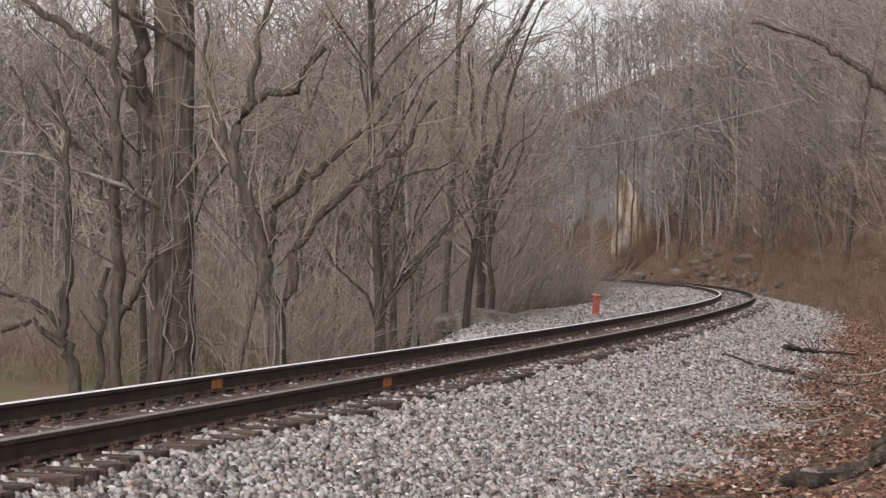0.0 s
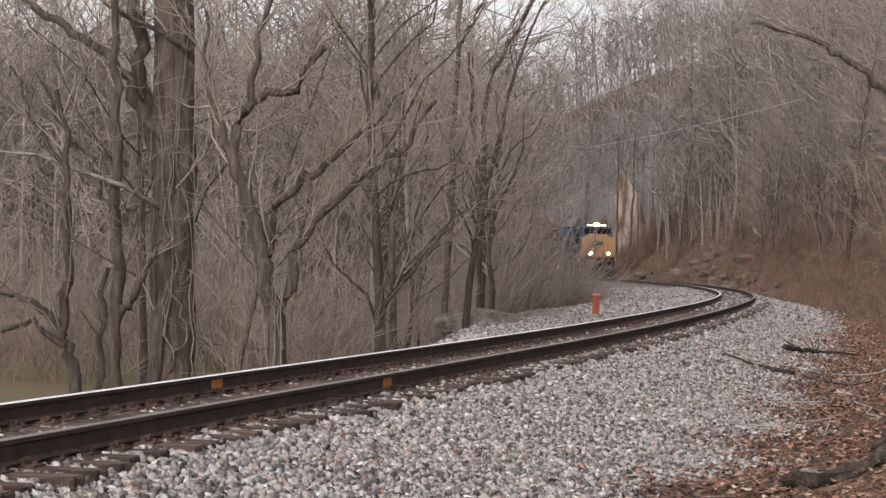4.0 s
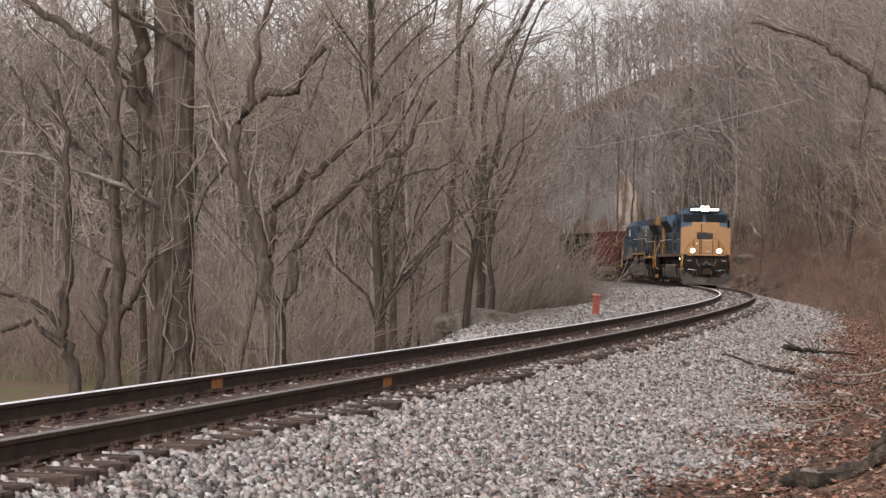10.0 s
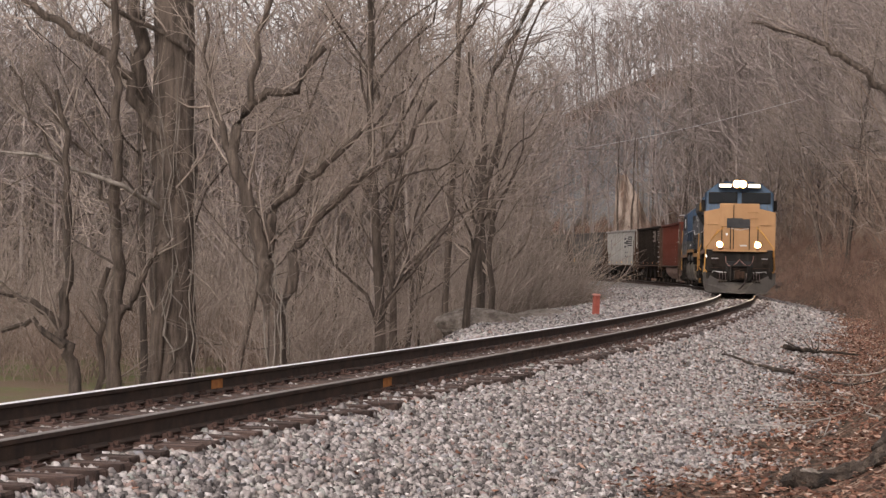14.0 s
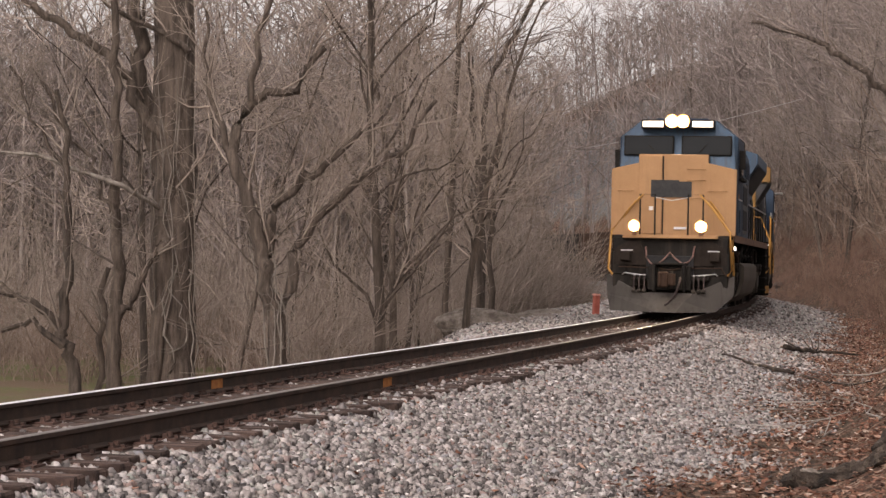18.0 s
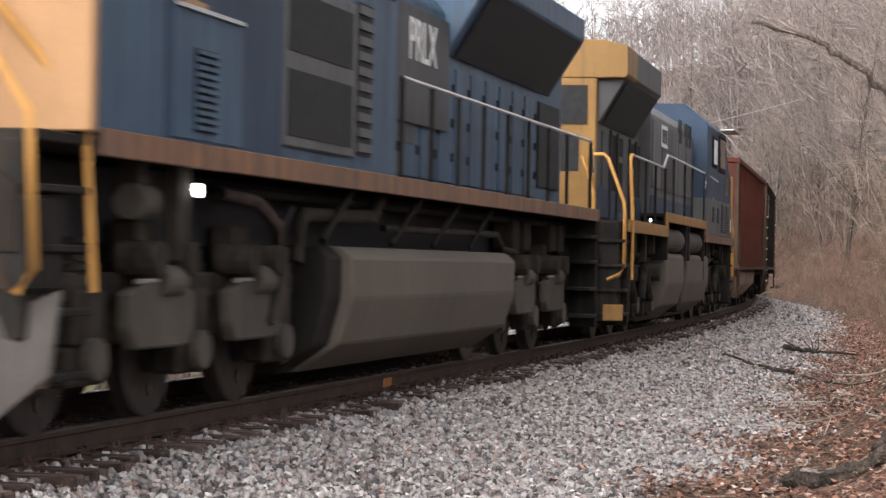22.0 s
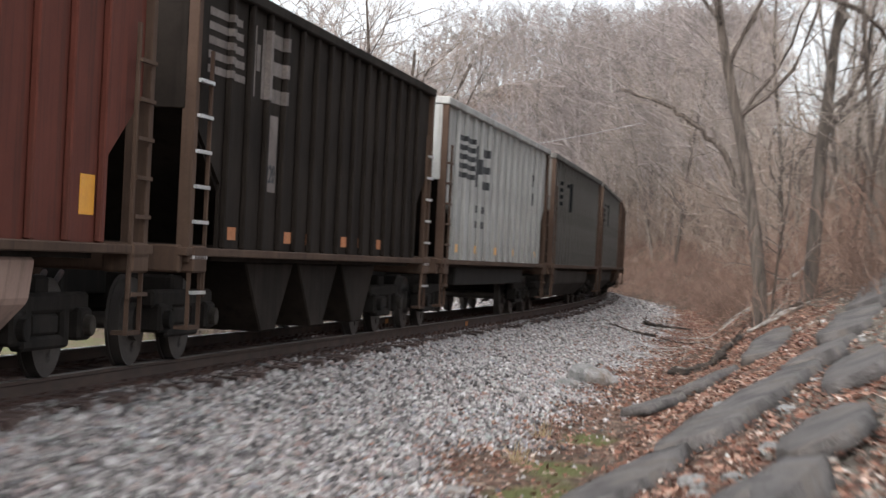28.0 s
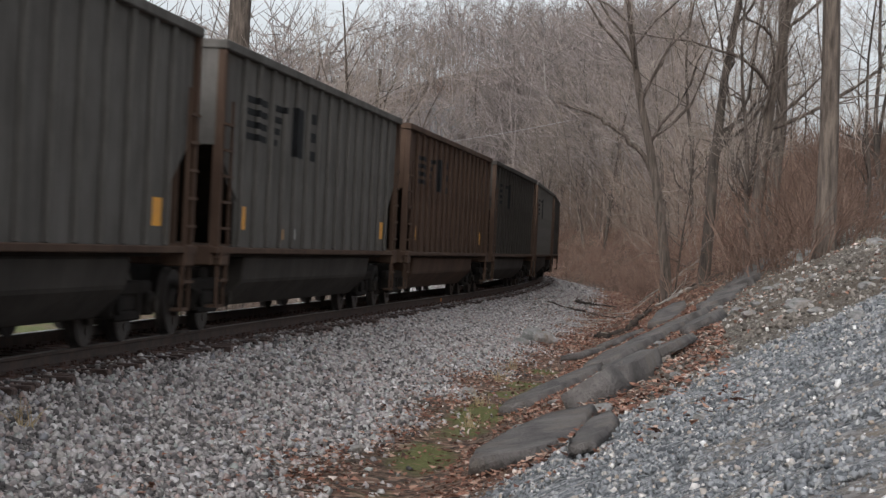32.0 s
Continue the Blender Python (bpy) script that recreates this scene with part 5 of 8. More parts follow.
P_SILL = paint("rusty_orange_sill", (0.17, 0.088, 0.054), (0.25, 0.118, 0.056), (0.075, 0.058, 0.05), 0.9, 0.75, 3)
P_FRAME = paint("grimy_black_frame", (0.010, 0.009, 0.008), (0.02, 0.0175, 0.0155), (0.042, 0.034, 0.028), 0.45, 0.85, 2, spec=0.15)
P_CARTRUCK = paint("dark_car_truck", (0.010, 0.0085, 0.0075), (0.024, 0.02, 0.017), (0.007, 0.006, 0.0055), 0.5, 0.9, 3, spec=0.1)
P_TRUCK = paint("dusty_truck_iron", (0.02, 0.017, 0.0142), (0.052, 0.0435, 0.036), (0.008, 0.0065, 0.0055), 0.6, 0.9, 3, spec=0.12)
P_TANK = paint("dusty_tank_grey", (0.06, 0.052, 0.044), (0.092, 0.08, 0.067), (0.034, 0.029, 0.025), 0.4, 0.8, spec=0.2)
P_TANKDUST = paint("tan_dusty_tank", (0.098, 0.083, 0.067), (0.12, 0.102, 0.083), (0.06, 0.05, 0.042), 0.1, 0.8, 0.5, False, 0.25)
P_PLOW = paint("dusty_plow_steel", (0.042, 0.037, 0.033), (0.062, 0.055, 0.049), (0.028, 0.023, 0.02), 0.4, 0.8)
P_RED = paint("oxide_red_car", (0.088, 0.025, 0.017), (0.118, 0.034, 0.023), (0.045, 0.025, 0.02), 0.55, 0.8, spec=0.15)
P_BROWN = paint("sooty_brown_car", (0.014, 0.0105, 0.0085), (0.026, 0.02, 0.016), (0.009, 0.007, 0.006), 0.4, 0.9, spec=0.08)
P_WHITE = paint("dirty_white_car", (0.27, 0.26, 0.245), (0.36, 0.35, 0.33), (0.10, 0.085, 0.072), 0.5, 0.75, spec=0.2)
P_CARGREY = paint("dirty_grey_car", (0.082, 0.075, 0.067), (0.122, 0.112, 0.102), (0.05, 0.045, 0.04), 0.55, 0.85, spec=0.1)
P_CARDARK = paint("dark_grey_car", (0.036, 0.031, 0.027), (0.055, 0.048, 0.042), (0.026, 0.0235, 0.021), 0.5, 0.85, spec=0.1)
P_CARRUST = paint("rust_brown_car", (0.058, 0.036, 0.026), (0.085, 0.054, 0.038), (0.04, 0.028, 0.022), 0.5, 0.9, spec=0.1)
P_PINK = paint("rusty_belly", (0.26, 0.17, 0.135), (0.33, 0.22, 0.175), (0.12, 0.085, 0.065), 0.5, 0.85)
P_RAILING = paint("yellow_handrail", (0.40, 0.195, 0.042), (0.46, 0.235, 0.06), (0.16, 0.09, 0.045), 0.3, 0.55, 3)
# pale blue with the sky's reflection put into the colour, for the nose shoulders
P_PALEBLUE = paint("sky_reflection_blue", (0.17, 0.22, 0.275), (0.24, 0.295, 0.35), (0.08, 0.09, 0.10), 0.3)
P_SILLGOLD = paint("worn_gold_sill", (0.25, 0.125, 0.035), (0.32, 0.165, 0.05), (0.1, 0.06, 0.035), 0.5, 0.65, 3)
M_SILVER = mottled("worn_silver_rail", (0.42, 0.42, 0.42), (0.55, 0.55, 0.54), 6, 60, 0.4, 0.6, relief=0)
# black of grilles and screens; also paints the shade on the underframes
M_BLACK = mottled("grille_and_shade_black", (0.008, 0.008, 0.009), (0.016, 0.016, 0.017), 8, 60, 0.8)
M_WHITEPAINT = mottled("white_stencil", (0.62, 0.61, 0.59), (0.74, 0.73, 0.71), 4, 40, 0.8, relief=0)
M_BLACKPAINT = mottled("black_stencil", (0.02, 0.02, 0.021), (0.04, 0.04, 0.041), 4, 40, 0.8, relief=0)
M_GREYPAINT = mottled("faded_stencil", (0.17, 0.16, 0.15), (0.23, 0.22, 0.2), 4, 40, 0.8, relief=0)
M_SOOT = mottled("sooty_black_stencil", (0.009, 0.009, 0.0095), (0.018, 0.018, 0.0185), 4, 40, 0.85, relief=0, spec=0.1)
M_FADED = mottled("faded_pinkish_stencil", (0.10, 0.08, 0.07), (0.17, 0.14, 0.125), 3, 40, 0.85, relief=0)
M_REFLECT = mottled("orange_reflector", (0.62, 0.27, 0.02), (0.70, 0.33, 0.03), 5, 60, 0.4, relief=0)
M_HOSE = mottled("rubber_hose", (0.018, 0.012, 0.011), (0.05, 0.03, 0.026), 5, 40, 0.7)
M_HOSE_PINK = mottled("dusty_pink_hose", (0.12, 0.065, 0.055), (0.22, 0.13, 0.11), 5, 40, 0.8)
M_WHEEL = mottled("wheel_steel", (0.035, 0.03, 0.028), (0.07, 0.06, 0.053), 5, 50, 0.6, 0.5)
M_GLASS, _n, _l, _b = material("dark_cab_glass", 0.22, 0.0, 0.15)
_b.inputs["Base Color"].default_value = (0.012, 0.014, 0.016, 1)
M_LAMP = glow("headlamp_light", (1.0, 0.84, 0.58), 480.0)
# glow for an added ring that imitates the orange halo round a lit lens
M_LAMP_HALO = glow("headlamp_halo", (1.0, 0.5, 0.16), 2.2)
P_PILOT = paint("grimy_pilot_plate", (0.016, 0.012, 0.010), (0.03, 0.023, 0.019), (0.012, 0.01, 0.008), 0.5, 0.9, 3, spec=0.12)
P_RUST = paint("rusty_coupler_iron", (0.028, 0.016, 0.011), (0.05, 0.03, 0.021), (0.016, 0.011, 0.009), 0.5, 0.9, 5, spec=0.15)
M_NUMBER = glow("number_board_light", (1.0, 0.90, 0.74), 1.6)
M_STEPLIGHT = glow("step_light", (1.0, 1.0, 1.0), 4.0)

APART = {'stencil_bar', 'emblem_bar', 'emblem_block', 'reflector', 'step', 'pilot_block', 'sill_riser', 'hood_end_screen', 'latch', 'pane', 'nose_emblem', 'cab_emblem', 'cab_stencil', 'stencil_arc', 'walkway', 'roof_railing'}
OFF = 0.0
TRAIN = []


def bx(parent, name, mat, dims, bev=0.0, label="", smooth=False):
    """One part out of boxes (x0, x1, a0, a1, z0, z1); pieces that stand apart become a part each."""
    if name in APART and len(dims) > 1:
        return [bx(parent, name, mat, [d], bev, label, smooth) for d in dims][0]
    bm = bmesh.new()
    for x0, x1, a0, a1, z0, z1 in dims:
        box(bm, x0, x1, a0 - OFF, a1 - OFF, z0, z1)
    if bev:
        bevelled(bm, bev, 1)
    return part(name, bm, mat, parent, label, smooth)


def prism(parent, name, mat, outline, a0, a1, bev=0.0, label="", inset=None):
    """An outline in (x, z) drawn out from a0 to a1. inset: the outline at a1, where it differs."""
    bm = bmesh.new()
    o2 = inset or outline
    lo = [bm.verts.new((x, a0 - OFF, z)) for x, z in outline]
    hi = [bm.verts.new((x, a1 - OFF, z)) for x, z in o2]
    k = len(outline)
    bm.faces.new(lo)
    bm.faces.new(hi[::-1])
    for i in range(k):
        bm.faces.new((lo[i], hi[i], hi[(i + 1) % k], lo[(i + 1) % k])[::-1])
    bmesh.ops.recalc_face_normals(bm, faces=bm.faces[:])
    if bev:
        bevelled(bm, bev)
    return part(name, bm, mat, parent, label)


def side_poly(parent, name, mat, outline, x0, x1, label="", bev=0.0):
    """An outline in (a, z) with thickness from x0 to x1."""
    bm = bmesh.new()
    lo = [bm.verts.new((x0, a - OFF, z)) for a, z in outline]
    hi = [bm.verts.new((x1, a - OFF, z)) for a, z in outline]
    k = len(outline)
    bm.faces.new(lo)
    bm.faces.new(hi[::-1])
    for i in range(k):
        bm.faces.new((lo[i], hi[i], hi[(i + 1) % k], lo[(i + 1) % k])[::-1])
    bmesh.ops.recalc_face_normals(bm, faces=bm.faces[:])
    if bev:
        bevelled(bm, bev)
    return part(name, bm, mat, parent, label)


def pipe(parent, name, mat, pts, rad, sides=6, label=""):
    V, F = [], []
    tube(V, F, [(x, a - OFF, z) for x, a, z in pts], [rad] * len(pts), sides)
    me = quick_mesh(name, np.concatenate(V), np.concatenate(F), mat, True)
    return part(name, me, None, parent, label)


def drum(parent, name, mat, center, rad, half, axis="y", sides=16, label="", bev=0.01):
    bm = bmesh.new()
    bmesh.ops.create_cone(bm, cap_ends=True, segments=sides, radius1=rad, radius2=rad, depth=half * 2)
    rot = {"x": Matrix.Rotation(math.pi / 2, 4, "Y"), "y": Matrix.Rotation(math.pi / 2, 4, "X"), "z": Matrix.Identity(4)}[axis]
    bmesh.ops.transform(bm, matrix=Matrix.Translation((center[0], center[1] - OFF, center[2])) @ rot, verts=bm.verts[:])
    if bev:
        bevelled(bm, bev)
    return part(name, bm, mat, parent, label)


def letters(parent, text, mat, x, a, z, size, side=1, stretch=1.0, face="x"):
    """Painted writing on a side (face x) or on the front (face y)."""
    cu = bpy.data.curves.new("lettering", "FONT")
    cu.body, cu.size, cu.extrude, cu.align_x, cu.align_y = text, size, 0.004, "CENTER", "CENTER"
    cu.materials.append(mat)
    ob = new("lettering", cu)
    ob.parent = parent
    if face == "x":
        ob.matrix_basis = Matrix.Translation((x, a - OFF, z)) @ Matrix.Rotation(math.pi / 2 * side, 4, "Z") @ Matrix.Rotation(math.pi / 2, 4, "X") @ Matrix.Diagonal((stretch, 1, 1, 1))
    else:
        ob.matrix_basis = Matrix.Translation((x, a - OFF, z)) @ Matrix.Rotation(math.pi / 2, 4, "X")
    return ob


_wheel_cache = {}


def wheelset_mesh(rad):
    if rad not in _wheel_cache:
        bm = bmesh.new()
        rx = Matrix.Rotation(math.pi / 2, 4, "Y")
        for x, r, d in ((0, 0.09, 1.9), (-0.755, rad, 0.13), (0.755, rad, 0.13), (-0.70, rad + 0.028, 0.03), (0.70, rad + 0.028, 0.03), (-0.82, 0.2, 0.14), (0.82, 0.2, 0.14)):
            bmesh.ops.create_cone(bm, cap_ends=True, segments=28 if r > 0.3 else 12, radius1=r, radius2=r, depth=d, matrix=Matrix.Translation((x, 0, 0)) @ rx)
        for sgn in (-1, 1):
            for k in range(4):
                t = k * math.pi / 2
                bmesh.ops.create_cone(bm, cap_ends=True, segments=8, radius1=rad * 0.13, radius2=rad * 0.13, depth=0.15, matrix=Matrix.Translation((sgn * 0.757, math.cos(t) * rad * 0.6, math.sin(t) * rad * 0.6)) @ rx)
        me = bpy.data.meshes.new("wheelset")
        bm.to_mesh(me)
        bm.free()
        me.materials.append(M_WHEEL)
        _wheel_cache[rad] = me
    return _wheel_cache[rad]


WHEELS = []


def wheelset(truck, y, rad):
    w = part("wheelset", wheelset_mesh(rad), None, truck)
    w.location = (0, y, rad)
    WHEELS.append((w, rad))
    return w


def loco_truck(parent, a, style):
    """A three-axle locomotive truck at a."""
    global OFF
    keep, OFF = OFF, 0.0
    bm = boxes((-0.98, -0.6, -2.4, 2.4, 0.95, 1.2), (0.6, 0.98, -2.4, 2.4, 0.95, 1.2), (-0.6, 0.6, -0.3, 0.3, 0.95, 1.2))
    t = part("truck", bevelled(bm, 0.025), P_TRUCK, parent, "dusty cast-iron three-axle truck")
    for sx in (-1, 1):
        def piece(name, x0, x1, y0, y1, z0, z1):
            part(name, bevelled(boxes((min(sx * x0, sx * x1), max(sx * x0, sx * x1), y0, y1, z0, z1)), 0.025), P_TRUCK, t)
        if style == "round":
            piece("side_frame", 1.02, 1.16, -2.55, 2.55, 0.92, 1.12)
            for y in (-2.05, 0, 2.05):
                piece("journal_box", 1.0, 1.2, y - 0.34, y + 0.34, 0.35, 0.62)
                piece("pedestal", 1.02, 1.22, y - 0.27, y + 0.27, 0.62, 1.0)
            for y in (-1.03, 1.03):
                piece("spring_seat", 1.0, 1.3, y - 0.52, y + 0.52, 0.62, 0.98)
                piece("bolster_post", 1.0, 1.22, y - 0.2, y + 0.2, 0.98, 1.5)
            piece("end_post", 1.0, 1.08, -2.75, -2.5, 0.3, 1.35)
            piece("end_post", 1.0, 1.08, 2.5, 2.75, 0.3, 1.35)
        else:
            piece("side_frame", 1.0, 1.18, -2.7, 2.7, 0.95, 1.25)
            piece("side_plate", 1.0, 1.14, -0.75, 0.75, 0.42, 0.98)
            for y in (-2.05, 0, 2.05):
                piece("journal_box", 1.04, 1.24, y - 0.2, y + 0.2, 0.36, 0.9)
                piece("pedestal", 1.04, 1.20, y - 0.42, y - 0.26, 0.3, 1.0)
                piece("pedestal", 1.04, 1.20, y + 0.26, y + 0.42, 0.3, 1.0)
    t.location = (0, a - keep, 0)
    for sx in (-1, 1):
        if style == "round":
            for y in (-1.03, 1.03):
                bm = bmesh.new()
                prof = [(-0.62, 0.98), (-0.62, 0.72), (-0.5, 0.58), (0.5, 0.58), (0.62, 0.72), (0.62, 0.98), (0.3, 1.06), (-0.3, 1.06)]
                f0 = [bm.verts.new((sx * 1.24, y + a_, z)) for a_, z in prof]
                f1 = [bm.verts.new((sx * 1.36, y + a_, z)) for a_, z in prof]
                bm.faces.new(f0)
                bm.faces.new(f1[::-1])
                for q_ in range(8):
                    bm.faces.new((f0[q_], f1[q_], f1[(q_ + 1) % 8], f0[(q_ + 1) % 8]))
                bmesh.ops.recalc_face_normals(bm, faces=bm.faces[:])
                part("side_casting", bevelled(bm, 0.02), P_TANK, t, "dust-coated truck side casting")
            for y in (-1.35, -0.7, 0.7, 1.35):
                drum(t, "brake_cylinder", P_TRUCK, (sx * 1.3, y, 1.22), 0.13, 0.16, "x", 12)
            for y in (-2.05, 0, 2.05):
                for k in range(4):
                    drum(t, "spring", P_TRUCK, (sx * 1.12, y, 1.16 + 0.06 * k), 0.1, 0.02, "z", 10, bev=0)
        else:
            for y in (-1.1, 1.1):
                for sg in (-1, 1):
                    pipe(t, "damper", P_TRUCK, [(sx * 1.27, y, 1.22), (sx * 1.3, y + sg * 0.62, 0.62)], 0.075, 8)
            for y in (-2.3, 2.3):
                drum(t, "brake_cylinder", P_TRUCK, (sx * 1.22, y, 1.12), 0.17, 0.2, "x", 14)
            pipe(t, "brake_pipe", P_TRUCK, [(sx * 1.2, -2.5, 1.38), (sx * 1.2, -1.4, 1.32), (sx * 1.2, -1.2, 1.42), (sx * 1.2, 1.2, 1.42), (sx * 1.2, 1.4, 1.32), (sx * 1.2, 2.5, 1.38)], 0.03)
        for y in (-2.05, 0, 2.05):
            drum(t, "journal_cap", P_TANK, (sx * (1.25 if style == "round" else 1.27), y, 0.53), 0.15, 0.05, "x", 14)
            pipe(t, "brake_hanger", P_FRAME, [(sx * 1.0, y + 0.62, 1.1), (sx * 0.98, y + 0.66, 0.5), (sx * 0.98, y + 0.56, 0.42)], 0.04)
            bx(t, "brake_shoe", P_RUST, [(min(sx * 0.7, sx * 0.84), max(sx * 0.7, sx * 0.84), y + 0.54, y + 0.64, 0.36, 0.7)], 0.02)
        if style == "round":
            for y in (-1.03, 1.03):
                drum(t, "slack_adjuster", P_TANK, (sx * 1.32, y + 0.1, 1.06), 0.12, 0.2, "y", 14)
                pipe(t, "push_rod", M_SILVER, [(sx * 1.33, y - 0.5, 1.06), (sx * 1.33, y + 0.1, 1.06)], 0.022)
        pipe(t, "sand_pipe", P_TRUCK, [(sx * 1.05, -2.7, 1.3), (sx * 0.95, -2.85, 0.7), (sx * 0.78, -2.75, 0.12)], 0.03)
    for y in (-2.05, 0, 2.05):
        wheelset(t, y, 0.53)
    OFF = keep
    return t


def louvres(parent, a0, a1, z0, z1, x, mat, count, sgn=1):
    """A dark opening with slanted slats."""
    panel = bx(parent, "louvre_panel", M_BLACK, [(min(x, x + sgn * .012), max(x, x + sgn * .012), a0, a1, z0, z1)])
    for i in range(count):
        z = z0 + (i + 0.5) * (z1 - z0) / count
        h = (z1 - z0) / count * 0.28
        bx(panel, "slat", mat, [(min(x, x + sgn * .035), max(x, x + sgn * .035), a0 + .015, a1 - .015, z - h, z + h)])
    return panel


def stanchions(parent, places, x, z0, z1, mat=P_FRAME):
    for a in places:
        bx(parent, "stanchion", mat, [(x - 0.02, x + 0.02, a - 0.025, a + 0.025, z0, z1)])


def coupler(parent, a, d):
    """Knuckle coupler at an end; d: -1 front, 1 back."""
    c = bx(parent, "coupler", P_RUST, [(-0.09, 0.09, min(a, a - d * .7), max(a, a - d * .7), 0.78, 1.0), (-0.23, 0.02, a - .14, a + .14, 0.70, 1.10), (0.02, 0.2, a - .14, a + .03, 0.76, 1.04), (-0.21, -0.12, a + d * .1 - .09, a + d * .1 + .09, 0.72, 1.08)], 0.035)
    drum(c, "knuckle", P_RUST, (0.13, a + d * 0.1, 0.9), 0.085, 0.15, "z", 12)
    drum(c, "knuckle_pin", P_TRUCK, (0.13, a + d * 0.1, 0.9), 0.03, 0.2, "z", 8)
    pipe(c, "air_hose", M_HOSE, [(0.3, a + .3, 0.95), (0.3, a + .02, 0.8), (0.2, a - .02, 0.5), (0.02, a, 0.3), (-0.06, a, 0.26)], 0.032, 8, "sagging black air hose")
    return c


def nose_lamps(parent, a, spots, housing):
    for x, z, r in spots:
        h = drum(parent, "headlight", housing, (x, a, z), r * 1.5, 0.06, "y", 16)
        # added glowing disc behind the lens, in place of the lamp's halo
        drum(h, "halo_ring", M_LAMP_HALO, (x, a - 0.062, z), r * 1.48, 0.008, "y", 20, "glowing orange ring imitating the lamp's halo", 0)
        drum(h, "lens", M_LAMP, (x, a - 0.074, z), r, 0.012, "y", 20, "glowing lamp", 0)


def lead_loco():
    global OFF
    L = 22.4
    OFF = L / 2
    t = thing("locomotive", "blue diesel locomotive with a yellow nose and lit headlights", "locomotive", group="locomotives")
    # frame, pilot and plow
    # shade below the walkway is put into the underframe's near-black colour
    bx(t, "underframe", M_BLACK, [(-0.95, 0.95, 1.0, 21.0, 1.3, 1.9), (-0.6, 0.6, 0.9, 21.2, 0.9, 1.5)], 0.03)
    for sx in (-1, 1):
        bx(t, "sill_stripe", P_SILL, [(min(sx * 1.50, sx * 1.56), max(sx * 1.50, sx * 1.56), 1.9, 20.75, 1.88, 2.06)], 0.008, "rusty orange side sill")
    bx(t, "walkway", P_FRAME, [(-1.52, 1.52, 1.0, 20.8, 1.93, 2.0)], 0.01)
    bx(t, "pilot", P_FRAME, [(-1.46, 1.46, 0.98, 1.1, 0.7, 1.95)], 0.03)
    bx(t, "pilot_block", P_FRAME, [(-1.5, -1.1, 0.95, 1.5, 1.0, 1.6), (1.1, 1.5, 0.95, 1.5, 1.0, 1.6), (-.55, .55, .8, 1.0, .62, 1.25)], 0.03)
    bm = bmesh.new()
    top = [(-1.62, 1.15), (-0.72, 0.69), (0.62, 0.64), (1.62, 1.15)]
    bot = [(-1.5, 0.95), (-0.2, 0.25), (0.2, 0.25), (1.18, 0.80)]
    zt, zb = [1.02, 0.56, 0.56, 1.02], [0.09, 0.07, 0.07, 0.09]
    rows_ = []
    for dy in (0, 0.04):
        rows_.append([bm.verts.new((x, a + dy - OFF, z)) for (x, a), z in zip(top, zt)])
        mid = [bm.verts.new((x, a + dy - OFF, z)) for x, a, z in ((-1.60, 1.05, 0.5), (-0.45, 0.5, 0.34), (0.4, 0.5, 0.34), (1.60, 1.05, 0.5))]
        rows_.append(mid)
        rows_.append([bm.verts.new((x, a + dy - OFF, z)) for (x, a), z in zip(bot, zb)])
    for k in (0, 3):
        for r0, r1 in ((rows_[k], rows_[k + 1]), (rows_[k + 1], rows_[k + 2])):
            for i in range(3):
                bm.faces.new((r0[i], r0[i + 1], r1[i + 1], r1[i]))
    for r0, r1 in ((rows_[0], rows_[3]), (rows_[2], rows_[5])):
        for i in range(3):
            bm.faces.new((r0[i], r0[i + 1], r1[i + 1], r1[i]))
    for r in (0, 1):
        for i in (0, 3):
            bm.faces.new((rows_[r][i], rows_[r + 1][i], rows_[r + 4][i], rows_[r + 3][i]))
    bmesh.ops.recalc_face_normals(bm, faces=bm.faces[:])
    part("snow_plow", bm, P_PLOW, t, "dusty grey steel plow")
    coupler(t, 0.25, -1)
    # plates, pocket and fittings of the pilot
    bx(t, "coupler_pocket", P_FRAME, [(-0.42, -0.34, 0.62, 1.0, 0.58, 1.3), (0.34, 0.42, 0.62, 1.0, 0.58, 1.3), (-0.42, 0.42, 0.62, 1.0, 1.26, 1.32)], 0.015)
    for sx in (-1, 1):
        bm = bmesh.new()
        prof = [(0.55, 1.25), (1.42, 1.25), (1.42, 1.66), (1.0, 1.9), (0.78, 1.9)]
        f0 = [bm.verts.new((sx * x, 0.93 - OFF, z)) for x, z in prof]
        f1 = [bm.verts.new((sx * x, 0.99 - OFF, z)) for x, z in prof]
        bm.faces.new(f0)
        bm.faces.new(f1[::-1])
        for i in range(5):
            bm.faces.new((f0[i], f1[i], f1[(i + 1) % 5], f0[(i + 1) % 5]))
        bmesh.ops.recalc_face_normals(bm, faces=bm.faces[:])
        part("pilot_plate", bm, P_PILOT, t)
        bx(t, "jumper_box", P_PILOT, [(min(sx * 1.0, sx * 1.26), max(sx * 1.0, sx * 1.26), 0.78, 0.94, 1.36, 1.6)], 0.02)
        bx(t, "hose_manifold", P_FRAME, [(min(sx * 0.55, sx * 0.98), max(sx * 0.55, sx * 0.98), 0.8, 0.98, 0.86, 1.0)], 0.02)
        for k in range(3):
            drum(t, "hose_fitting", M_SILVER, (sx * (0.62 + 0.13 * k), 0.79, 1.0), 0.025, 0.04, "y", 8)
            drum(t, "glad_hand", P_TRUCK, (sx * (0.62 + 0.13 * k), 0.66, 0.6), 0.05, 0.05, "x", 10)
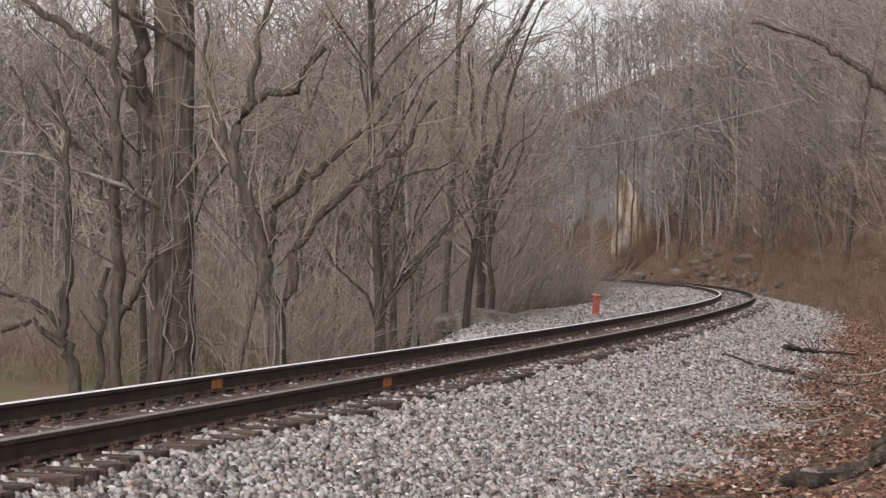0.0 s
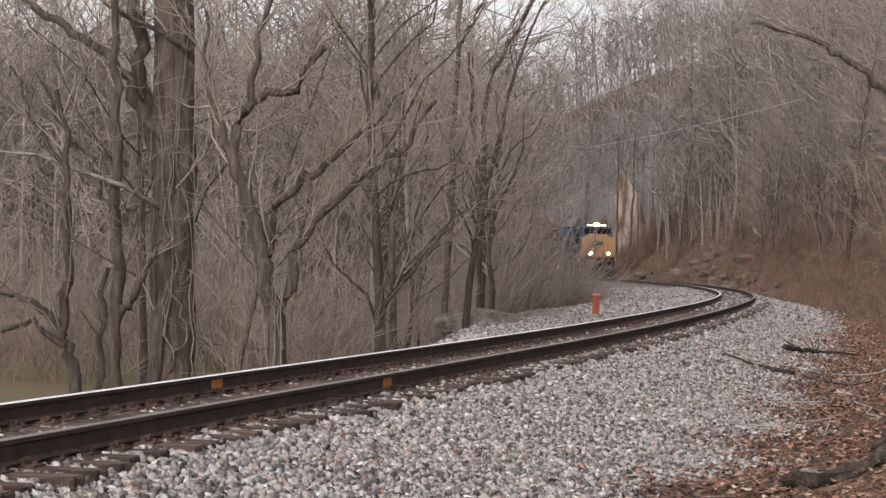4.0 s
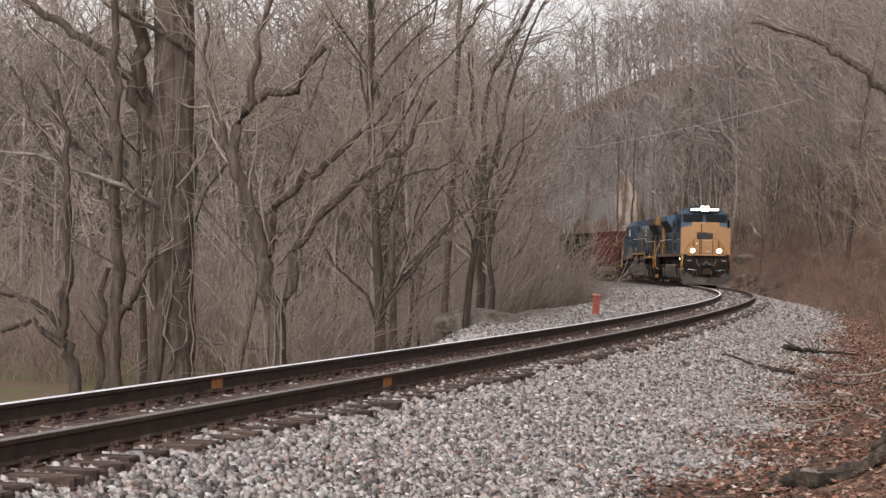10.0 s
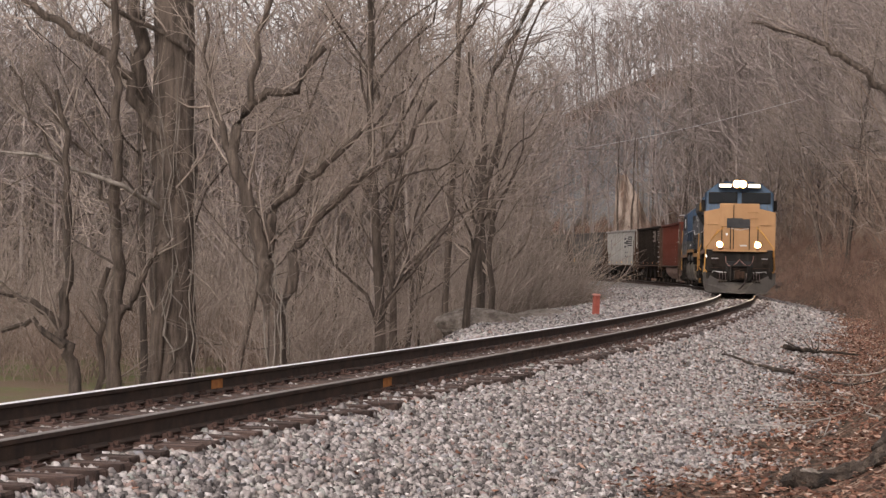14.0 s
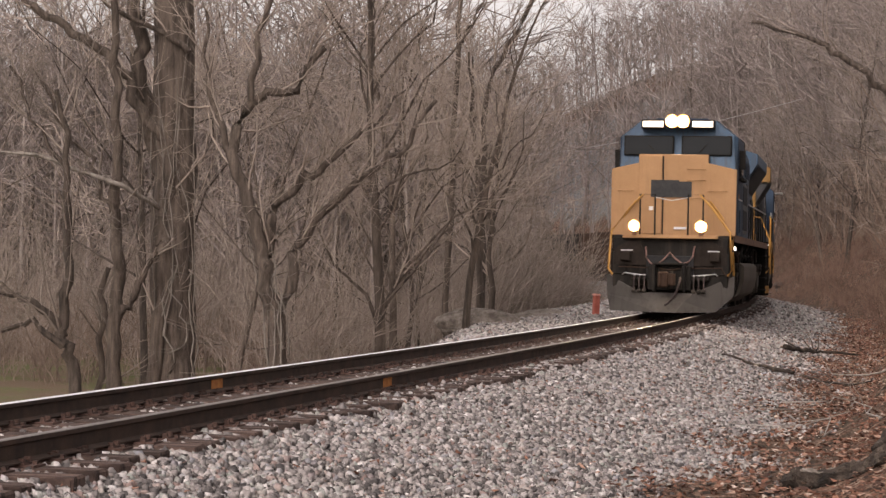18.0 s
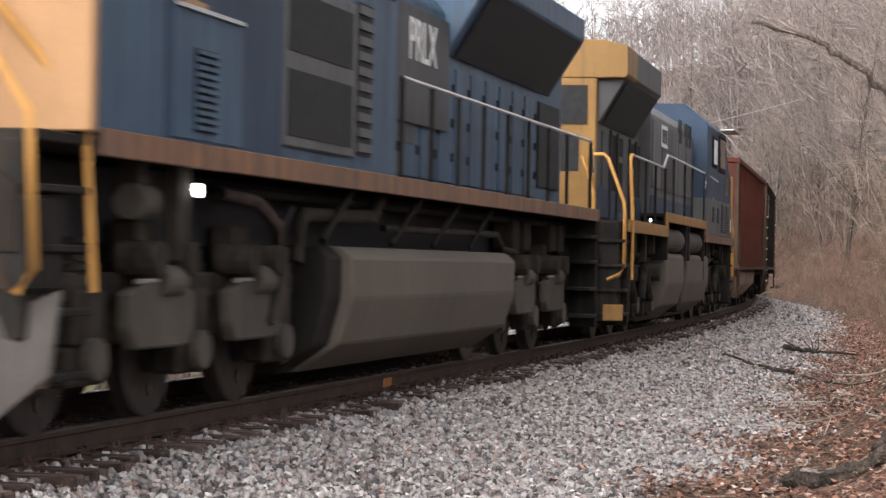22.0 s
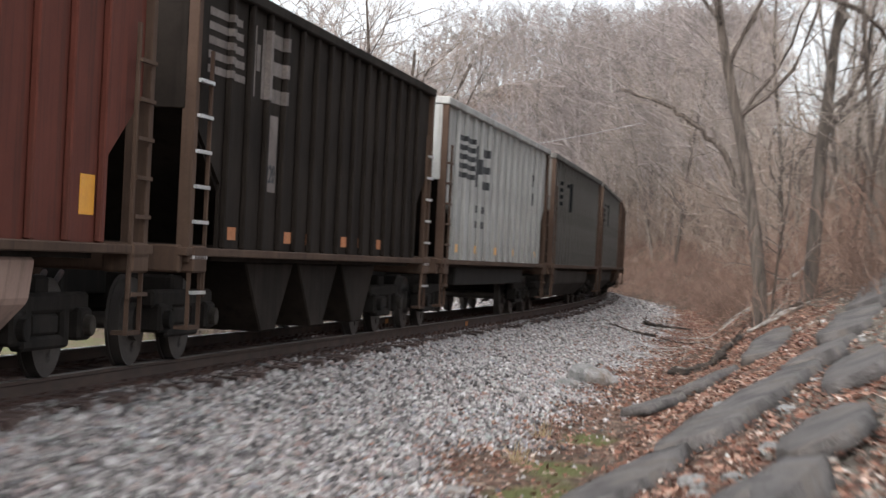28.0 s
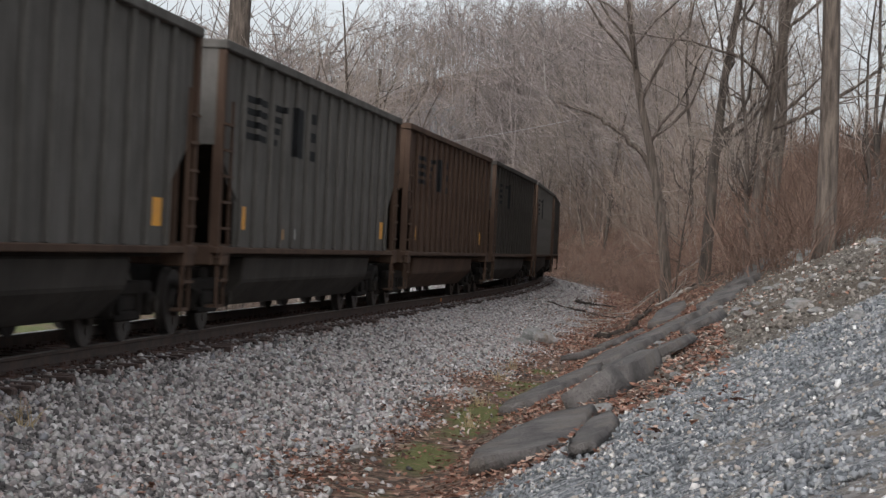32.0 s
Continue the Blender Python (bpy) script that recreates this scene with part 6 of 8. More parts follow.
    pipe(t, "uncoupling_lever", P_RUST, [(-1.3, 0.88, 1.2), (-0.3, 0.86, 1.18), (-0.1, 0.6, 1.14), (0.1, 0.6, 1.14), (0.3, 0.86, 1.18), (1.3, 0.88, 1.2), (1.42, 0.86, 1.0)], 0.018, 6)
    bx(t, "anticlimber", P_YELLOW, [(-1.2, 1.2, 0.78, 1.3, 1.93, 2.02)], 0.015, "worn yellow anticlimber")
    for sx in (-1, 1):
        for k in range(3):
            pipe(t, "brake_hose", M_HOSE, [(sx * (0.62 + 0.13 * k), 0.95, 0.98), (sx * (0.62 + .13 * k), 0.72, 0.92), (sx * (0.62 + .13 * k), 0.66, 0.62)], 0.03)
        bx(bx(t, "step_well", P_FRAME, [(min(sx * 1.08, sx * 1.12), max(sx * 1.08, sx * 1.12), 1.1, 1.9, 0.4, 1.95)][:1], 0.01), "step", P_FRAME, [(min(sx * 1.12, sx * 1.54), max(sx * 1.12, sx * 1.54), 1.15, 1.85, z, z + .05) for z in (0.45, 0.85, 1.25, 1.62)] + [(min(sx * 1.08, sx * 1.12), max(sx * 1.08, sx * 1.12), 1.1, 1.9, 0.4, 1.95)][1:], 0.01)
        bx(t, "step_edge", P_SILL, [(min(sx * 1.2, sx * 1.56), max(sx * 1.2, sx * 1.56), 1.08, 1.13, 0.42, 0.8)], 0.01, "rusty orange step edge")
        # corner handrails
        pipe(t, "corner_handrail", P_RAILING, [(sx * 0.72, 1.12, 3.05), (sx * 1.05, 1.0, 2.7), (sx * 1.5, 0.92, 2.1), (sx * 1.56, 0.9, 1.15), (sx * 1.45, 0.9, 1.0)], 0.028, 8, "yellow handrail")
        pipe(t, "corner_handrail", P_RAILING, [(sx * 0.95, 1.45, 2.9), (sx * 1.5, 1.75, 2.15), (sx * 1.56, 1.8, 1.0)], 0.028, 8, "yellow handrail")
        pipe(t, "pilot_grab", M_SILVER, [(sx * 0.55, 0.9, 0.98), (sx * 1.15, 0.9, 1.05), (sx * 1.2, 0.95, 1.0)], 0.018)
        pipe(t, "pilot_grab", M_SILVER, [(sx * 0.95, 0.92, 1.62), (sx * 1.25, 0.92, 1.62)], 0.018)
    arc = [(-0.62, 1.72), (-0.6, 1.45), (-0.48, 1.3), (-0.32, 1.27), (-0.15, 1.4), (0.0, 1.58), (0.15, 1.42), (0.32, 1.3), (0.46, 1.33), (0.58, 1.48), (0.62, 1.75)]
    pipe(t, "mu_hose", M_HOSE_PINK, [(x, 0.84 if abs(x) < 0.6 else 0.95, z) for x, z in arc], 0.022, 8, "dusty pink jumper hose")
    # nose: yellow front, blue sides
    face = [(-1.6, 2.02), (1.6, 2.02), (1.6, 3.72), (0.88, 3.88), (0.88, 4.1), (-0.9, 4.1), (-0.9, 3.88), (-1.6, 3.72)]
    prism(t, "nose_front", P_YELLOW, face, 1.62, 1.72, 0.012, "faded yellow nose front", )
    prism(t, "nose_body", P_BLUE, [(-1.54, 2.02), (1.54, 2.02), (1.54, 3.71), (0.85, 3.87), (-0.85, 3.87), (-1.54, 3.71)], 1.72, 3.3, 0.012)
    # sloping shoulders: reflected sky is painted on as pale blue
    for sx in (-1, 1):
        prism(t, "nose_shoulder", P_PALEBLUE, [(sx * 0.87, 3.885), (sx * 1.56, 3.73), (sx * 1.56, 3.715), (sx * 0.87, 3.86)], 1.725, 2.62, 0, "nose shoulder coloured pale blue for the sky's reflection")
    prism(t, "nose_hood", P_BLUE, [(-0.85, 3.85), (0.85, 3.85), (0.85, 4.09), (-0.85, 4.09)], 1.72, 2.9, 0.01)
    door = bx(t, "nose_door", P_YELLOW, [(-0.9, -0.3, 1.585, 1.625, 2.05, 4.06)], 0.012)
    bx(door, "door_seam", P_FRAME, [(-0.29, -0.255, 1.60, 1.622, 2.05, 4.05)])
    bx(t, "nose_emblem", M_BLACKPAINT, [(-0.58, 0.14, 1.578, 1.586, 3.0, 3.44), (0.14, 0.46, 1.578, 1.586, 3.0, 3.40)], 0, "plain dark rectangle painted on the nose")
    bx(t, "nose_label", M_WHITEPAINT, [(-0.62, -0.52, 1.578, 1.586, 2.66, 2.76)])
    bx(t, "nose_label", M_SILVER, [(0.02, 0.34, 1.58, 1.615, 2.18, 2.24)])
    for x0, x1, z in ((0.35, 0.8, 3.72), (0.35, 0.8, 3.44), (0.9, 1.35, 3.16), (-1.42, -1.05, 3.16), (0.3, 0.75, 2.98)):
        pipe(t, "nose_grab", P_YELLOW, [(x0, 1.6, z), (x0, 1.53, z), (x1, 1.53, z), (x1, 1.6, z)], 0.014)
    for sx in (-1, 1):
        pipe(t, "platform_rail", P_FRAME, [(sx * 0.42, 1.12, 2.02), (sx * 0.42, 1.12, 3.05), (sx * 0.8, 1.12, 3.05), (sx * 0.8, 1.12, 2.02)], 0.022, 8)
    pipe(t, "platform_chain", M_SILVER, [(-0.42, 1.12, 2.98), (0.0, 1.1, 2.9), (0.42, 1.12, 2.98)], 0.012)
    nose_lamps(t, 0.74, [(-0.9, 2.24, 0.10), (0.78, 2.24, 0.105)], P_SILL)
    for sx in (-1, 1):
        bx(t, "lamp_bracket", P_SILL, [(sx * 0.84 - 0.11, sx * 0.84 - 0.01, 0.72, 0.84, 2.0, 2.12)], 0.01)
    # cab
    cab_out = [(-1.55, 2.02), (1.55, 2.02), (1.55, 4.62), (1.0, 5.06), (-1.0, 5.06), (-1.55, 4.62)]
    prism(t, "cab", P_DKBLUE, cab_out, 3.0, 5.6, 0.02, "blue cab")
    bm = bmesh.new()
    f0 = [bm.verts.new((x, a - OFF, z)) for x, a, z in ((-1.5, 2.55, 3.72), (1.5, 2.55, 3.72), (1.44, 2.85, 4.65), (0.97, 2.9, 5.04), (-0.97, 2.9, 5.04), (-1.44, 2.85, 4.65))]
    f1 = [bm.verts.new((x, 3.05 - OFF, z)) for x, z in ((-1.54, 3.72), (1.54, 3.72), (1.54, 4.62), (0.99, 5.06), (-0.99, 5.06), (-1.54, 4.62))]
    bm.faces.new(f0)
    for i in range(6):
        bm.faces.new((f0[i], f0[(i + 1) % 6], f1[(i + 1) % 6], f1[i]))
    bmesh.ops.recalc_face_normals(bm, faces=bm.faces[:])
    part("cab_front", bm, P_BLUE, t)
    for sx in (-1, 1):
        w = bx(t, "windshield", P_FRAME, [(min(sx * 0.1, sx * 1.4), max(sx * 0.1, sx * 1.4), 2.60, 2.74, 4.12, 4.64)], 0.02)
        bx(w, "pane", M_GLASS, [(min(sx * 0.14, sx * 1.36), max(sx * 0.14, sx * 1.36), 2.585, 2.60, 4.16, 4.6)])
        pipe(w, "wiper", P_FRAME, [(sx * 0.5, 2.58, 4.14), (sx * 0.75, 2.575, 4.4)], 0.012)
        bx(t, "number_board", P_FRAME, [(min(sx * 0.34, sx * 0.95), max(sx * 0.34, sx * 0.95), 2.5, 2.95, 4.82, 5.05)], 0.015)
        bx(t, "number_board_glass", M_NUMBER, [(min(sx * 0.38, sx * 0.91), max(sx * 0.38, sx * 0.91), 2.485, 2.5, 4.86, 5.01)], 0, "lit number board")
        sw = bx(t, "side_window", P_FRAME, [(min(sx * 1.54, sx * 1.585), max(sx * 1.54, sx * 1.585), 3.55, 4.85, 3.62, 4.32)], 0.015)
        bx(sw, "pane", M_GLASS, [(min(sx * 1.58, sx * 1.592), max(sx * 1.58, sx * 1.592), a0, a0 + 0.56, 3.7, 4.25) for a0 in (3.62, 4.22)])
        bx(t, "armrest", P_FRAME, [(min(sx * 1.55, sx * 1.68), max(sx * 1.55, sx * 1.68), 3.5, 4.9, 3.52, 3.6)], 0.01)
        bx(t, "mirror", P_FRAME, [(min(sx * 1.56, sx * 1.72), max(sx * 1.56, sx * 1.72), 3.3, 3.36, 3.8, 4.3)], 0.01)
    bx(t, "headlight_housing", P_FRAME, [(-0.3, 0.3, 2.45, 2.95, 4.84, 5.15)], 0.03)
    nose_lamps(t, 2.42, [(-0.14, 5.0, 0.12), (0.14, 5.0, 0.12)], P_FRAME)
    bx(t, "roof_unit", P_DKBLUE, [(-0.7, 0.7, 3.9, 5.0, 5.04, 5.18)], 0.03)
    bx(t, "cab_emblem", P_YELLOW, [(1.552, 1.557, 3.3, 3.55, 2.95, 3.15), (1.552, 1.557, 3.5, 3.8, 2.88, 3.08)], 0, "worn yellow mark on the cab side")
    pipe(t, "horn", M_SILVER, [(0.3, 5.3, 5.12), (0.3, 4.9, 5.14)], 0.05)
    # equipment cabinets and grilles behind the cab
    for sx in (-1, 1):
        X = sx * 1.5
        side_poly(t, "electrical_cabinet", P_BLUE, [(5.6, 2.03), (9.3, 2.03), (9.3, 4.35), (5.6, 4.55)], min(0, X), max(0, X), bev=0.02)
        bx(t, "cab_door", P_BLUE, [(min(sx * 1.548, sx * 1.56), max(sx * 1.548, sx * 1.56), 3.15, 4.6, 2.08, 3.0)], 0.004, "blue side panel with a louvred vent")
        bx(t, "drip_rail", M_SILVER, [(min(sx * 1.56, sx * 1.59), max(sx * 1.56, sx * 1.59), 3.15, 4.55, 3.0, 3.03)])
        louvres(t, 3.55, 4.0, 2.14, 2.74, sx * 1.562, P_BLUE, 11, sx)
        g = bx(t, "grille_frame", P_GREY, [(min(X, sx * 1.54), max(X, sx * 1.54), 5.65, 7.75, 2.16, 3.55)], 0.015)
        for z0, z1 in ((2.25, 2.8), (2.95, 3.45)):
            bx(g, "grille", M_BLACK, [(min(sx * 1.54, sx * 1.55), max(sx * 1.54, sx * 1.55), 5.75, 7.6, z0, z1)])
        louvres(t, 7.85, 8.35, 2.2, 3.6, sx * 1.505, P_GREY, 10, sx)
        louvres(t, 7.0, 9.1, 3.75, 4.2, sx * 1.505, P_DKBLUE, 6, sx)
        bx(t, "roof_railing", P_FRAME, [(min(sx * 1.42, sx * 1.45), max(sx * 1.42, sx * 1.45), a, a + .04, 4.3, 4.75) for a in (5.8, 6.5, 7.2, 7.9)] + [(min(sx * 1.42, sx * 1.45), max(sx * 1.42, sx * 1.45), 5.8, 7.94, 4.72, 4.76)])
    # engine hood with doors
    prism(t, "engine_hood", P_BLUE, [(-1.05, 2.02), (1.05, 2.02), (1.05, 4.1), (0.8, 4.4), (-0.8, 4.4), (-1.05, 4.1)], 9.3, 20.1, 0.02)
    for sx in (-1, 1):
        for i in range(11):
            a = 9.5 + i * 0.8
            d = bx(t, "hood_door", P_BLUE if i > 1 else P_PATCH, [(min(sx * 1.05, sx * 1.075), max(sx * 1.05, sx * 1.075), a, a + .7, 2.15, 3.5)], 0.008)
            bx(d, "latch", P_FRAME, [(min(sx * 1.075, sx * 1.1), max(sx * 1.075, sx * 1.1), a + .58, a + .64, z, z + .1) for z in (2.4, 2.8, 3.2)])
        bx(t, "hood_panel", M_BLACK, [(min(sx * 1.05, sx * 1.085), max(sx * 1.05, sx * 1.085), 18.4, 19.9, 2.3, 3.5)], 0.01, "dark screened rear panel")
        bx(t, "hood_panel", P_PATCH, [(min(sx * 1.05, sx * 1.083), max(sx * 1.05, sx * 1.083), 9.45, 11.6, 2.5, 3.62)], 0.008, "grey painted-over patch")
        # flared radiator
        prism(t, "radiator", P_BLUE, [(sx * 0.8, 3.62), (sx * 1.06, 3.62), (sx * 1.56, 4.42), (sx * 1.56, 4.72), (sx * 1.1, 4.85), (sx * 0.6, 4.85)], 13.0, 19.2, 0.015, "flared radiator housing")
        bm = bmesh.new()
        q = [bm.verts.new((sx * x, a - OFF, z)) for x, a, z in ((1.09, 13.3, 3.64), (1.09, 18.9, 3.64), (1.55, 18.9, 4.38), (1.55, 13.3, 4.38))]
        bm.faces.new(q if sx < 0 else q[::-1])
        bmesh.ops.translate(bm, verts=bm.verts[:], vec=(sx * 0.012, 0, -0.012))
        bmesh.ops.solidify(bm, geom=bm.faces[:], thickness=0.006)
        part("radiator_grille", bm, M_BLACK, t)
        # handrail
        places = [9.5, 10.7, 11.9, 13.15, 14.45, 15.7, 17.0, 18.35, 20.2]
        stanchions(t, places, sx * 1.5, 2.0, 3.05)
        pipe(t, "handrail", M_SILVER, [(sx * 1.5, 9.5, 3.05), (sx * 1.5, 20.2, 3.05), (sx * 1.5, 20.5, 2.6)], 0.022, 8, "worn silver handrail")
        # owner's mark on a dark patch
        patch = bx(t, "mark_patch", P_PATCH, [(min(sx * 1.1, sx * 1.118), max(sx * 1.1, sx * 1.118), 9.7, 12.95, 2.72, 3.98)], 0.004, "dark patch with white stencilled letters")
        letters(patch, "PRLX", M_WHITEPAINT, sx * 1.122, 11.75, 3.6, 0.66, sx, 0.8)
        # brackets, reservoir and conduits under the walkway
        def side(x0, x1):
            return min(sx * x0, sx * x1), max(sx * x0, sx * x1)
        bx(t, "light_bracket", P_TRUCK, [(*side(1.28, 1.4), 3.7, 3.95, 1.2, 1.92)], 0.015)
        drum(t, "sand_trap", P_TANK, (sx * 1.3, 3.15, 1.62), 0.13, 0.16, "y", 14, "small dusty drum")
        bx(t, "sand_bracket", P_TRUCK, [(*side(1.2, 1.36), 3.05, 3.2, 1.72, 1.92)], 0.01)
        for a0 in (9.9, 11.6, 13.3):
            pipe(t, "brace", P_FRAME, [(sx * 1.3, a0, 1.4), (sx * 1.42, a0 + 0.8, 1.9)], 0.035)
        pipe(t, "conduit", P_FRAME, [(sx * 1.18, 5.0, 1.78), (sx * 1.18, 20.0, 1.8)], 0.045, 8)
        pipe(t, "conduit", P_TRUCK, [(sx * 1.3, 9.6, 1.56), (sx * 1.3, 14.8, 1.58), (sx * 1.3, 15.2, 1.4), (sx * 1.3, 15.9, 1.38)], 0.04, 8)
        pipe(t, "cable_loop", M_HOSE, [(sx * 1.25, 5.0, 1.75), (sx * 1.34, 5.6, 1.7), (sx * 1.38, 6.05, 1.5), (sx * 1.38, 6.2, 1.15), (sx * 1.34, 6.15, 0.75)], 0.055, 8)
        for a0 in (15.9, 16.6, 18.4, 19.0):
            bx(t, "junction_box", P_PILOT, [(*side(1.0, 1.28), a0, a0 + 0.42, 1.4, 1.8)], 0.02)
        # tank and piping
        pipe(t, "air_pipe", P_TRUCK, [(sx * 1.3, 6.8, 1.2), (sx * 1.3, 7.0, 1.62), (sx * 1.3, 9.2, 1.66), (sx * 1.3, 9.5, 1.85)], 0.07, 8)
        pipe(t, "air_pipe", P_FRAME, [(sx * 1.35, 5.9, 0.7), (sx * 1.35, 6.2, 1.5), (sx * 1.3, 6.6, 1.66)], 0.05, 8)
        pipe(t, "brace", P_FRAME, [(sx * 1.35, 7.4, 1.4), (sx * 1.4, 8.2, 1.9)], 0.04)
        bx(bx(t, "rear_step_well", P_FRAME, [(min(sx * 1.06, sx * 1.1), max(sx * 1.06, sx * 1.1), 20.0, 20.9, 0.4, 1.95), (min(sx * 1.1, sx * 1.5), max(sx * 1.1, sx * 1.5), 20.82, 20.88, 0.3, 1.95)][:1], 0.008), "step", P_FRAME, [(min(sx * 1.1, sx * 1.54), max(sx * 1.1, sx * 1.54), 20.1, 20.8, z, z + .05) for z in (0.45, 0.85, 1.25, 1.62)] + [(min(sx * 1.06, sx * 1.1), max(sx * 1.06, sx * 1.1), 20.0, 20.9, 0.4, 1.95), (min(sx * 1.1, sx * 1.5), max(sx * 1.1, sx * 1.5), 20.82, 20.88, 0.3, 1.95)][1:], 0.008)
        drum(t, "step_light", M_STEPLIGHT, (sx * 1.45, 3.95, 1.73), 0.05, 0.02, "x", 12, "small bright step light", 0)
    tank = [(-1.48, 0.88), (-1.36, 0.46), (-0.95, 0.19), (0.95, 0.19), (1.36, 0.46), (1.48, 0.88), (1.48, 1.26), (1.36, 1.36), (-1.36, 1.36), (-1.48, 1.26)]
    tk = prism(t, "fuel_tank", P_TANKDUST, tank, 7.95, 15.1, 0.02, "dusty grey fuel tank")
    for a0, a1 in ((7.5, 7.95), (15.1, 15.4)):
        prism(tk, "tank_end", P_FRAME, [(x * 0.93, z) for x, z in tank], a0, a1, 0.02)
    bx(t, "rear_pilot", P_FRAME, [(-1.45, 1.45, 20.85, 20.95, 0.6, 1.95)], 0.02)
    bx(t, "rear_hood_end", P_BLUE, [(-1.03, 1.03, 20.1, 20.35, 2.02, 4.05)], 0.06)
    for a in (13.0, 14.8, 16.6, 18.2):
        drum(t, "roof_fan", P_FRAME, (0, a, 4.88), 0.62, 0.06, "z", 20)
    bx(t, "exhaust_stack", P_FRAME, [(-0.25, 0.25, 10.6, 11.6, 4.38, 4.75)], 0.03)
    coupler(t, 22.1, 1)
    loco_truck(t, 4.6, "round")
    loco_truck(t, 17.4, "round")
    TRAIN.append((t, L / 2, 12.8))
    return t


def trail_loco():
    global OFF
    L = 22.5
    OFF = L / 2
    t = thing("locomotive", "grey and blue diesel locomotive with a yellow radiator end, running backwards", "locomotive", group="locomotives")
    # underframe coloured near-black in place of the shade beneath the sill
    bx(t, "underframe", M_BLACK, [(-0.95, 0.95, 1.0, 21.4, 1.3, 1.85), (-0.6, 0.6, 0.9, 21.6, 0.9, 1.5)], 0.03)
    for sx in (-1, 1):
        def pair(x0, x1):
            return min(sx * x0, sx * x1), max(sx * x0, sx * x1)
        for a0, a1, z0, z1 in ((1.25, 6.7, 1.78, 1.98), (6.55, 14.0, 2.06, 2.24), (13.9, 21.5, 1.78, 1.96)):
            bx(t, "sill_stripe", P_SILL if a0 > 13 else P_SILLGOLD, [(*pair(1.5, 1.56), a0, a1, z0, z1)], 0.008, "worn yellow side sill")
        bx(t, "sill_riser", P_SILLGOLD, [(*pair(1.5, 1.56), 6.5, 6.7, 1.78, 2.24), (*pair(1.5, 1.56), 13.9, 14.05, 1.78, 2.24)], 0.008)
        bx(t, "walkway", P_FRAME, [(*pair(1.0, 1.52), 1.1, 6.6, 1.92, 1.97), (*pair(1.0, 1.52), 6.6, 14.0, 2.16, 2.22), (*pair(1.0, 1.52), 14.0, 21.4, 1.9, 1.95)])
        bx(bx(t, "step_well", P_FRAME, [(*pair(1.06, 1.1), 0.7, 1.5, 0.3, 1.95), (*pair(1.1, 1.5), 1.4, 1.46, 0.25, 1.95)][:1], 0.008), "step", P_FRAME, [(*pair(1.1, 1.54), 0.75, 1.4, z, z + .05) for z in (0.42, 0.8, 1.2, 1.6)] + [(*pair(1.06, 1.1), 0.7, 1.5, 0.3, 1.95), (*pair(1.1, 1.5), 1.4, 1.46, 0.25, 1.95)][1:], 0.008)
        bx(t, "step_edge", P_SILLGOLD, [(*pair(1.2, 1.52), 0.72, 0.77, 0.34, 0.6)], 0.01)
        pipe(t, "corner_handrail", P_RAILING, [(sx * 0.95, 0.98, 3.02), (sx * 1.15, 0.95, 3.03), (sx * 1.22, 0.93, 2.95), (sx * 1.5, 0.84, 2.25), (sx * 1.52, 0.82, 2.1), (sx * 1.52, 0.8, 1.2), (sx * 1.44, 0.8, 1.08), (sx * 1.25, 0.8, 1.0)], 0.03, 8, "yellow handrail")
        pipe(t, "corner_handrail", P_RAILING, [(sx * 1.5, 1.9, 3.06), (sx * 1.52, 1.5, 3.04), (sx * 1.53, 1.36, 2.98), (sx * 1.53, 1.33, 2.85), (sx * 1.54, 1.5, 2.3), (sx * 1.55, 1.54, 2.1), (sx * 1.55, 1.54, 1.0)], 0.03, 8, "yellow handrail")
        pipe(t, "corner_handrail", P_RAILING, [(sx * 0.8, 0.9, 3.0), (sx * 1.0, 0.85, 2.4), (sx * 1.02, 0.85, 1.2)], 0.03, 8, "yellow handrail")
        # radiator wing
        prism(t, "radiator_wing", P_PATCH, [(sx * 0.5, 3.55), (sx * 1.02, 3.55), (sx * 1.46, 4.28), (sx * 1.5, 4.32), (sx * 1.5, 4.78), (sx * 1.1, 4.88), (sx * 0.5, 4.88)], 1.12, 5.6, 0.015, "overhanging radiator housing")
        prism(t, "radiator_end", P_YELLOW_DEEP, [(sx * 0.0, 4.27), (sx * 1.466, 4.27), (sx * 1.506, 4.33), (sx * 1.506, 4.785), (sx * 1.1, 4.887), (sx * 0.0, 4.9)], 0.98, 2.2, 0.012, "yellow radiator end cap")
        bm = bmesh.new()
        q = [bm.verts.new((sx * x, a - OFF, z)) for x, a, z in ((1.045, 1.35, 3.58), (1.045, 5.3, 3.58), (1.455, 5.3, 4.25), (1.455, 1.35, 4.25))]
        bm.faces.new(q if sx < 0 else q[::-1])
        bmesh.ops.translate(bm, verts=bm.verts[:], vec=(sx * 0.012, 0, -0.012))
        bmesh.ops.solidify(bm, geom=bm.faces[:], thickness=0.006)
        part("radiator_grille", bm, M_BLACK, t)
        bx(t, "end_grille", M_BLACK, [(*pair(0.08, 1.0), 1.05, 1.118, 3.56, 4.24)], 0.01)
        # hood side
        for i in range(6):
            a = 1.6 + i * 0.82
            bx(t, "hood_door", P_PATCH if i in (0, 3) else P_FRAME, [(*pair(1.0, 1.03), a, a + .74, 2.1, 3.45)], 0.008)
        bx(t, "blue_band", P_DKBLUE, [(*pair(1.0, 1.035), 1.15, 6.6, 2.02, 2.5)], 0.004, "dark blue stripe along the hood")
        for a in (2.3, 3.15, 4.75, 5.6):
            bx(t, "door_post", M_BLACK, [(*pair(1.03, 1.07), a, a + 0.09, 2.0, 3.5)], 0.006)
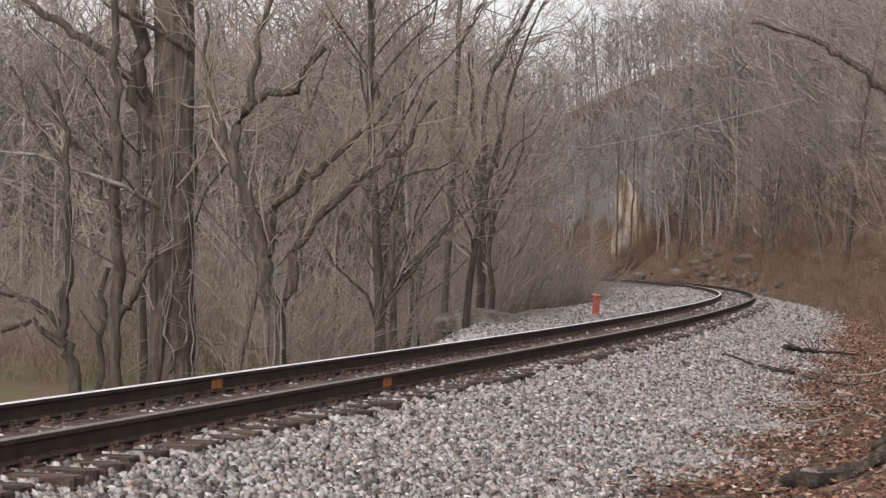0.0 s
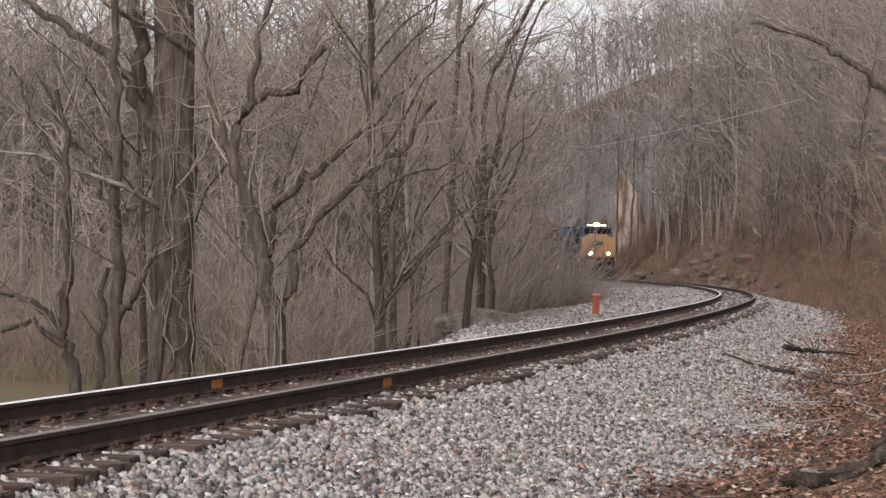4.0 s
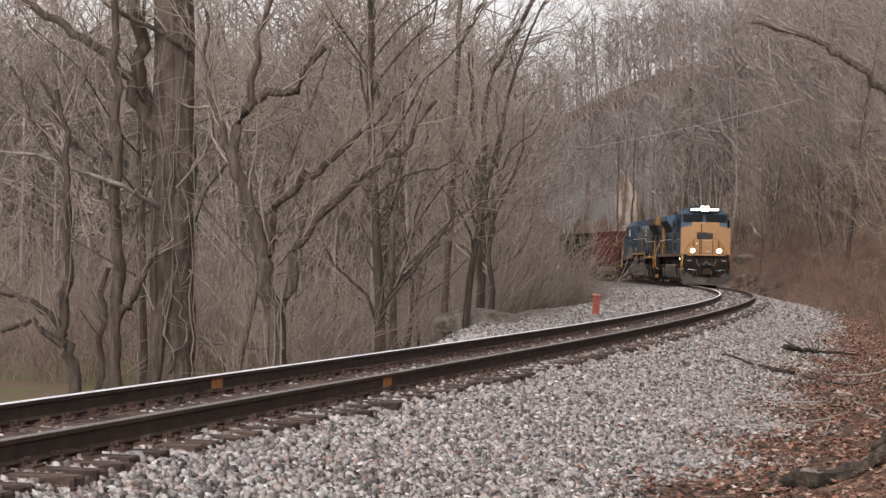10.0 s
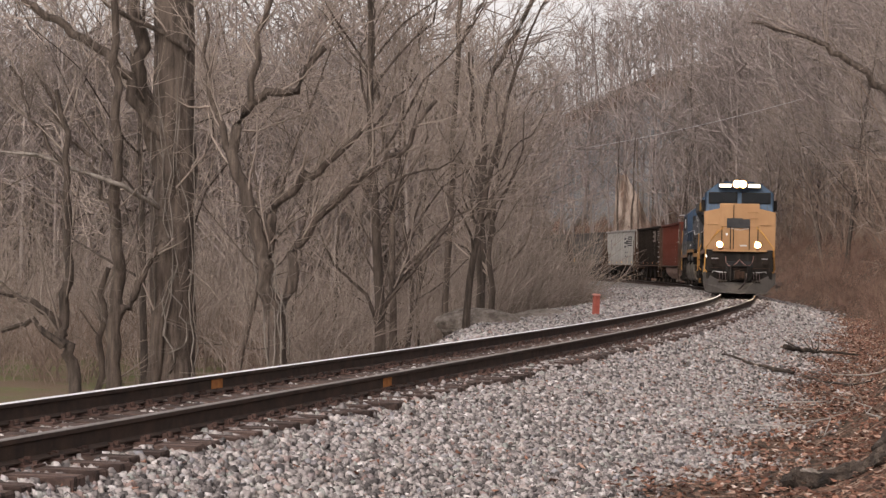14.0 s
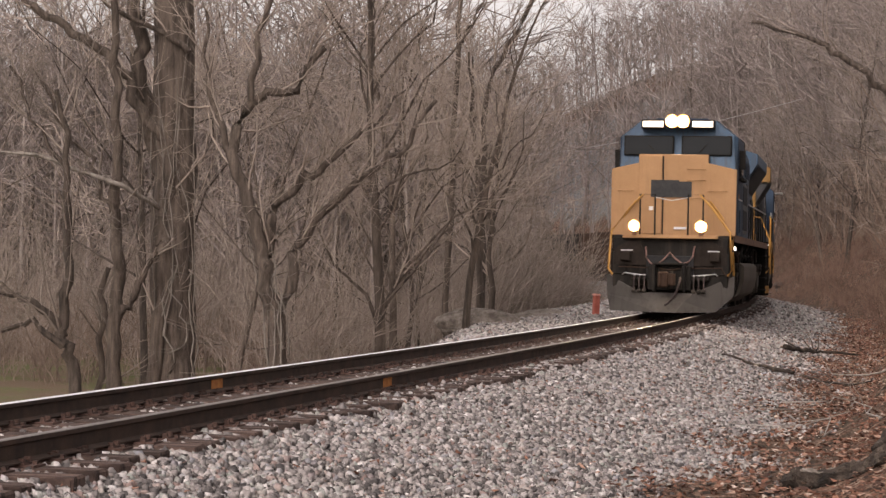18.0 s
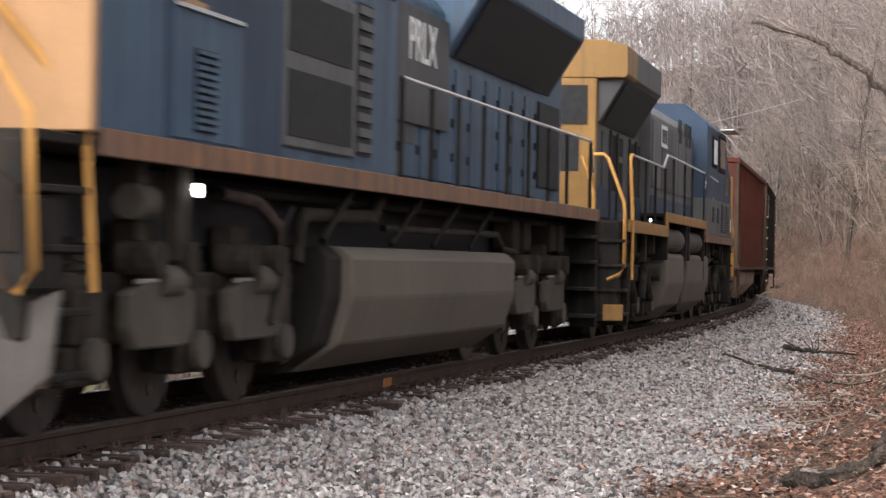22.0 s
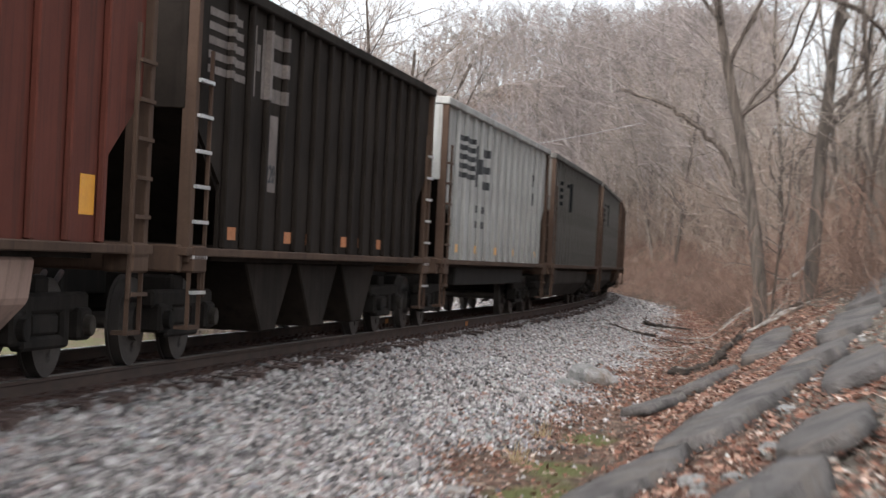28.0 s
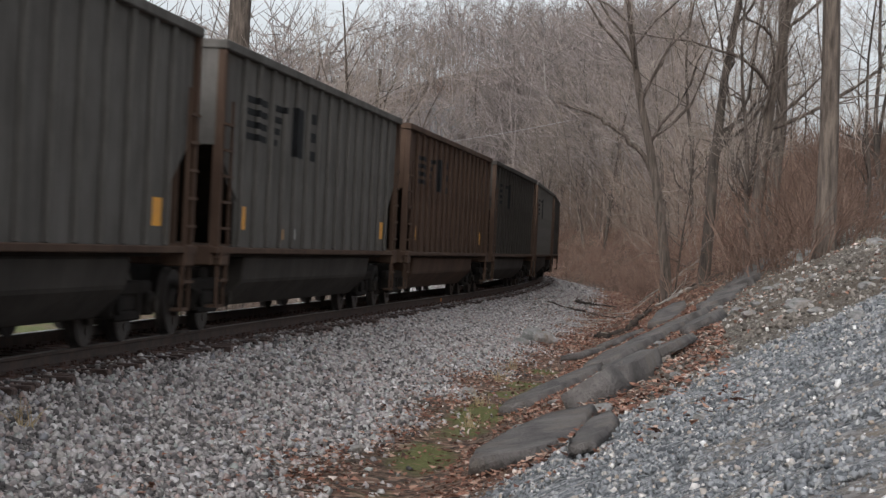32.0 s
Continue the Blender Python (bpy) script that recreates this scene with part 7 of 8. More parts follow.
        bx(t, "hood_vent", M_BLACK, [(*pair(1.03, 1.045), 3.35, 3.95, 2.15, 2.6)], 0.01)
        bx(t, "stencil_bar", M_FADED, [(*pair(1.03, 1.045), 3.5, 3.9, 3.02, 3.12), (*pair(1.03, 1.045), 5.1, 5.4, 2.86, 2.98)])
        bx(t, "blue_band", P_DKBLUE, [(*pair(1.2, 1.23), 6.6, 14.2, 2.25, 2.56)], 0.004, "dark blue stripe along the hood")
        for i in range(5):
            a = 6.8 + i * 1.45
            bx(t, "hood_door", P_GREY, [(*pair(1.2, 1.225), a, a + 1.36, 2.72, 4.0)], 0.008)
        bx(t, "hood_panel", P_PATCH, [(*pair(1.2, 1.235), 8.2, 10.2, 2.75, 4.0)], 0.008)
        bx(t, "number_patch", M_WHITEPAINT, [(*pair(1.235, 1.24), 8.0, 9.0, 3.55, 3.98)], 0, "white patch with dark lettering")
        for k in range(4):
            bx(t, "stencil_bar", M_BLACKPAINT, [(*pair(1.24, 1.245), 8.1 + 0.22 * k, 8.25 + 0.22 * k, 3.63, 3.9)])
        for a in (11.2, 12.4, 13.1):
            bx(t, "hood_vent", M_BLACK, [(*pair(1.2, 1.23), a, a + .5, 3.8, 4.3)], 0.01)
        places = [2.2, 3.6, 5.0, 6.5, 7.9, 9.9, 11.4, 13.9]
        stanchions(t, places[:4], sx * 1.5, 1.97, 3.05)
        stanchions(t, places[4:], sx * 1.5, 2.22, 3.3)
        pipe(t, "handrail", M_SILVER, [(sx * 1.5, 1.7, 3.06), (sx * 1.5, 6.2, 3.06), (sx * 1.5, 6.8, 3.32), (sx * 1.5, 13.9, 3.3), (sx * 1.5, 14.0, 2.95), (sx * 1.5, 14.4, 3.3), (sx * 1.58, 16.2, 3.2)], 0.022, 8, "worn silver handrail")
        for a0, a1 in ((7.0, 10.0), (10.9, 13.6)):
            drum(t, "air_tank", P_TANK, (sx * 1.28, (a0 + a1) / 2, 1.74), 0.24, (a1 - a0) / 2, "y", 18, "dusty air reservoir", 0.03)
        for a in (6.75, 10.15, 10.7, 13.75):
            bx(t, "tank_strap", P_FRAME, [(*pair(1.2, 1.53), a, a + .12, 1.35, 2.1)], 0.01)
        # cab side and nose
        w = bx(t, "side_window", P_FRAME, [(*pair(1.53, 1.575), 15.2, 16.2, 3.5, 4.2)], 0.04)
        bx(w, "pane", M_WHITEPAINT, [(*pair(1.575, 1.583), 15.32, 16.08, 3.58, 4.12)], 0, "pale covered window pane")
        w = bx(t, "side_window", P_FRAME, [(*pair(1.53, 1.575), 16.7, 18.3, 3.45, 4.3)], 0.02)
        bx(w, "pane", M_GLASS, [(*pair(1.575, 1.585), 16.78, 18.22, 3.55, 4.22)])
        bx(t, "sunshade", M_SILVER, [(*pair(1.56, 1.9), 16.7, 18.4, 4.42, 4.45)], 0.004)
        letters(t, "621", P_YELLOW_DEEP, sx * 1.565, 18.9, 3.15, 0.62, sx, 0.8)
        bx(t, "cab_stencil", M_GREYPAINT, [(*pair(1.54, 1.548), 15.4, 16.0, 3.2, 3.24), (*pair(1.54, 1.548), 15.5, 15.9, 2.75, 2.82), (*pair(1.54, 1.548), 15.5, 15.9, 2.62, 2.69)])
        for a0, a1, z0, z1, k in ((15.4, 15.9, 2.25, 2.6, 6), (16.6, 17.0, 2.25, 2.6, 6), (17.6, 18.5, 2.06, 2.72, 11), (18.7, 19.6, 2.06, 2.72, 11)):
            louvres(t, a0, a1, z0, z1, sx * 1.552, P_GREY, k, sx)
        bx(t, "nose_corner", P_RAILING, [(*pair(1.36, 1.555), 20.4, 20.72, 1.98, 3.5)], 0.02, "yellow nose corner")
        bx(t, "nose_label", M_WHITEPAINT, [(*pair(1.55, 1.556), 20.1, 20.32, 2.1, 2.42)])
        pipe(t, "rear_handrail", P_RAILING, [(sx * 1.45, 20.8, 2.75), (sx * 1.5, 21.1, 2.6), (sx * 1.52, 21.35, 2.1), (sx * 1.52, 21.4, 1.0)], 0.03, 8, "yellow handrail")
        pipe(t, "rear_handrail", P_RAILING, [(sx * 1.5, 20.8, 2.1), (sx * 1.52, 20.95, 1.9), (sx * 1.52, 21.0, 1.0)], 0.03, 8, "yellow handrail")
        bx(bx(t, "rear_step_well", P_FRAME, [(*pair(1.08, 1.5), 20.62, 20.68, 0.35, 1.85)][:1], 0.008), "step", P_FRAME, [(*pair(1.1, 1.54), 20.7, 21.3, z, z + .05) for z in (0.45, 0.85, 1.25, 1.6)] + [(*pair(1.08, 1.5), 20.62, 20.68, 0.35, 1.85)][1:], 0.008)
        for a, z in ((5.2, 2.06), (12.4, 2.5)):
            drum(t, "step_light", M_STEPLIGHT, (sx * 1.4, a, z), 0.024, 0.016, "x", 12, "small bright step light", 0)
    prism(t, "rear_hood", P_PATCH, [(-1.0, 1.95), (1.0, 1.95), (1.0, 4.2), (0.8, 4.4), (-0.8, 4.4), (-1.0, 4.2)], 1.13, 6.6, 0.02)
    bx(t, "hood_end", P_YELLOW_DEEP, [(-1.0, 1.0, 1.0, 1.14, 1.95, 4.28)], 0.02, "yellow hood end")
    bx(t, "hood_end_screen", M_BLACK, [(-0.8, -0.05, 0.985, 1.0, 2.75, 3.35), (0.05, 0.72, 0.985, 1.0, 2.75, 3.35), (-0.85, 0.85, 0.975, 1.0, 3.52, 4.15)])
    letters(t, "621", M_BLACKPAINT, -0.95, 0.975, 4.6, 0.32, 1, 1, "y")
    drum(t, "end_light", M_STEPLIGHT, (0.3, 1.1, 2.5), 0.06, 0.03, "y", 12, "small bright light", 0)
    prism(t, "engine_hood", P_GREY, [(-1.2, 2.2), (1.2, 2.2), (1.2, 4.1), (0.95, 4.38), (-0.95, 4.38), (-1.2, 4.1)], 6.6, 14.2, 0.02)
    prism(t, "cab", P_DKBLUE, [(-1.54, 2.75), (1.54, 2.75), (1.54, 4.4), (1.0, 4.85), (-1.0, 4.85), (-1.54, 4.4)], 14.2, 18.6, 0.02, "dark blue cab")
    side_poly(t, "cab_base", P_GREY, [(14.2, 1.96), (20.4, 1.96), (20.4, 2.78), (14.2, 2.78)], -1.55, 1.55, bev=0.015)
    side_poly(t, "nose", P_DKBLUE, [(18.6, 2.78), (20.45, 2.78), (20.45, 3.4), (19.5, 3.75), (18.6, 4.35)], -1.53, 1.53, bev=0.02)
    bx(t, "front_pilot", P_FRAME, [(-1.45, 1.45, 0.8, 0.92, 0.3, 1.95)], 0.03)
    bx(t, "rear_pilot", P_FRAME, [(-1.45, 1.45, 21.4, 21.5, 0.3, 1.85)], 0.03)
    for a0, a1 in ((7.0, 10.15), (10.85, 15.35)):
        tank = [(-1.48, 0.9), (-1.37, 0.48), (-0.95, 0.17), (0.95, 0.17), (1.37, 0.48), (1.48, 0.9), (1.48, 1.42), (1.42, 1.48), (-1.42, 1.48), (-1.48, 1.42)]
        tk = prism(t, "fuel_tank", P_TANKDUST, tank, a0, a1, 0.025, "dusty grey fuel tank")
    for sx in (-1, 1):
        for a0, z0 in ((14.9, 1.35), (15.6, 1.2), (16.1, 1.45), (17.3, 1.5), (18.9, 1.45), (19.6, 1.3), (3.0, 1.4), (4.4, 1.3), (5.6, 1.45)):
            bx(t, "pipe_bracket", P_TRUCK, [(min(sx * 1.3, sx * 1.42), max(sx * 1.3, sx * 1.42), a0, a0 + 0.14, z0, 1.86)], 0.012)
        pipe(t, "brake_line", P_FRAME, [(sx * 1.3, 15.4, 1.6), (sx * 1.32, 17.0, 1.52), (sx * 1.32, 18.4, 1.62), (sx * 1.3, 20.4, 1.55)], 0.035)
        pipe(t, "cable_loop", M_HOSE, [(sx * 1.2, 15.9, 1.7), (sx * 1.36, 16.4, 1.4), (sx * 1.36, 17.0, 1.38), (sx * 1.2, 17.6, 1.7)], 0.035)
        bx(t, "tank_label", P_FRAME, [(min(sx * 1.48, sx * 1.486), max(sx * 1.48, sx * 1.486), 14.2, 14.3, 0.95, 1.4)], 0)
    bx(t, "tank_gap", P_FRAME, [(-1.36, 1.36, 10.1, 10.9, 0.3, 1.3)], 0.02)
    coupler(t, 0.3, -1)
    coupler(t, 22.2, 1)
    loco_truck(t, 4.3, "beam")
    loco_truck(t, 18.2, "beam")
    TRAIN.append((t, 22.4 + L / 2, 13.9))
    return t


_rib = {}


def car_truck(parent, a):
    global OFF
    keep, OFF = OFF, 0.0
    bm = bmesh.new()
    for sx in (-1, 1):
        def bb(x0, x1, y0, y1, z0, z1):
            box(bm, min(sx * x0, sx * x1), max(sx * x0, sx * x1), y0, y1, z0, z1)
        bb(0.98, 1.12, -1.15, 1.15, 0.62, 0.8)
        bb(0.98, 1.12, -0.5, 0.5, 0.3, 0.42)
        bb(0.98, 1.12, -0.62, -0.42, 0.3, 0.7)
        bb(0.98, 1.12, 0.42, 0.62, 0.3, 0.7)
        bb(0.94, 1.18, -1.08, -0.72, 0.36, 0.66)
        bb(0.94, 1.18, 0.72, 1.08, 0.36, 0.66)
        bb(1.0, 1.1, -0.36, 0.36, 0.42, 0.62)
    bb2 = box(bm, -1.05, 1.05, -0.2, 0.2, 0.55, 0.95)
    bevelled(bm, 0.03)
    t = part("truck", bm, P_CARTRUCK, parent, "dark two-axle truck")
    t.location = (0, a - keep, 0)
    for y in (-0.89, 0.89):
        wheelset(t, y, 0.46)
        for sx in (-1, 1):
            drum(t, "bearing_cap", P_TRUCK if y > 0 else P_CARTRUCK, (sx * 1.2, y, 0.5), 0.1, 0.05, "x", 12)
    OFF = keep
    return t


def coal_car(back, L, label, body, belly, belly_mat, marks, ribs=13, rust=P_CARRUST, tall=4.02):
    """An open-topped ribbed coal car with sloping ends, ladders and trucks."""
    global OFF
    OFF = L / 2
    t = thing("coal_car", label, "freight car", group="coal cars")
    e0, e1 = 2.1, L - 2.0
    zt, zs = tall, 1.26
    for sx in (-1, 1):
        def pair(x0, x1):
            return min(sx * x0, sx * x1), max(sx * x0, sx * x1)
        side_poly(t, "side", body, [(e0, zs), (e1, zs), (e1, 1.95), (L - 0.75, 2.7), (L - 0.75, zt), (0.75, zt), (0.75, 2.7), (e0, 1.95)], *pair(1.44, 1.48))
        bx(t, "top_chord", body, [(*pair(1.4, 1.58), 0.7, L - 0.7, zt - 0.03, zt + 0.1)], 0.015)
        bx(t, "side_sill", rust, [(*pair(1.38, 1.58), 0.6, L - 0.6, zs - 0.09, zs)], 0.012, "rust-stained side sill")
        k = (body.name, round(tall, 2))
        if k not in _rib:
            bm = boxes((-0.035, 0.035, -0.055, 0.055, 0.0, zt - zs))
            bevelled(bm, 0.015)
            me = bpy.data.meshes.new("rib")
            bm.to_mesh(me)
            bm.free()
            me.materials.append(body)
            _rib[k] = me
        for i in range(ribs):
            rb = part("rib", _rib[k], None, t)
            rb.location = (sx * 1.515, e0 + 0.1 + (e1 - e0 - 0.2) * i / (ribs - 1) - OFF, zs)
        for a in (0.8, L - 0.8):
            bx(t, "corner_post", rust, [(*pair(1.42, 1.56), a - .07, a + .07, 1.1, zt)], 0.01)
            d = 1 if a < 1 else -1
            lad = bx(t, "ladder", rust, [(*pair(1.54, 1.58), a + d * .5 - .025, a + d * .5 + .025, 0.75, 3.3)], 0.006)
            for z in np.arange(0.8, 3.3, 0.36):
                bx(lad, "rung", M_SILVER if body is P_BROWN else rust, [(*pair(1.56, 1.6), min(a, a + d * .5), max(a, a + d * .5), z - .018, z + .018)])
            bx(t, "side_step", rust, [(*pair(1.4, 1.56), a + d * .05, a + d * .45, 0.42, 0.46), (*pair(1.52, 1.56), a + d * .03, a + d * .06, 0.42, 1.15), (*pair(1.52, 1.56), a + d * .44, a + d * .47, 0.42, 1.15)] if d > 0 else [(*pair(1.4, 1.56), a - .45, a - .05, 0.42, 0.46), (*pair(1.52, 1.56), a - .06, a - .03, 0.42, 1.15), (*pair(1.52, 1.56), a - .47, a - .44, 0.42, 1.15)])
            bx(t, "gusset", rust, [(*pair(1.3, 1.6), min(a + d * .0, a + d * .5), max(a + d * .0, a + d * .5), 1.0, 1.28)], 0.02)
        marks(t, sx, e0, e1, pair)
    for a, d in ((0.75, 1), (L - 0.75, -1)):
        bx(t, "end_wall", body, [(-1.45, 1.45, a - .03, a + .03, 2.66, zt)], 0.01)
        for x in (-0.9, -0.3, 0.3, 0.9):
            bx(t, "end_post", rust, [(x - .05, x + .05, a - .07, a + .07, 1.1, 2.7)], 0.01)
        bm = bmesh.new()
        vs = [bm.verts.new((x, aa - OFF, z)) for x, aa, z in ((-1.44, a, 2.7), (1.44, a, 2.7), (1.44, a + d * 2.3, 1.3), (-1.44, a + d * 2.3, 1.3))]
        bm.faces.new(vs)
        bmesh.ops.solidify(bm, geom=bm.faces[:], thickness=0.05)
        part("slope_sheet", bm, P_BROWN, t)
        bx(t, "end_ladder", rust, [(-1.3, -1.25, a - d * .12, a - d * .07, 0.9, zt), (-0.85, -0.8, a - d * .12, a - d * .07, 0.9, zt)] + [(-1.3, -0.8, a - d * .12, a - d * .09, z, z + .03) for z in np.arange(1.1, zt, 0.42)] if d > 0 else [(-1.3, -1.25, a + .07, a + .12, 0.9, zt), (-0.85, -0.8, a + .07, a + .12, 0.9, zt)] + [(-1.3, -0.8, a + .09, a + .12, z, z + .03) for z in np.arange(1.1, zt, 0.42)])
        bx(t, "end_sill", rust, [(-1.5, 1.5, a - d * .15, a - d * .02, 1.0, 1.28)] if d > 0 else [(-1.5, 1.5, a + .02, a + .15, 1.0, 1.28)], 0.02)
        bx(t, "end_top_chord", body, [(-1.55, 1.55, a - .06, a + .06, zt - .03, zt + .1)], 0.015)
    bx(t, "car_floor", P_BROWN, [(-1.42, 1.42, e0, e1, 1.12, 1.24)])
    bx(t, "center_sill", P_FRAME, [(-0.3, 0.3, 0.6, L - 0.6, 0.72, 1.12)], 0.02)
    if belly == "tub":
        for a0, a1 in ((3.4, L / 2 - .15), (L / 2 + .15, L - 3.4)) if belly_mat is P_PINK else ((3.3, L - 3.3),):
            prism(t, "belly_tub", belly_mat, [(-1.4, 1.12), (-1.36, 0.75), (-1.0, 0.36), (1.0, 0.36), (1.36, 0.75), (1.4, 1.12)], a0, a1, 0.03, "rounded belly tub", )
    elif belly == "chutes":
        for c in (L * 0.33, L * 0.5, L * 0.67):
            side_poly(t, "hopper_chute", belly_mat, [(c - 1.25, 1.12), (c + 1.25, 1.12), (c + 0.35, 0.28), (c - 0.35, 0.28)], -1.3, 1.3, "sloping hopper chute", 0.02)
    else:
        bx(t, "deep_sill", P_FRAME, [(-1.36, 1.36, 3.6, L - 3.6, 0.78, 1.14)], 0.03)
    coupler(t, 0.25, -1)
    coupler(t, L - 0.25, 1)
    car_truck(t, 2.2)
    car_truck(t, L - 2.2)
    TRAIN.append((t, back + L / 2, L - 4.4))
    return t


def marks_red(t, sx, e0, e1, pair):
    if sx > 0:
        letters(t, "7912", M_WHITEPAINT, 0.98, 0.71, 3.5, 0.27, 1, 1, "y")
    for i, (a, z) in enumerate(((1.2, 3.2), (1.2, 3.08), (1.2, 2.96), (1.2, 2.84))):
        bx(t, "stencil_bar", M_WHITEPAINT, [(*pair(1.48, 1.485), a - .2, a + .45 - .12 * (i % 2), z, z + .05)])
    for a, z0, z1 in ((2.35, 2.35, 2.75), (2.35, 1.9, 2.1), (3.1, 2.75, 3.1), (3.3, 2.1, 2.5), (3.9, 2.2, 2.55), (3.95, 1.5, 1.75), (2.45, 1.35, 1.7), (5.6, 1.45, 1.7), (6.3, 2.9, 3.3), (9.0, 1.4, 1.9), (1.85, 3.0, 3.7)):
        bx(t, "stencil_bar", M_WHITEPAINT, [(*pair(1.48, 1.484), a - .05, a + .05, z0, z1)])
    bx(t, "stencil_arc", M_WHITEPAINT, [(*pair(1.48, 1.485), 1.72, 1.8, 3.0, 3.6), (*pair(1.48, 1.485), 1.78, 2.0, 3.58, 3.68), (*pair(1.48, 1.485), 1.6, 1.95, 2.72, 2.9)])
    bx(t, "reflector", M_REFLECT, [(*pair(1.48, 1.486), e1 - 0.6, e1 - 0.2, 1.5, 1.85), (*pair(1.48, 1.486), 2.3, 2.4, 1.35, 1.7)])


def over_ribs(pair, e0, e1, ribs, spans):
    """Paint of (a0, a1, z0, z1) on the side sheet and round the ribs that cross it."""
    out = [(*pair(1.478, 1.485), *s) for s in spans]
    for i in range(ribs):
        c = e0 + 0.1 + (e1 - e0 - 0.2) * i / (ribs - 1)
        out += [(*pair(1.478, 1.5535), c - 0.0585, c + 0.0585, z0, z1) for a0, a1, z0, z1 in spans if a0 < c < a1]
    return out


def marks_brown(t, sx, e0, e1, pair):
    letters(t, "220", M_WHITEPAINT, sx * 0.2, 0.705, 3.55, 0.42, 1, 1, "y")
    # faded emblem of the line as plain shapes
    for k in range(5):
        bx(t, "emblem_bar", M_FADED, over_ribs(pair, e0, e1, 15, [(1.4, 2.95 - .05 * k, 3.1 + .15 * k, 3.18 + .15 * k)]))
    bx(t, "emblem_block", M_FADED, over_ribs(pair, e0, e1, 15, [(3.15, 3.4, 3.0, 3.8), (3.45, 3.6, 3.3, 3.6), (3.7, 3.95, 3.0, 3.8)]))
    bx(t, "emblem_block", M_FADED, over_ribs(pair, e0, e1, 15, [(4.2, 4.95, z, z + 0.16) for z in (3.0, 3.32, 3.64)]))
    bx(t, "number_panel", M_FADED, [(*pair(1.48, 1.485), 4.05, 4.6, 1.95, 2.85)], 0, "pale stencilled number panel")
    letters(t, "220", M_BLACKPAINT, sx * 1.488, 4.32, 2.15, 0.3, sx)
    bx(t, "reflector", M_SILLPATCH, [(*pair(1.48, 1.486), a, a + .35, 1.36, 1.5) for a in (2.5, 5.2, 6.4, 8.6, 9.8, 11.2)], 0, "dull orange reflector")


def marks_white(t, sx, e0, e1, pair):
    for k in range(5):
        bx(t, "emblem_bar", M_BLACKPAINT, over_ribs(pair, e0, e1, 14, [(2.4, 4.75 - .08 * k, 2.8 + .17 * k, 2.9 + .17 * k)]))
    bx(t, "emblem_block", M_BLACKPAINT, over_ribs(pair, e0, e1, 14, [(4.85, 5.1, 2.7, 3.5), (5.1, 5.35, 2.95, 3.25), (5.35, 5.6, 2.7, 3.5), (5.8, 6.5, 2.68, 2.84), (5.8, 6.5, 3.0, 3.14), (5.8, 6.5, 3.32, 3.48)]), 0, "black plain emblem shapes")
    bx(t, "stencil_bar", M_BLACKPAINT, [(*pair(1.48, 1.486), 5.0, 6.2, z, z + .14) for z in (2.2, 1.9)] + [(*pair(1.48, 1.486), e1 - 1.9, e1 - 1.5, 1.42, 1.7)])
    bx(t, "reflector", M_REFLECT, [(*pair(1.48, 1.487), a, a + .5, 1.4, 1.55) for a in (2.4, 5.1, 8.0, 10.6, e1 - .9)], 0, "orange reflector")
    marks_words(t, sx, e0, e1)


def marks_words(t, sx, e0, e1):
    """The two painted words on the white car."""
    letters(t, "TOP", M_BLACKPAINT, sx * 1.484, e0 + 0.16 + (e1 - e0 - 0.2) * 11.5 / 13, 3.2, 0.44, sx, 0.85)
    letters(t, "GON", M_BLACKPAINT, sx * 1.484, e0 + 0.16 + (e1 - e0 - 0.2) * 11.5 / 13, 2.76, 0.44, sx, 0.85)


def marks_grey(t, sx, e0, e1, pair):
    for k in range(4):
        bx(t, "emblem_bar", M_SOOT, over_ribs(pair, e0, e1, 15, [(2.5, 4.0, 2.85 + .18 * k, 2.95 + .18 * k), (4.35, 5.3 - .15 * (3 - k), 2.85 + .18 * k, 2.95 + .18 * k)]))
    bx(t, "emblem_block", M_SOOT, over_ribs(pair, e0, e1, 15, [(6.0, 6.3, 2.75, 3.55), (6.3, 6.65, 3.0, 3.3), (6.65, 6.95, 2.75, 3.55), (7.25, 8.1, 2.75, 2.92), (7.25, 8.1, 3.07, 3.23), (7.25, 8.1, 3.38, 3.55)]))
    bx(t, "reflector", M_REFLECT, [(*pair(1.48, 1.486), 2.25, 2.75, 1.52, 1.86), (*pair(1.48, 1.486), 5.3, 5.65, 1.4, 1.56), (*pair(1.48, 1.486), 7.2, 7.5, 1.4, 1.54), (*pair(1.48, 1.486), e1 - .7, e1 - .25, 1.5, 1.85)], 0, "orange reflector")
    bx(t, "stencil_bar", M_WHITEPAINT, [(*pair(1.48, 1.486), 6.4, 6.65, 1.42, 1.58)])


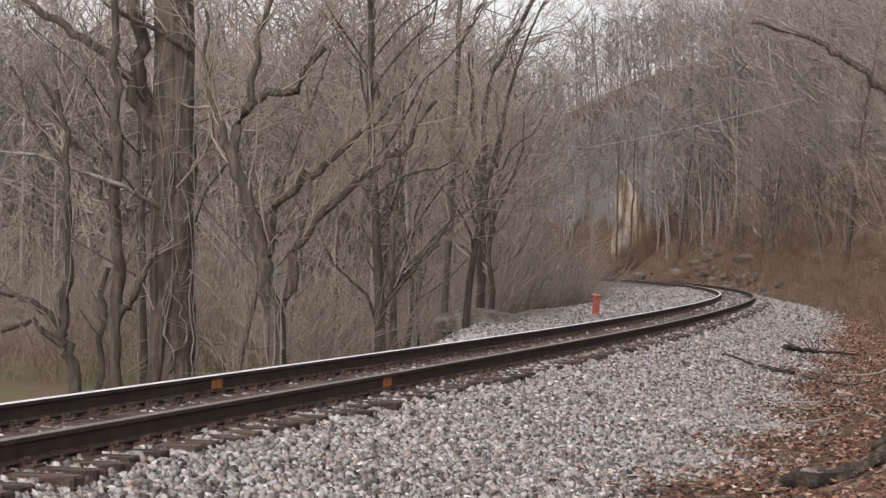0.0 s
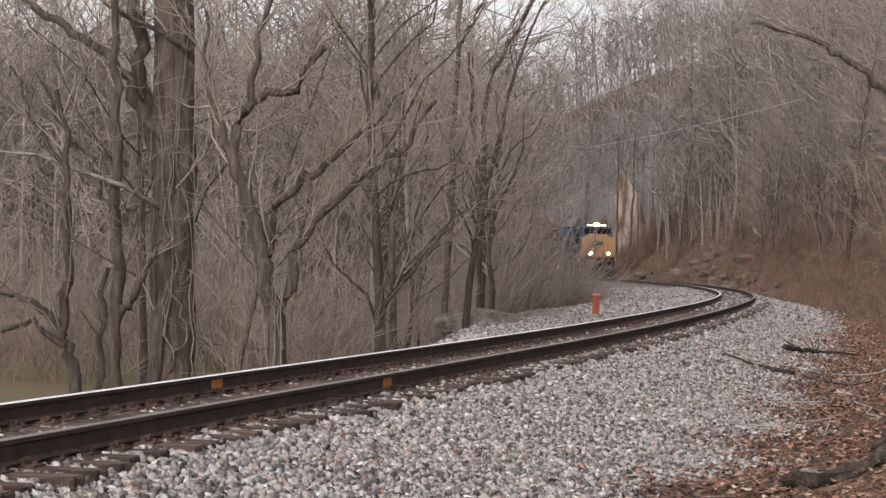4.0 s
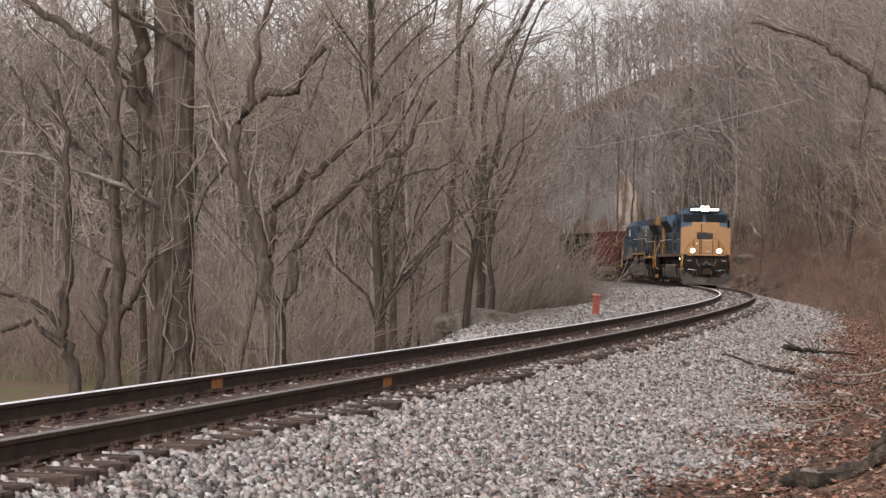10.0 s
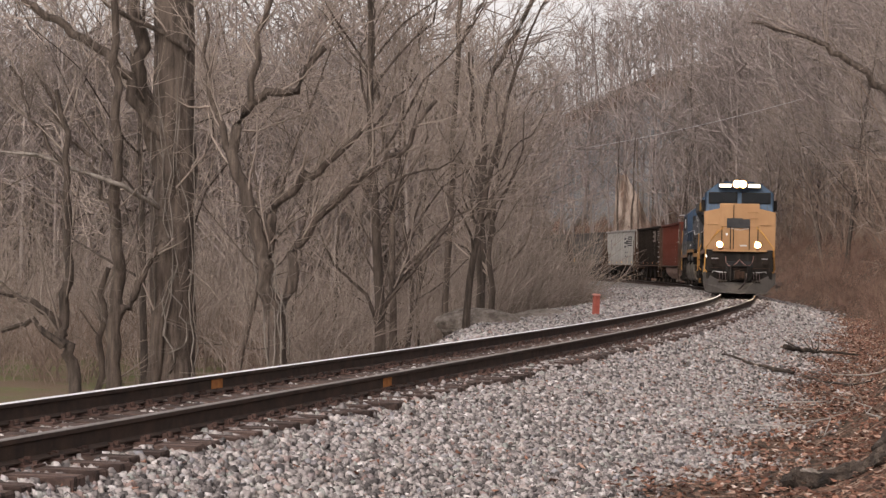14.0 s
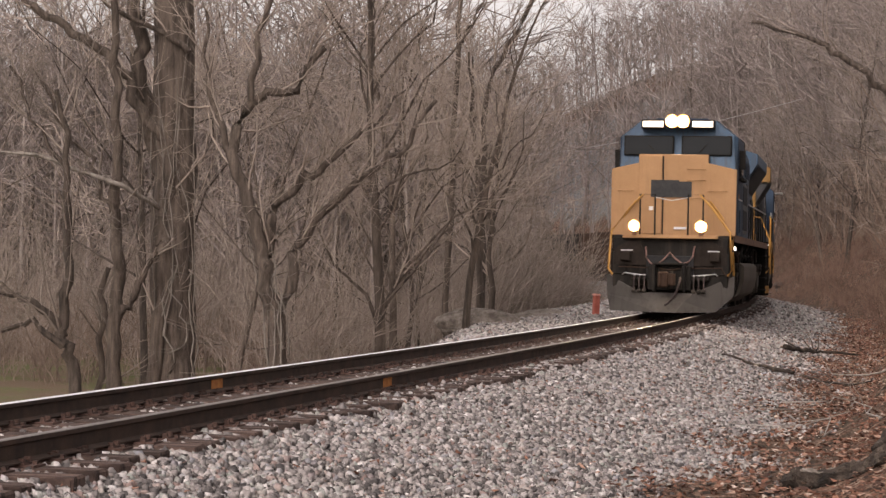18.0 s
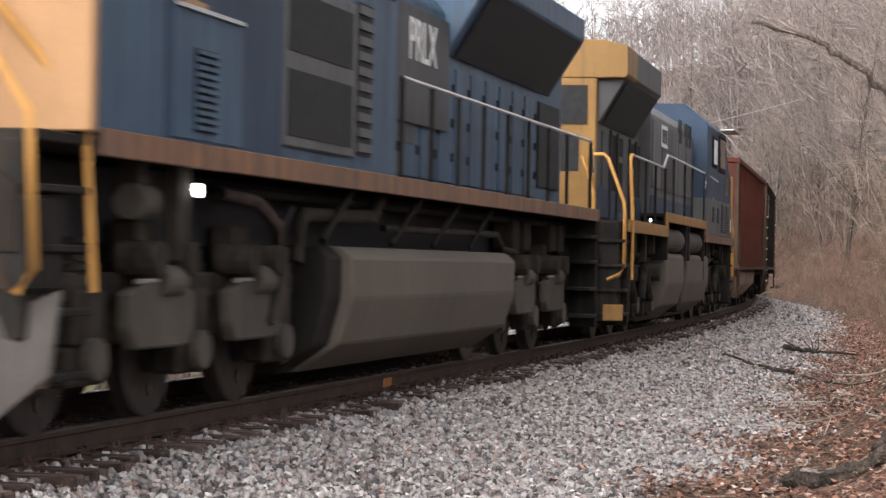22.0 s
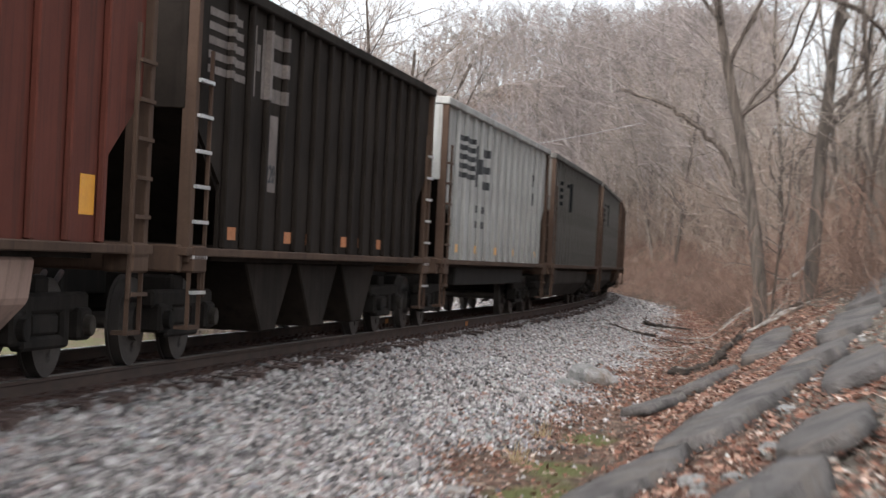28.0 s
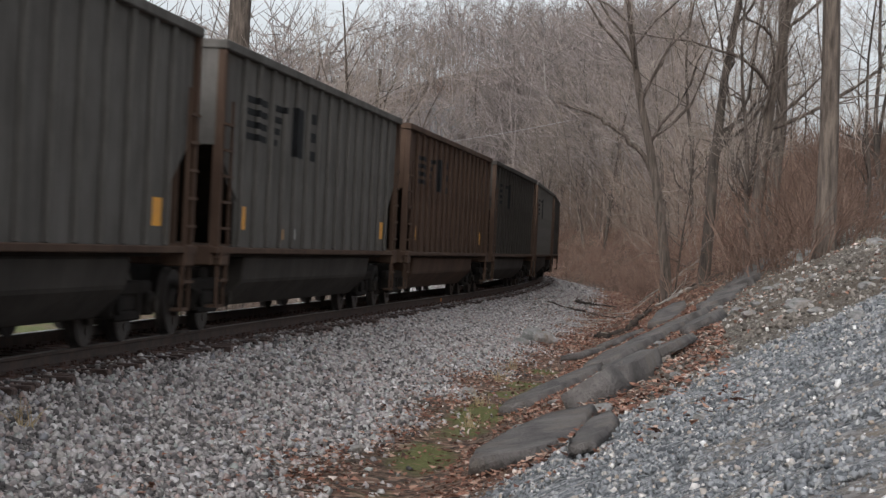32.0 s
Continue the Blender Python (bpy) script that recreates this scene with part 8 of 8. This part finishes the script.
M_SILLPATCH = mottled("dull_orange", (0.32, 0.12, 0.05), (0.42, 0.17, 0.07), 5, 40, 0.8)
lead_loco()
trail_loco()
_back = 44.9
for L_, lab, body_, belly_, bm_, mk, rb_ in (
        (16.2, "rust-red open coal car with ribbed sides behind the locomotives", P_RED, "tub", P_PINK, marks_red, 14),
        (16.2, "sooty dark brown open hopper car with ribbed sides", P_BROWN, "chutes", P_BROWN, marks_brown, 15),
        (17.6, "dirty white open coal car with black emblem bars", P_WHITE, "flat", P_FRAME, marks_white, 14),
        (18.4, "dirty grey open coal car with orange reflectors", P_CARGREY, "tub", P_CARDARK, marks_grey, 15),
        (18.4, "dirty grey open coal car with orange reflectors", P_CARGREY, "tub", P_CARDARK, marks_grey, 15),
        (18.4, "rust-brown open coal car with ribbed sides", P_CARRUST, "tub", P_CARRUST, marks_grey, 15),
        (18.4, "dark grey open coal car with ribbed sides", P_CARDARK, "tub", P_CARDARK, marks_grey, 15),
        (18.4, "dirty grey open coal car with orange reflectors", P_CARGREY, "tub", P_CARDARK, marks_grey, 15),
        (18.4, "dark grey open coal car with ribbed sides", P_CARDARK, "tub", P_CARDARK, marks_grey, 15),
        (18.4, "dirty grey open coal car with orange reflectors", P_CARGREY, "tub", P_CARDARK, marks_grey, 15),
        (18.4, "dark grey open coal car with ribbed sides", P_CARDARK, "tub", P_CARDARK, marks_grey, 15),
        (18.4, "dirty grey open coal car with orange reflectors", P_CARGREY, "tub", P_CARDARK, marks_grey, 15),
        (18.4, "dark grey open coal car with ribbed sides", P_CARDARK, "tub", P_CARDARK, marks_grey, 15)):
    coal_car(_back, L_, lab, body_, belly_, bm_, mk, rb_)
    _back += L_
# ---- train placement ----
S_T = np.array([0, 22.0, 25.5, 26.5, 27.5, 28, 29, 30, 31, 32])
S_F = np.array([221.4, -10.95, -47.85, -61.0, -77.5, -85.8, -101.0, -115.5, -130.2, -144.3])


def front(t):
    """Where the front of the train is along the track at t seconds."""
    return float(np.interp(t, S_T, S_F))


def riding(t, back, base):
    """The pose of a vehicle whose middle is back metres behind the train's front, with its bogies base metres apart; its own +y looks back along the train."""
    s = front(t) + back
    a, c = on_track(s - base / 2), on_track(s + base / 2)
    d = c - a
    m = (a + c) / 2
    return Matrix.Translation(m) @ Matrix.Rotation(math.atan2(d[1], d[0]) - math.pi / 2, 4, "Z") @ Matrix.Rotation(math.atan2(d[2], math.hypot(d[0], d[1])), 4, "X")


def motions():
    times = [float(t) for t in range(0, 26)] + [25.5, 26.0, 26.5, 27.0, 27.5, 28.0, 28.5, 29.0, 29.5, 30.0, 30.5, 31.0, 31.5, 32.0]
    times = sorted(set(times))
    for ob, back, base in TRAIN:
        walk(ob, [(t, riding(t, back, base)) for t in times])
    # wheels roll with the train
    ticks = np.arange(0, 32.01, 1 / 15)
    for ob, rad in WHEELS[:40]:
        at_, rows_ = ob.location.copy(), []
        for t in ticks:
            rows_.append((float(t), Matrix.Translation(at_) @ Matrix.Rotation((S_F[0] - front(t)) / rad, 4, "X")))
        walk(ob, rows_)


motions()
